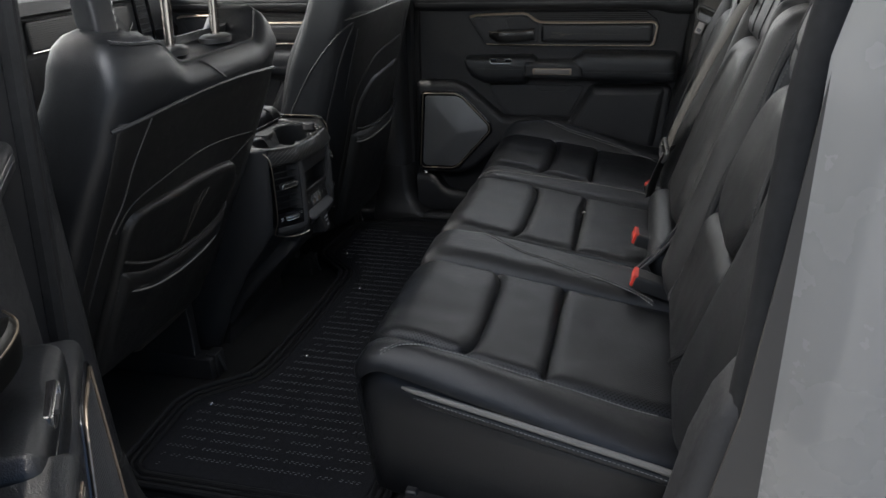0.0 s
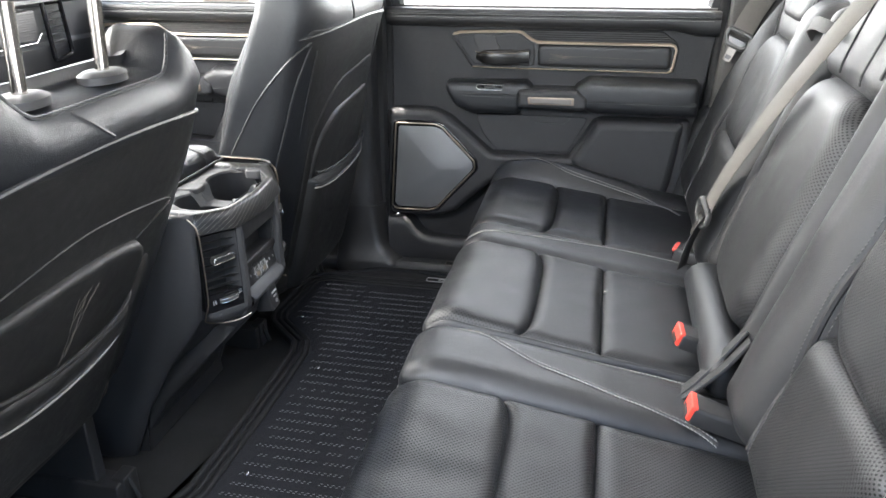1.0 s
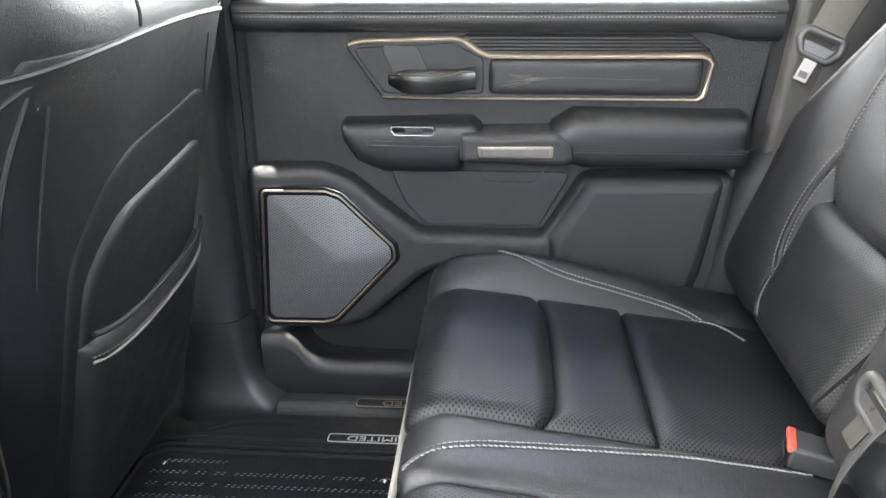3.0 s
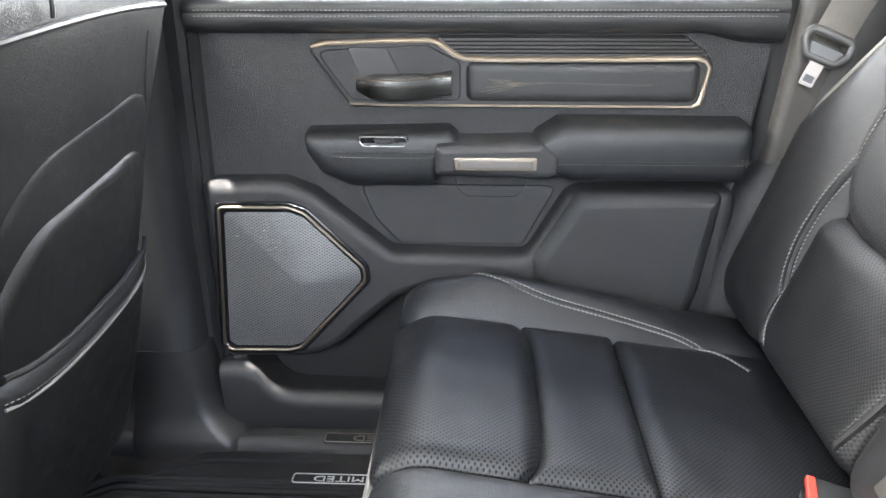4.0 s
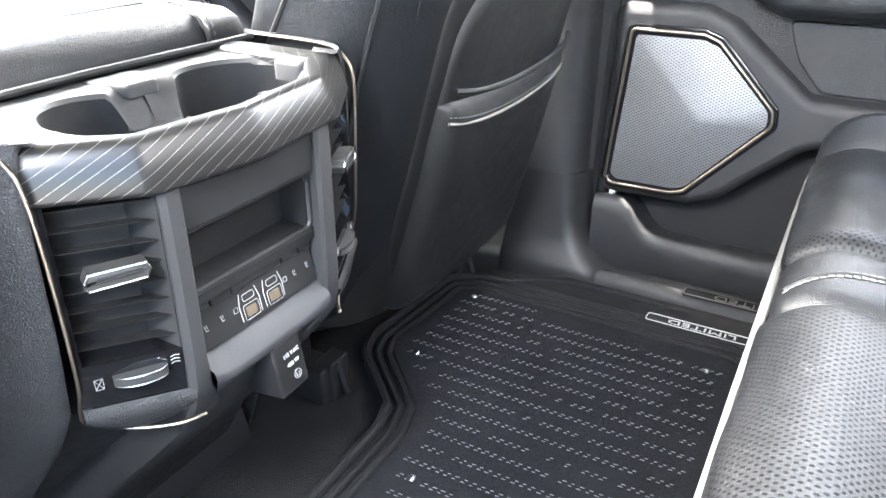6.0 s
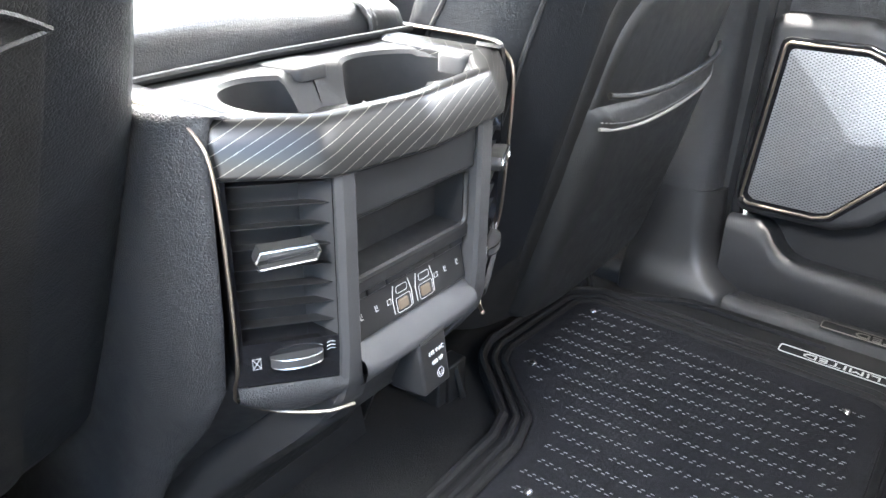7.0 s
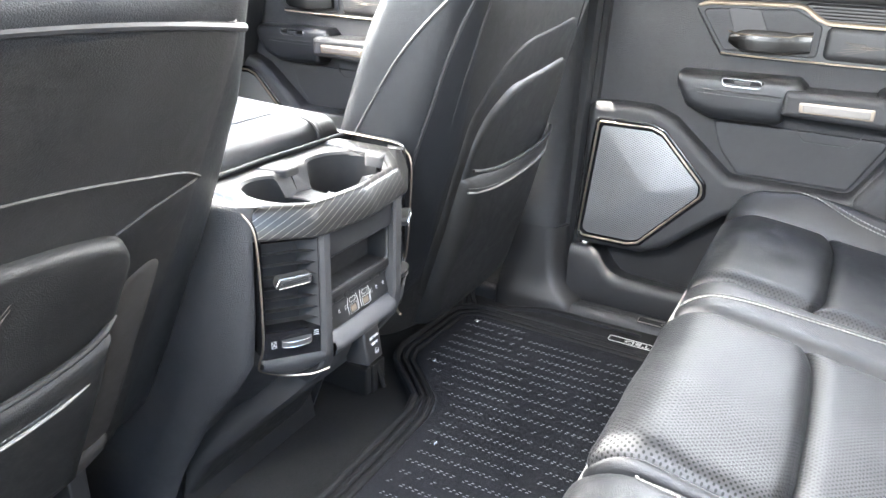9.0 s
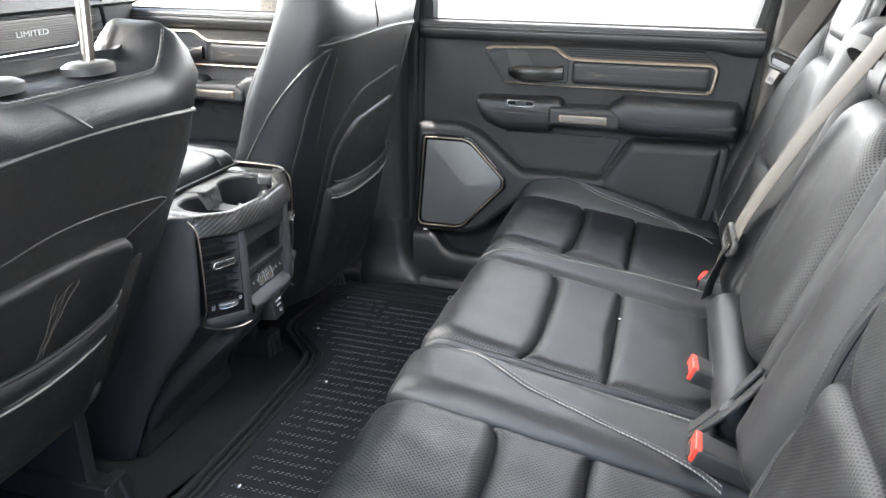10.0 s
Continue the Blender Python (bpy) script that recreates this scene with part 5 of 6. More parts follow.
    if driver:
        # arched seam that ends in a point and turns back to the pocket's corner
        for pts in ([(0.186, 0.500), (0.172, 0.530), (0.139, 0.548), (0.038, 0.569), (-0.014, 0.574), (-0.078, 0.571), (-0.151, 0.561), (-0.200, 0.552), (-0.226, 0.541)], [(-0.226, 0.541), (-0.200, 0.535), (-0.170, 0.526), (-0.140, 0.514)]):
            part("seam", tube(spline([ra(u, v)[0] + V(0.0014, 0, 0) for u, v in pts], 6), 0.0017, 6), SEATSHELL, S)
    else:
        part("arch_panel", pad(ra, -0.170, 0.196, bottom, lambda a: 0.560 + 0.045 * a, 0.0035, 0.009, 0.11, 40, 44, 0.001, 0.002, 6.0), SEATSHELL, S)
    part("pocket_back", pad(ra, p0, 0.172, bottom + 0.008, back_top, 0.014 if driver else 0.010, 0.010, 0.03 if driver else 0.08, 36, 36, 0.001, 0.003, 9.0), SEATSHELL, S)
    part("pocket", pad(ra, p0, 0.167, bottom + 0.004, lip, 0.026, 0.022, 0.010, 34, 30, 0.002, 0.003, 2.0), SEATSHELL, S, "black leather map pocket")
    if driver:
        part("side_gusset", pad(ra, -0.206, -0.150, bottom + 0.016, lambda a: 0.480 - 0.03 * a, 0.005, 0.024, 0.026, 22, 34, 0.001, 0.004, 3.0), GUSSET, S, "brownish cloth gusset beside the pocket")
        part("lower_flap", pad(ra, -0.200, 0.02, lambda a: bottom - 0.030 + 0.040 * (1 - a) ** 4, lambda a: bottom + 0.006 + 0.028 * (1 - a) ** 4, 0.010, 0.010, 0.008, 34, 12, 0.001, 0.003, 5.0), GUSSET, S, "brownish flap under the map pocket")
    for nm, dz, d, r, m_ in (("pocket_binding", 0.012, 0.0245, 0.0034, SEATSHELL), ("piping", -0.038 if driver else -0.022, 0.0272, 0.0019, PIPING)):
        path = []
        for k in range(25):
            a = k / 24
            p, nn = rear_at(cy + sg * (p0 + 0.004 + (0.158 - p0) * a), lip(a) + dz)
            path.append(p + nn * (d - (0.014 if driver else 0.007) * (abs(2 * a - 1) ** 8)))
        part(nm, tube(path, r, 8), m_, S, "pale pocket piping" if m_ is PIPING else "")
        if m_ is PIPING:
            part("stitching", stitches([p + V(0.002, 0, 0.007) for p in path], (1, 0, 0), 0.006, 0.004, 0.0007), THREAD, S)
    # seam between the shoulder wrap and the back panel, with shoulder seams
    path = []
    for k in range(41):
        u = (wide + 0.008) * (k / 20 - 1)
        p, nn = rear_at(cy + sg * u, (0.685 - 0.016 * (u / 0.23) ** 2) if driver else 0.685 - 0.014 * (u / 0.24) ** 2)
        path.append(p + nn * 0.0005)
    part("shoulder_seam", tube(path, 0.0034, 8), PLASTIC_DARK, S)
    if driver:
        rays = [(rear_at(cy + 0.012 - 0.010 * k, 0.692 + 0.0095 * k)[0], V(0.95, 0, 0.3).normalized()) for k in range(5)]
        part("seam", tube(spline(draped(S, ("seat_back",), rays, 0.0), 4), 0.0022, 6), PLASTIC_DARK, S)
        pts = [rear_at(cy + sg * u, z)[0] + V(0.001, 0, 0) for u, z in ((0.168, 0.672), (0.178, 0.634), (0.184, 0.60), (0.186, 0.55), (0.200, 0.50), (0.206, 0.40), (0.202, 0.25))]
    else:
        pts = [rear_at(cy - sg * 0.085, z)[0] + V(0.0065, 0, 0) for z in (0.692, 0.705, 0.72, 0.735, 0.745)]
        part("seam", tube(spline(pts, 4), 0.0020, 6), PLASTIC_DARK, S)
        pts = [rear_at(cy + sg * u, z)[0] + V(0.001, 0, 0) for u, z in ((0.130, 0.655), (0.140, 0.60), (0.165, 0.55), (0.200, 0.50), (0.208, 0.40), (0.204, 0.25))]
    part("seam", tube(spline(pts, 8), 0.0022, 6), PLASTIC_DARK, S)
    if not driver:
        pts = [rear_at(cy - sg * u, z)[0] + V(0.001, 0, 0) for u, z in ((0.205, 0.645), (0.205, 0.55), (0.203, 0.45), (0.198, 0.35), (0.192, 0.2))]
        part("seam", tube(spline(pts, 8), 0.0022, 6), PLASTIC_DARK, S)
    # stitched edge round the top
    rays = []
    for k in range(61):
        u = (0.196 if driver else 0.212) * math.sin(math.pi * (k / 60 - 0.5))
        x = rear(0.75) - (0.012 if driver else 0.024) - 0.030 * (abs(u) / 0.212) ** 6
        rays.append((V(x, cy + u, 0.76 + up), V(0, 0, 1)))
    ring = draped(S, ("seat_back",), rays, 0.0006)
    part("top_seam", tube(ring, 0.0022, 6), LEATHER, S)
    part("stitching", stitches([p + V(0.001, 0, 0.0022) for p in ring], (0.3, 0, 1), 0.008, 0.006, 0.0009, 0.0006, 0.6), THREAD_DARK, S)
    # seams on the side that faces the middle of the cab
    for pts in ([(0.04, 0.672), (0.30, 0.63), (0.55, 0.57), (0.74, 0.49), (0.84, 0.42), (0.90, 0.35)], [(0.10, 0.655), (0.16, 0.58), (0.19, 0.50), (0.21, 0.42), (0.22, 0.30)]):
        side = []
        for p in spline([V(k, 0, z) for k, z in pts], 8):
            x = rear(p.z) - 0.012 - p.x * (thick(p.z) - 0.02)
            side.append(V(x, cy - sg * (at_side(x, p.z) - 0.0004), p.z + up))
        part("seam", tube(side, 0.0026, 6), PLASTIC_DARK, S)
    # front bolsters with coarse stitching
    for e in (-1, 1):
        pts = [V(face(z) + 0.012, cy + e * (half(z) - 0.030), z + up) for z in (0.32, 0.40, 0.48, 0.56, 0.62, 0.68)]
        part("side_bolster", tube(spline(pts, 8), lambda t: 0.030 * (0.35 + 0.65 * math.sin(math.pi * (0.12 + 0.76 * t))), 14), LEATHER_SOFT, S)
        part("stitching", stitches([p + V(0.010, e * 0.0235, 0.004) for p in spline(pts[:5], 8)], (0.3, e, 0.2), 0.0085, 0.009, 0.0013, 0.001, 1.2), THREAD, S, "pale coarse stitching")
    # headrest on two steel rods
    head_x, head_y = rear(0.75) - (0.034 if driver else 0.060), cy + (0.006 if driver else -sg * 0.042)
    for e in (-1, 1):
        y = head_y + e * (0.064 if driver else 0.079)
        part("post", tube([V(head_x - 0.006, y, 0.70 + up), V(head_x + 0.010, y, 0.90 + up)], 0.0075, 14), STEEL, S, "polished steel headrest rod")
        oval = [(2 * math.pi * j / 20) for j in range(20)]
        part("post_collar", loft([[V(head_x - 0.003 + r_ * math.cos(a) * 0.9, y + r_ * math.sin(a) * 1.25, z + up - (0.009 if driver else 0)) for a in oval] for r_, z in ((0.026, 0.748), (0.026, 0.756), (0.020, 0.7595), (0.010, 0.7605))]), PLASTIC_DARK, S)
    rows = []
    for z, h, d in ((0.835, 0.06, 0.02), (0.842, 0.118, 0.045), (0.86, 0.138, 0.060), (0.93, 0.145, 0.064), (0.99, 0.135, 0.055), (1.02, 0.09, 0.03)):
        rows.append([V(head_x + d * math.copysign(abs(math.cos(a)) ** 0.6, math.cos(a)), head_y + h * math.copysign(abs(math.sin(a)) ** 0.6, math.sin(a)), z + up) for a in (2 * math.pi * j / 32 for j in range(32))])
    part("headrest", loft(rows), LEATHER_SOFT, S, "black leather headrest", sharp=60)
    # seat cushion, skirt, rails
    xb = face(0.2) + 0.05
    o = ring_rect(xb - 0.52, xb, cy - 0.25, cy + 0.25, 0.06, 6)
    part("cushion", loft([[V(a, b, z) for a, b in inset(o, i)] for i, z in ((0.02, 0.17), (0.0, 0.19), (0.0, 0.33), (0.012, 0.355), (0.04, 0.365))]), LEATHER, S)
    part("side_shield", box(xb - 0.46, xb + 0.02, cy + sg * 0.235 - 0.02, cy + sg * 0.235 + 0.02, 0.10, 0.27, 0.012), PLASTIC, S)
    for e in (-1, 1):
        part("rail", box(-1.15, -0.66, cy + e * 0.18 - 0.02, cy + e * 0.18 + 0.02, 0.0, 0.05, 0.004), PLASTIC_DARK, S)
        part("riser", box(-1.05, -0.70, cy + e * 0.18 - 0.012, cy + e * 0.18 + 0.012, 0.045, 0.18, 0.004), PLASTIC_DARK, S)
        part("bracket", merged([box(-0.68, -0.655, cy + e * 0.18 - 0.006, cy + e * 0.18 + 0.03, 0.0, 0.055, 0.003), tube([V(-0.658, cy + e * 0.18 + 0.01, 0.05), V(-0.645, cy + e * 0.18 + 0.012, 0.006)], 0.005, 6)]), PLASTIC_DARK, S)
    if sg < 0:
        # stitched leather guide rising from the outer shoulder
        path = [V(rear(0.75) - 0.075, cy - 0.150, 0.74), V(rear(0.75) - 0.085, cy - 0.145, 0.84), V(rear(0.75) - 0.10, cy - 0.140, 0.96), V(rear(0.75) - 0.11, cy - 0.135, 1.06)]
        guide = spline(path, 6)
        part("belt_guide", loft([[p + V(a, b, 0) for a, b in fillet([(-0.02, -0.024), (0.016, -0.024), (0.016, 0.020), (-0.02, 0.020)], 0.009, 4)] for p in guide]), LEATHER, S, "stitched leather belt guide", sharp=60)
        part("stitching", stitches([p + V(0.0155, 0.0165, 0) for p in guide], (1, 0.6, 0), 0.010, 0.011, 0.0012, 0.0008, 1.0), THREAD, S)
        # worn scratches on the pocket
        rnd = random.Random(7)
        for k in range(7):
            path = []
            u0_, z0_ = 0.022 + rnd.uniform(-0.014, 0.026), 0.505 + rnd.uniform(-0.012, 0.010)
            u1_, z1_ = 0.004 + rnd.uniform(-0.014, 0.014), 0.485 - rnd.uniform(0.03, 0.10)
            for t in (0, 0.2, 0.4, 0.6, 0.8, 1.0):
                p, nn = rear_at(cy - sg * (u0_ + (u1_ - u0_) * t ** 0.7 + rnd.uniform(-0.004, 0.004)), z0_ + (z1_ - z0_) * t)
                path.append(p + nn * 0.0172)
            part("scratch", tube(spline(path, 4), 0.00026, 4), SCUFF, S)
    return S


front_seat(-1, -0.447, 0.0, -0.600, 0.50, "black leather driver's seat seen from behind, scuffed map pocket")
front_seat(1, 0.440, 0.032, -0.520, 0.27, "black leather front passenger seat with a map pocket")

db = thing("seat_belt", "dark driver's belt beside the near middle pillar", "seat belt", (-0.56, -0.70, 0.3), "front seat belts")
part("webbing", ribbon(spline([V(-0.56, -0.735, 1.08), V(-0.575, -0.735, 0.8), V(-0.60, -0.735, 0.4), V(-0.61, -0.73, 0.12)], 8), (1, 0.2, 0), 0.047), WEBBING_BLACK, db)

# ---------------------------------------------------------------- centre console
CON = thing("centre_console", "black centre console with rear vents, cup holders and ports", "console", (-0.75, 0, 0))


def con_ring(z, back, side):
    """Plan outline of the console at a height: back and side draw the rear face and flanks in."""
    pts = [(-0.497, -0.070), (-0.500, -0.093), (-0.542, -0.147), (-0.60, -0.160), (-1.15, -0.165), (-1.15, 0.165), (-0.60, 0.160), (-0.542, 0.147), (-0.500, 0.093), (-0.497, 0.070)]
    out = []
    for x, y in pts:
        k = 1 if x > -0.58 else (0.5 if x > -0.7 else 0)
        out.append(V(x - back * k, y * (1 - side), z))
    return out


part("body", loft([con_ring(0.0, 0.235, -0.02), con_ring(0.10, 0.175, 0.0), con_ring(0.20, 0.110, 0.0), con_ring(0.25, 0.065, 0.0), con_ring(0.285, 0.036, 0.0), con_ring(0.455, 0.034, 0.0), con_ring(0.462, 0.036, 0.02)], True, False), PLASTIC_DARK, CON, "dark console body", sharp=30)
for s in (-1, 1):
    # grained flank with a rounded rear edge
    rows = []
    for z, back, bulge in ((0.0, 0.180, 0.014), (0.10, 0.140, 0.011), (0.20, 0.082, 0.009), (0.26, 0.034, 0.008), (0.30, 0.010, 0.0075), (0.36, 0.003, 0.0075), (0.43, 0.0, 0.0075), (0.458, 0.0, 0.007), (0.470, 0.0, 0.0055), (0.478, -0.0005, 0.003), (0.4825, -0.002, -0.001), (0.4835, -0.005, -0.005), (0.4815, -0.008, -0.009)):
        rows.append([V(x + (0.0 if x < -0.7 else -back), s * (y + bulge), z) for x, y in ((-1.1, 0.167), (-0.75, 0.166), (-0.62, 0.165), (-0.575, 0.163), (-0.556, 0.158), (-0.545, 0.1515), (-0.5385, 0.1460), (-0.5375, 0.1410), (-0.560, 0.1410))])
    part("flank", grid(rows), PLASTIC, CON, "grained black side panel", sharp=60)
    # bright line down the rear edge and under the vent
    ln = [V(-0.643, s * 0.1540, 0.4825), V(-0.590, s * 0.1540, 0.4825), V(-0.556, s * 0.1540, 0.4805), V(-0.540, s * 0.1535, 0.4730), V(-0.5305, s * 0.1525, 0.455), V(-0.5295, s * 0.1500, 0.40), V(-0.5325, s * 0.1480, 0.33), V(-0.542, s * 0.1450, 0.302), V(-0.545, s * 0.138, 0.288), V(-0.524, s * 0.115, 0.2805), V(-0.503, s * 0.092, 0.280), V(-0.488, s * 0.078, 0.287)]
    part("bright_line", tube(spline(ln, 6), 0.0014, 6), EDGING, CON, "thin bright edging")
    # vent
    A, Bv = V(-0.533, s * 0.1465, 0), V(-0.494, s * 0.0840, 0)
    al = (Bv - A)
    nn = V(0.848, s * 0.529, 0)
    c = lambda t, z, d: A + al * t + nn * d + V(0, 0, z)
    VT = part("vent_frame", merged([loft([[c(t, z, d) for t, z in ((t0, z0), (t1, z0), (t1, z1), (t0, z1))] for d in (-0.030, -0.001)]) for t0, t1, z0, z1 in ((-0.02, 0.06, 0.31, 0.456), (0.985, 1.02, 0.31, 0.456), (0.06, 0.985, 0.448, 0.456), (0.06, 0.985, 0.304, 0.3400))]), GLOSS, CON, "dark air vent")
    # slats and vent back carry the vent's inner shade in their near-black colour
    for k in range(8):
        z = 0.348 + 0.0132 * k
        part("slat", loft([[c(t, z + dz, d) for dz, d in ((-0.0010, -0.018), (0.0016, -0.0042), (0.0024, -0.0040), (0.0000, -0.018))] for t in (0.05, 0.35, 0.65, 0.99)]), RECESS_SHADE, VT)
    part("vent_back", loft([[c(t, z, -0.028) for t, z in ((0.0, 0.31), (1, 0.31), (1, 0.456), (0, 0.456))], [c(t, z, -0.026) for t, z in ((0.0, 0.31), (1, 0.31), (1, 0.456), (0, 0.456))]]), RECESS_SHADE, VT)
    # chrome tab on the slats
    tb = fillet([(0.26, 0.3935), (0.78, 0.3975), (0.83, 0.4040), (0.79, 0.4090), (0.28, 0.4060), (0.225, 0.399)], 0.004, 4)
    part("vent_tab", slab(tb, lambda a, b, d: c(a, b, d), -0.004, 0.0075, 0.003), BELTGREY, VT, "dark vent tab with a bright rim")
    part("tab_rim", tube([c(a, b, 0.0078) for a, b in inset(tb, 0.0008)], 0.0009, 6, True), CHROME, VT, "chrome rim")
    part("tab_inlay", slab(fillet([(0.34, 0.3985), (0.75, 0.4015), (0.76, 0.4055), (0.35, 0.4030)], 0.0015, 2), lambda a, b, d: c(a, b, d), 0.007, 0.0082, 0.0004), PLASTIC_DARK, VT)
    # thumb wheel with printed marks
    rows = []
    for t in [0.30 + 0.52 * k / 14 for k in range(15)]:
        q = (t - 0.56) / 0.26
        d = 0.0075 * math.sqrt(max(0.02, 1 - q * q))
        zc = 0.3265 + 0.0045 * (t - 0.3)
        rows.append([c(t, zc - 0.0038, -0.004), c(t, zc - 0.0034, d), c(t, zc + 0.0030, d), c(t, zc + 0.0038, -0.004)])
    part("thumb_wheel", grid(rows), PLASTIC_GREY, VT, "knurled thumb wheel", sharp=30)
    part("wheel_rim", merged([tube([c(0.31 + 0.5 * k / 12, 0.3265 + 0.00225 * k / 12 + dz, 0.0077 * math.sqrt(max(0.02, 1 - ((0.31 + 0.5 * k / 12 - 0.56) / 0.26) ** 2))) for k in range(13)], 0.0006, 5) for dz in (-0.0034, 0.0030)]), CHROME, VT, "bright wheel rims")
    for t0 in (0.17,):
        part("vent_icon", merged([tube([c(t0 + a, 0.3255 + b, 0.0002) for a, b in q], 0.0003, 4, True) for q in (((-0.035, -0.0035), (0.04, -0.003), (0.04, 0.0045), (-0.04, 0.004)), ((-0.04, -0.0035), (0.04, 0.0045), (0.0, 0.0005)), ((-0.04, 0.004), (0.04, -0.003), (0.0, 0.0005)))]), WHITEPRINT, VT)
    part("vent_icon", merged([tube([c(0.86, 0.3305 + 0.0025 * k, 0.0002), c(0.90, 0.3318 + 0.0025 * k, 0.0002), c(0.945, 0.3312 + 0.0025 * k, 0.0002)], 0.0003, 4) for k in range(3)]), WHITEPRINT, VT)
    # curved cover under the vent
    rows = []
    for k in range(9):
        t = -0.03 + 1.08 * k / 8
        low = 0.283 + 0.010 * (2 * k / 8 - 1) ** 2
        rows.append([c(t, 0.309, 0.000), c(t, 0.304, 0.0025), c(t, low + 0.006, 0.001), c(t, low, -0.006), c(t, low - 0.004, -0.02)])
    part("vent_cover", grid(rows), PLASTIC, CON, "", sharp=60)
    # grey post between vent and middle
    rows = []
    for z, y0, y1, x in ((0.460, 0.066, 0.0840, -0.4905), (0.40, 0.066, 0.0840, -0.490), (0.33, 0.066, 0.0840, -0.490), (0.305, 0.064, 0.0850, -0.491), (0.288, 0.056, 0.0850, -0.496), (0.270, 0.046, 0.080, -0.508), (0.255, 0.040, 0.076, -0.520)):
        rows.append([V(x - 0.035, s * y0, z), V(x - 0.001, s * y0, z), V(x + 0.0015, s * (y0 + 0.003), z), V(x + 0.0005, s * (y1 - 0.004), z), V(x - 0.003, s * y1, z), V(x - 0.035, s * y1, z)])
    part("post", loft(rows), PLASTIC_GREY, CON, "dark grey upright", sharp=30)

f2 = lambda a, b, d: V(-0.497 + d, a, b)
part("header", slab([(-0.067, 0.414), (0.067, 0.414), (0.067, 0.460), (-0.067, 0.460)], f2, -0.034, 0.004, 0.003), PLASTIC_DARK, CON)
# cubby: near-black mouth, its shade put into the colour, with a rounded rim
part("cubby_rim", tube([f2(a, b, -0.002) for a, b in fillet([(-0.064, 0.368), (0.064, 0.368), (0.064, 0.413), (-0.064, 0.413)], 0.008, 4)], 0.0025, 6, True), PLASTIC_DARK, CON)
part("cubby_back", slab([(-0.067, 0.360), (0.067, 0.360), (0.067, 0.420), (-0.067, 0.420)], f2, -0.036, -0.030, 0.001), RECESS_SHADE, CON, "dark storage slot")
part("cubby_floor", slab([(-0.067, 0.358), (0.067, 0.358), (0.067, 0.368), (-0.067, 0.368)], f2, -0.034, 0.0, 0.002), RECESS_SHADE, CON)
for s in (-1, 1):
    part("cubby_side", slab([(s * 0.0655 - 0.002, 0.366), (s * 0.0655 + 0.002, 0.366), (s * 0.0655 + 0.002, 0.416), (s * 0.0655 - 0.002, 0.416)], f2, -0.034, -0.003, 0.0005), RECESS_SHADE, CON)
# sloping port strip, its top a row of flat buttons
tilt = lambda a, b, d: V(-0.497 + d - 0.008 + (0.375 - b) * 0.22, a * 0.93, b - 0.0165)
PP = part("port_panel", slab([(-0.070, 0.339), (0.070, 0.339), (0.070, 0.372), (-0.070, 0.372)], tilt, -0.02, 0.001, 0.002), PLASTIC_DARK, CON, "dark panel with charging ports")
for a0, a1 in ((-0.069, -0.052), (-0.051, -0.030), (-0.029, 0.029), (0.030, 0.051), (0.052, 0.069)):
    part("button", slab([(a0, 0.368), (a1, 0.368), (a1, 0.376), (a0, 0.376)], tilt, -0.01, 0.004, 0.0015), PLASTIC_DARK, PP)
for a in (-0.013, 0.015):
    part("port", slab(fillet([(a - 0.0055, 0.3455), (a + 0.0055, 0.3455), (a + 0.0055, 0.3525), (a - 0.0055, 0.3525)], 0.001, 2), tilt, 0.0005, 0.0022, 0.0003), USB, PP, "charging port")
    part("port_rim", tube([tilt(x, z, 0.0022) for x, z in fillet([(a - 0.0085, 0.344), (a + 0.0085, 0.344), (a + 0.0085, 0.3550), (a - 0.0085, 0.3550)], 0.002, 3)], 0.00024, 5, True), WHITEPRINT, PP)
    part("port_rim", tube([tilt(x, z, 0.0018) for x, z in fillet([(a - 0.0065, 0.3575), (a + 0.0065, 0.3575), (a + 0.0065, 0.3625), (a - 0.0065, 0.3625)], 0.002, 3)], 0.00026, 5, True), WHITEPRINT, PP)
    part("port_mark", tube([tilt(a - 0.011, 0.344, 0.0014), tilt(a - 0.0115, 0.355, 0.0014), tilt(a - 0.009, 0.364, 0.0014)], 0.00035, 4), WHITEPRINT, PP)
    part("port_mark", tube([tilt(a + 0.011, 0.344, 0.0014), tilt(a + 0.0115, 0.355, 0.0014), tilt(a + 0.009, 0.364, 0.0014)], 0.00035, 4), WHITEPRINT, PP)
for a in (-0.060, -0.043, 0.043, 0.060):
    # small seat marks
    part("button_icon", merged([tube([tilt(a - 0.0014, 0.3575, 0.0014), tilt(a - 0.0006, 0.3535, 0.0014), tilt(a + 0.0018, 0.3535, 0.0014)], 0.0004, 4), tube([tilt(a + 0.0006, 0.3575, 0.0014), tilt(a + 0.0010, 0.3552, 0.0014)], 0.0003, 4)]), WHITEPRINT, PP)
for a in (-0.0285, 0.0305):
    part("button_icon", tube([tilt(x, z, 0.0014) for x, z in ((a - 0.002, 0.3530), (a + 0.002, 0.3530), (a + 0.002, 0.3565), (a - 0.002, 0.3565))], 0.00026, 4, True), WHITEPRINT, PP)
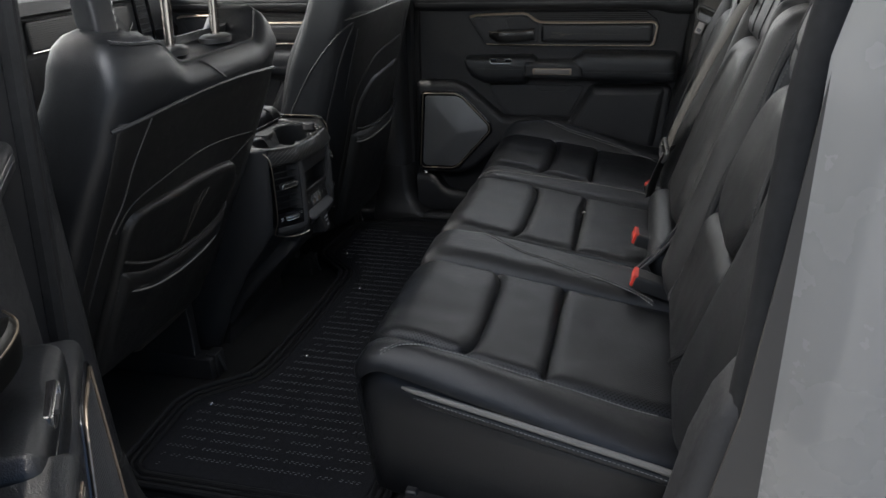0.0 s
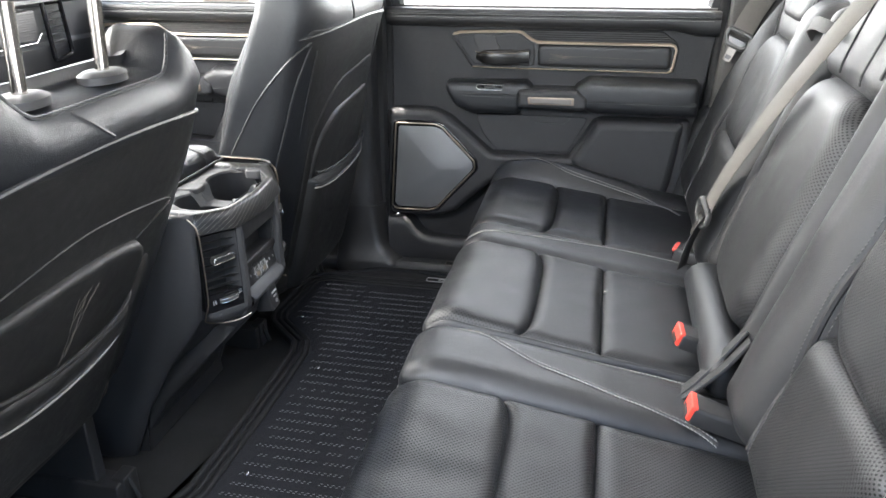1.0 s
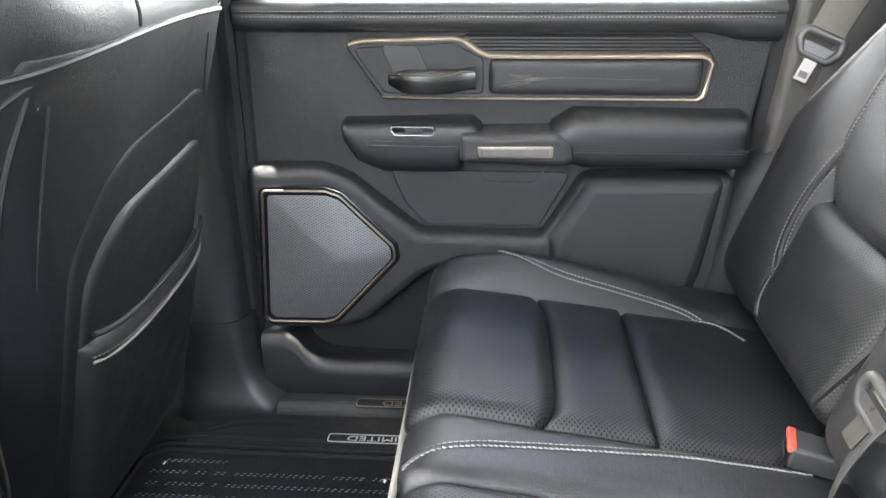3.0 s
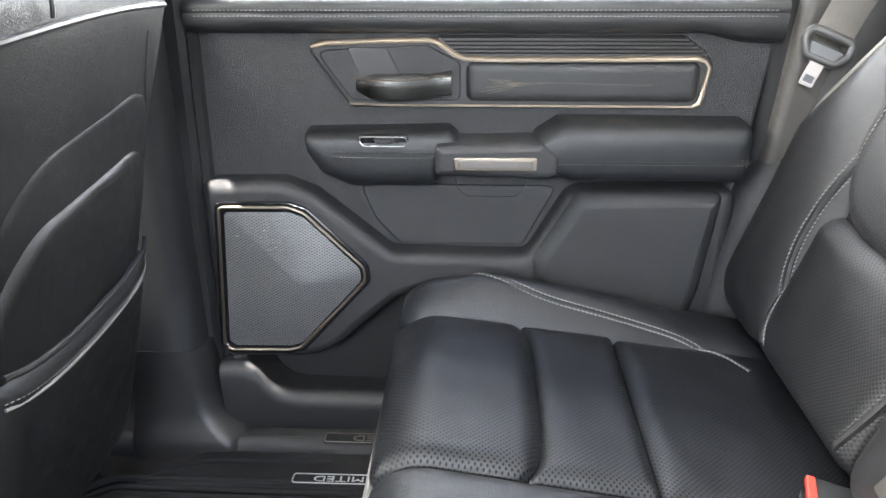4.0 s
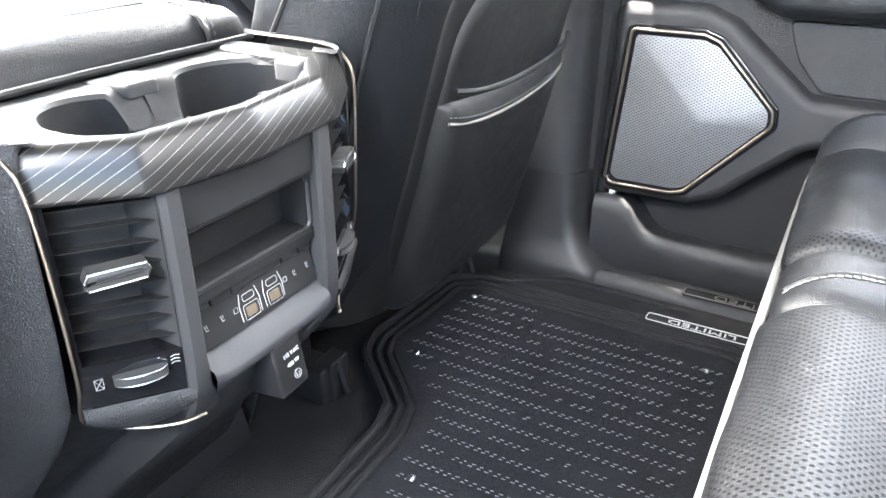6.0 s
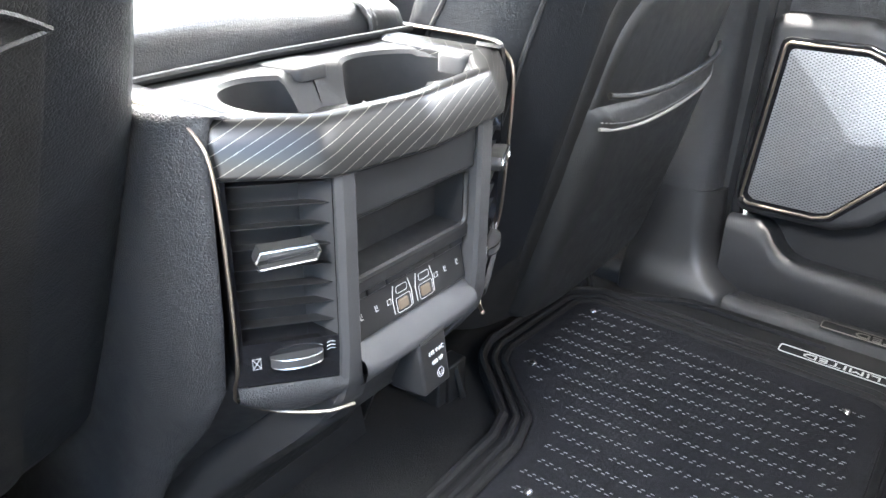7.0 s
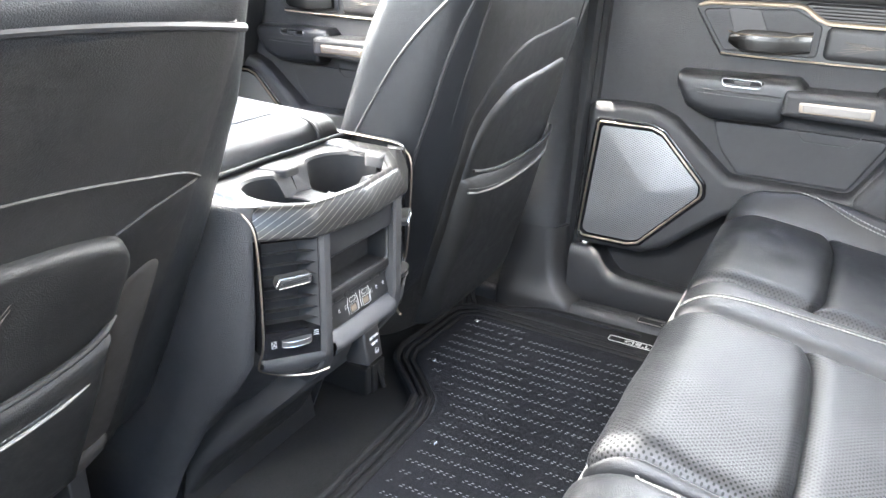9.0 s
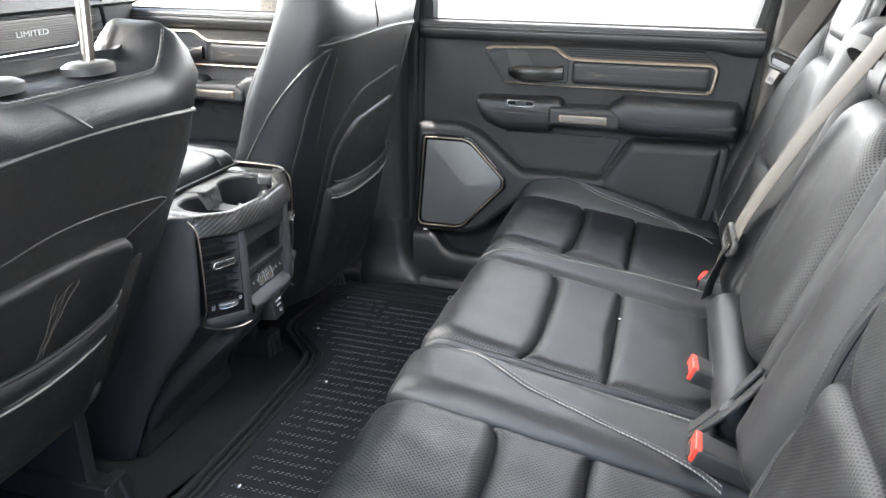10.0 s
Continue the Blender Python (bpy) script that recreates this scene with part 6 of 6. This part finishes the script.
# grey scooped lip under the ports, paler and bluer for skylight painted in
rows = []
for k in range(13):
    a = -0.066 + 0.132 * k / 12
    e = (abs(2 * k / 12 - 1)) ** 8 * 0.006
    rows.append([V(-0.525, a, 0.330), V(-0.511, a, 0.3285), V(-0.500, a, 0.320 + e * 0.5), V(-0.4865, a, 0.3065 + e), V(-0.4850, a, 0.302 + e), V(-0.487, a, 0.298), V(-0.496, a, 0.290), V(-0.53, a, 0.28)])
part("scoop", grid(rows), LIP_LIT, CON, "grey scooped lip", sharp=60)
part("lower_panel", loft([[V(-0.70, -w, z), V(x - 0.03, -w, z), V(x - 0.008, -w + 0.006, z), V(x, -w + 0.022, z), V(x, w - 0.022, z), V(x - 0.008, w - 0.006, z), V(x - 0.03, w, z), V(-0.70, w, z)] for z, x, w in ((0.300, -0.500, 0.066), (0.28, -0.503, 0.068), (0.255, -0.514, 0.076), (0.225, -0.540, 0.090), (0.18, -0.585, 0.11), (0.10, -0.660, 0.130), (0.0, -0.722, 0.145))]), PLASTIC_DARK, CON, sharp=60)
# socket box with its flap
oc = V(-0.494, 0.0065, 0.279)
rot = Matrix.Translation(oc) @ Matrix.Rotation(radians(-8), 4, "Y") @ Matrix.Rotation(radians(2), 4, "X")
fo = lambda a, b, d: rot @ V(d, a, b)
OU = part("socket_cover", slab(fillet([(-0.0165, -0.024), (0.0165, -0.024), (0.0165, 0.021), (-0.0165, 0.021)], 0.003, 3), fo, -0.02, 0.012, 0.003), PLASTIC_DARK, CON, "black mains socket flap with white print")
part("hinge", tube([fo(-0.015, 0.021, 0.008), fo(0.015, 0.021, 0.008)], 0.0045, 8), PLASTIC_DARK, OU)
face = rot @ Matrix(((0, 0, 1, 0.0124), (1, 0, 0, 0), (0, 1, 0, 0), (0, 0, 0, 1)))
part("print", text_mesh("115 V AC", 0.0046, face @ Matrix.Translation((0.002, 0.008, 0))), WHITEPRINT, OU)
part("print", text_mesh("400 W", 0.0046, face @ Matrix.Translation((0.002, -0.0005, 0))), WHITEPRINT, OU)
part("print", merged([tube([fo(0.004 + 0.0038 * math.cos(a), -0.0115 + 0.0038 * math.sin(a), 0.0126) for a in (2 * math.pi * j / 16 for j in range(16))], 0.00035, 4, True), tube([fo(0.0025, -0.0105, 0.0126), fo(0.0025, -0.0135, 0.0126), fo(0.0055, -0.0135, 0.0126), fo(0.0055, -0.0105, 0.0126)], 0.00035, 4)]), WHITEPRINT, OU)

# pinstriped collar round the cup holders
U = fillet([(-0.645, -0.148), (-0.540, -0.150), (-0.495, -0.086), (-0.485, 0.0), (-0.495, 0.086), (-0.540, 0.150), (-0.645, 0.148)], [0, 0.018, 0.03, 0.08, 0.03, 0.018, 0], 8)
prof = [(-0.006, 0.4465), (0.0045, 0.4470), (0.0070, 0.4485), (0.0074, 0.4510), (0.0030, 0.4640), (-0.0020, 0.4755), (-0.0040, 0.4785), (-0.0070, 0.4800), (-0.0130, 0.4800), (-0.0150, 0.4785), (-0.0155, 0.4750), (-0.0155, 0.455)]


def offset_open(P, d):
    out = []
    for i, p in enumerate(P):
        a, b = Vector(P[max(0, i - 1)]), Vector(P[min(len(P) - 1, i + 1)])
        t = (b - a).normalized()
        out.append((p[0] + t.y * d, p[1] - t.x * d))
    return out


rows = []
for off, z in prof:
    row = []
    for (x, y), (xo, yo) in zip(offset_open(U, off), U):
        # along the flanks the collar lies flat and wide
        k = max(0.0, min(1.0, (-0.515 - xo) / 0.03))
        side_y = math.copysign(abs(yo) + (off if off > -0.003 else off * 2.2) * (0.0 if off > 0 else 1.0), yo)
        row.append(V(x, y * (1 - k) + side_y * k, z + 0.001 * max(0, (-0.50 - xo)) / 0.14))
    rows.append(row)
part("collar", grid(rows), PINSTRIPE, CON, "charcoal pinstriped gloss collar", sharp=60)
part("collar_seat", tube([V(x, y, 0.4480) for x, y in offset_open(U, -0.002)], 0.0016, 6), PLASTIC_DARK, CON)
# tray with two wells
ZT = 0.474


def dip(x, y):
    # the lowered saddle between the two wells
    return 0.024 * max(0.0, min(1.0, (0.034 - abs(y - 0.0133)) / 0.010)) * max(0.0, min(1.0, (x + 0.606) / 0.012))


for s in (-1, 1):
    cx, cyy, R = -0.566, s * 0.0600 + 0.0133, 0.0455
    x0_, x1_ = -0.640, -0.512
    ya, yb = (-0.132, 0.0133) if s < 0 else (0.0133, 0.132)
    ringo, ringb = [], []
    n = 72
    for j in range(n):
        a = 2 * math.pi * j / n
        ca, sa = math.cos(a), math.sin(a)
        k = min((x1_ - cx) / ca if ca > 1e-6 else 9, (x0_ - cx) / ca if ca < -1e-6 else 9, (yb - cyy) / sa if sa > 1e-6 else 9, (ya - cyy) / sa if sa < -1e-6 else 9)
        ringo.append(V(min(cx + ca * k, -0.514 - 0.72 * max(0.0, abs(cyy + sa * k) - 0.074)), cyy + sa * k, ZT + (0.003 if ca < -0.5 else 0.0) - dip(cx + ca * k, cyy + sa * k)))
        ringb.append((ca, sa))
    wl_ = lambda d, z: [V(cx + ca * (R * 1.15 - d), cyy + sa * (R - d), z + ((0.002 if ca < -0.5 else 0.0) - dip(cx + ca * R * 1.15, cyy + sa * R)) * (z > 0.45)) for ca, sa in ringb]
    part("tray", loft([ringo, wl_(0.0, ZT), wl_(0.003, ZT - 0.003)], False, False), PLASTIC_GREY, CON, "grey moulded tray")
    # well walls near-black, the shade of the depth painted in
    well = part("cup_well", loft([wl_(0.003, ZT - 0.003)] + [[V(min(p.x, lim), p.y, p.z) for p in wl_(d, z)] for d, z, lim in ((0.004, 0.4495, -0.519), (0.004, 0.440, -0.534), (0.006, ZT - 0.085, -0.535))], False, True), RECESS_SHADE, CON, "deep dark cup well")
    part("well_pad", tube([V(cx + 0.022 * math.cos(a), cyy + 0.022 * math.sin(a), ZT - 0.083) for a in (2 * math.pi * j / 24 for j in range(24))], 0.003, 6, True), RUBBER, well)
part("tray_tab", slab(fillet([(-0.016, -0.009), (0.016, -0.009), (0.016, 0.009), (-0.016, 0.009)], 0.008, 4), lambda a, b, d: V(-0.552 + a, 0.114 + b, ZT + d), -0.01, 0.006, 0.004), PLASTIC_GREY, CON)
part("tray_bridge", slab(fillet([(-0.028, -0.026), (0.012, -0.014), (0.012, 0.014), (-0.028, 0.026)], 0.006, 3), lambda a, b, d: V(-0.612 + a, b + 0.0133, ZT + d), -0.005, 0.0045, 0.003), PLASTIC_GREY, CON)
part("tray_back_rim", tube([V(-0.640, -0.150, 0.481), V(-0.642, 0.0, 0.482), V(-0.640, 0.152, 0.481)], 0.0035, 8, flat=0.8), PLASTIC_GREY, CON)
# padded armrest lid
o = ring_rect(-1.02, -0.650, -0.162, 0.168, 0.03, 6)
part("armrest_lid", loft([[V(a, b, z - 0.014 + 0.03 * (-0.65 - a)) for a, b in inset(o, i)] for i, z in ((0.006, 0.465), (0.0, 0.475), (0.0, 0.496), (0.004, 0.508), (0.014, 0.517), (0.032, 0.521), (0.08, 0.523))]), LEATHER, CON, "padded black leather armrest lid", sharp=60)
for y in (-0.118, 0.118):
    pts = [V(-0.649, y, 0.467), V(-0.649, y, 0.488), V(-0.654, y, 0.495), V(-0.666, y, 0.5035), V(-0.72, y, 0.5095), V(-0.85, y, 0.5145)]
    part("lid_seam", tube(spline(pts, 5), 0.0024, 6), PLASTIC_DARK, CON)
    part("stitching", stitches([p + V(0.001, 0.005, 0.0018) for p in spline(pts, 5)], (0.3, 0, 1), 0.0065, 0.0045, 0.0008), THREAD_DARK, CON)
part("front_stack", box(-1.36, -1.02, -0.16, 0.16, 0.0, 0.42, 0.02), PLASTIC_DARK, CON)

# the console stands a little off the middle of the cab
for ob in CON.children_recursive:
    for v in ob.data.vertices:
        y = v.co.y
        v.co.y = -0.0115 + 0.955 * max(-0.07, min(y, 0.07)) + 1.25 * max(0.0, y - 0.07) + 0.80 * min(0.0, y + 0.07)

# ---------------------------------------------------------------- dashboard
DS = thing("dashboard", "dark dashboard with a brushed passenger trim panel", "dashboard", (-1.5, 0, 0.4))
prof = [(-1.72, 0.30), (-1.42, 0.34), (-1.36, 0.44), (-1.325, 0.56), (-1.315, 0.615), (-1.330, 0.625), (-1.330, 0.712), (-1.305, 0.722), (-1.315, 0.752), (-1.36, 0.770), (-1.50, 0.785), (-1.72, 0.780)]
part("shell", loft([[V(x, y, z) for x, z in prof] for y in (-0.79, -0.4, 0, 0.4, 0.79)]), VINYL, DS, "black soft dashboard", sharp=30)
fd = lambda a, b, d: V(-1.330 + d, a, b)
TP = part("trim_panel", slab(fillet([(0.14, 0.632), (0.535, 0.632), (0.56, 0.655), (0.55, 0.705), (0.14, 0.705)], 0.008, 3), fd, 0.0, 0.012, 0.003), DARKMETAL, DS, "brushed silver-grey trim panel")
for k in range(12):
    part("rib", tube([fd(0.145, 0.6375 + 0.0056 * k, 0.0122), fd(0.535 + 0.012 * min(1, k / 4), 0.6375 + 0.0056 * k, 0.0122)], 0.0017, 5), DARKMETAL, TP)
tm = Matrix(((0, 0, 1, -1.3155), (1, 0, 0, 0.405), (0, 1, 0, 0.670), (0, 0, 0, 1)))
part("lettering", text_mesh("LIMITED", 0.024, tm @ Matrix.Diagonal((1.15, 0.8, 1, 1)), 0.001), WHITEPRINT, TP, "pale raised LIMITED lettering")
vf = part("vent_frame", merged([tube([fd(a, b, 0.018) for a, b in fillet([(0.585, 0.575), (0.655, 0.585), (0.640, 0.735), (0.575, 0.735)], 0.012, 4)], 0.006, 8, True)]), GLOSS, DS, "gloss dash vent")
for k in range(7):
    part("slat", slab([(0.588, 0.600 + 0.018 * k), (0.645, 0.602 + 0.018 * k), (0.645, 0.605 + 0.018 * k), (0.588, 0.603 + 0.018 * k)], fd, -0.005, 0.014, 0.001), PLASTIC_DARK, vf)
part("chrome_strip", tube([fd(0.14, 0.628, 0.012), fd(0.54, 0.628, 0.012), fd(0.563, 0.650, 0.012)], 0.0022, 6), CHROME, DS)
tw = thing("tweeter_grille", "small silver speaker cover on the far front pillar", "speaker", (-1.40, 0.79, 0.6))
part("cover", slab(fillet([(-1.42, 0.565), (-1.365, 0.570), (-1.375, 0.650), (-1.405, 0.655)], 0.01, 4), lambda a, b, d: V(a, 0.80 - d, b), -0.005, 0.03, 0.006, dome=0.003), GRILLE, tw)
part("rim", tube([V(a, 0.772, b) for a, b in fillet([(-1.425, 0.560), (-1.360, 0.565), (-1.371, 0.654), (-1.408, 0.660)], 0.012, 4)], 0.003, 6, True), CHROME, tw)

# ---------------------------------------------------------------- mats
half = [(-0.20, 0.0), (-0.20, 0.575), (-0.225, 0.590), (-0.615, 0.592), (-0.640, 0.575), (-0.650, 0.400), (-0.640, 0.370), (-0.590, 0.325), (-0.548, 0.285), (-0.532, 0.230), (-0.528, 0.0)]
mat_poly = half + [(x, -y) for x, y in half[::-1][1:-1]]
mp = fillet(mat_poly, [0.035 if -0.645 < x < -0.53 and 0.2 < abs(y) < 0.38 else 0.02 for x, y in mat_poly], 6)
MT = thing("floor_mat", "black one-piece rear floor mat, dotted carpet in a raised rubber rim", "floor mat", (-0.4, 0, 0))
flat = lambda a, b, d: V(a, b, d)
part("rubber_tray", slab(inset(mp, -0.040), flat, -0.004, 0.007, 0.004), RUBBER, MT, "black rubber tray")
part("carpet_insert", slab(mp, flat, 0.004, 0.0125, 0.004), MATCARPET, MT, "dark ribbed carpet")
for off, r, z in ((-0.006, 0.0055, 0.010), (-0.020, 0.0045, 0.012), (-0.036, 0.0065, 0.014)):
    part("rim", tube([V(a, b, z) for a, b in inset(mp, off)], r, 8, True), RUBBER, MT, "raised rubber rim")


def inside(x, y, P):
    hit = False
    for i in range(len(P)):
        (x1, y1), (x2, y2) = P[i - 1], P[i]
        if (y1 > y) != (y2 > y) and x < (x2 - x1) * (y - y1) / (y2 - y1) + x1:
            hit = not hit
    return hit


rnd = random.Random(11)
zone = inset(mp, 0.022)
vs, fs = [], []
y = -0.57
row = 0
while y < 0.575:
    x = -0.66 + (0.004 if row % 2 else 0)
    k = 0
    while x < -0.19:
        if inside(x, y, zone) and rnd.random() > 0.1:
            for sgn in (-1, 1):
                cx, cy = x + sgn * 0.0015 + rnd.uniform(-0.0006, 0.0006), y + sgn * 0.0022
                L, w_, z = rnd.uniform(0.0020, 0.0032), 0.0011, 0.0122
                b = len(vs)
                vs += [(cx - L, cy - w_, z), (cx + L, cy - w_ * 0.4, z), (cx + L, cy + w_, z), (cx - L, cy + w_ * 0.4, z), (cx - L * 0.5, cy, z + 0.0013), (cx + L * 0.5, cy, z + 0.0013)]
                fs += [(b, b + 1, b + 5, b + 4), (b + 2, b + 3, b + 4, b + 5), (b + 1, b + 2, b + 5), (b + 3, b, b + 4)]
        x += 0.0105
        k += 1
    y += 0.0265
    row += 1
me = bpy.data.meshes.new("flecks")
me.from_pydata(vs, [], fs)
bm = bmesh.new()
bm.from_mesh(me)
part("fleck_weave", bm, FLECK, MT, "pale woven dashes in rows")
for x, y in ((-0.608, 0.384), (-0.488, 0.173), (-0.488, -0.173), (-0.608, -0.384), (-0.245, 0.540), (-0.608, 0.562)):
    part("stud", loft([[V(x + r * math.cos(a), y + r * math.sin(a), z) for a in (2 * math.pi * j / 12 for j in range(12))] for r, z in ((0.006, 0.012), (0.0058, 0.0145), (0.004, 0.0165), (0.0015, 0.0172))]), CHROME, MT, "small metal stud")
# far end of the tray with its badge
part("end_panel", slab(fillet([(-0.60, 0.612), (-0.14, 0.612), (-0.14, 0.700), (-0.50, 0.700), (-0.585, 0.660)], 0.015, 3), flat, -0.004, 0.016, 0.008), RUBBER, MT)
part("end_rib", tube(spline([V(-0.58, 0.628, 0.016), V(-0.53, 0.655, 0.019), V(-0.46, 0.668, 0.020), V(-0.30, 0.672, 0.017)], 6), 0.0035, 6), MATCARPET, MT)


def plaque(parent, cx, cy, z, w, h, name="badge", ink=WHITEPRINT):
    P_ = part(name, slab(ring_rect(cx - w / 2, cx + w / 2, cy - h / 2, cy + h / 2, 0.006, 3), flat, z, z + 0.003, 0.001), RUBBER, parent, "dark badge with bright frame")
    part("badge_frame", tube([V(a, b, z + 0.0032) for a, b in ring_rect(cx - w / 2 + 0.002, cx + w / 2 - 0.002, cy - h / 2 + 0.002, cy + h / 2 - 0.002, 0.005, 3)], 0.0011, 5, True), ink, P_)
    m = Matrix.Translation((cx, cy, z + 0.0034)) @ Matrix.Rotation(math.pi, 4, "Z") @ Matrix.Diagonal((1.35, 0.85, 1, 1))
    part("lettering", text_mesh("LIMITED", h * 0.85, m), ink, P_, "bright LIMITED lettering")


plaque(MT, -0.272, 0.632, 0.0165, 0.165, 0.024)
SP = thing("sill_plate", "dark sill plate with bright lettering on the far sill", "sill plate", (-0.2, 0.73, 0.03))
plaque(SP, -0.22, 0.716, 0.0285, 0.20, 0.026, "plate", BADGE)
c0, nn = cushion_at(0.100, 0.072)
solo("crumb", loft([[c0 + nn * (0.009 + h) + V(r * math.cos(a), 0.7 * r * math.sin(a), 0) for a in (2 * math.pi * j / 7 for j in range(7))] for r, h in ((0.002, 0.0), (0.0034, 0.0012), (0.0026, 0.003), (0.0008, 0.0038))]), PIPING, "small pale crumb on the middle seat cushion", "crumb")
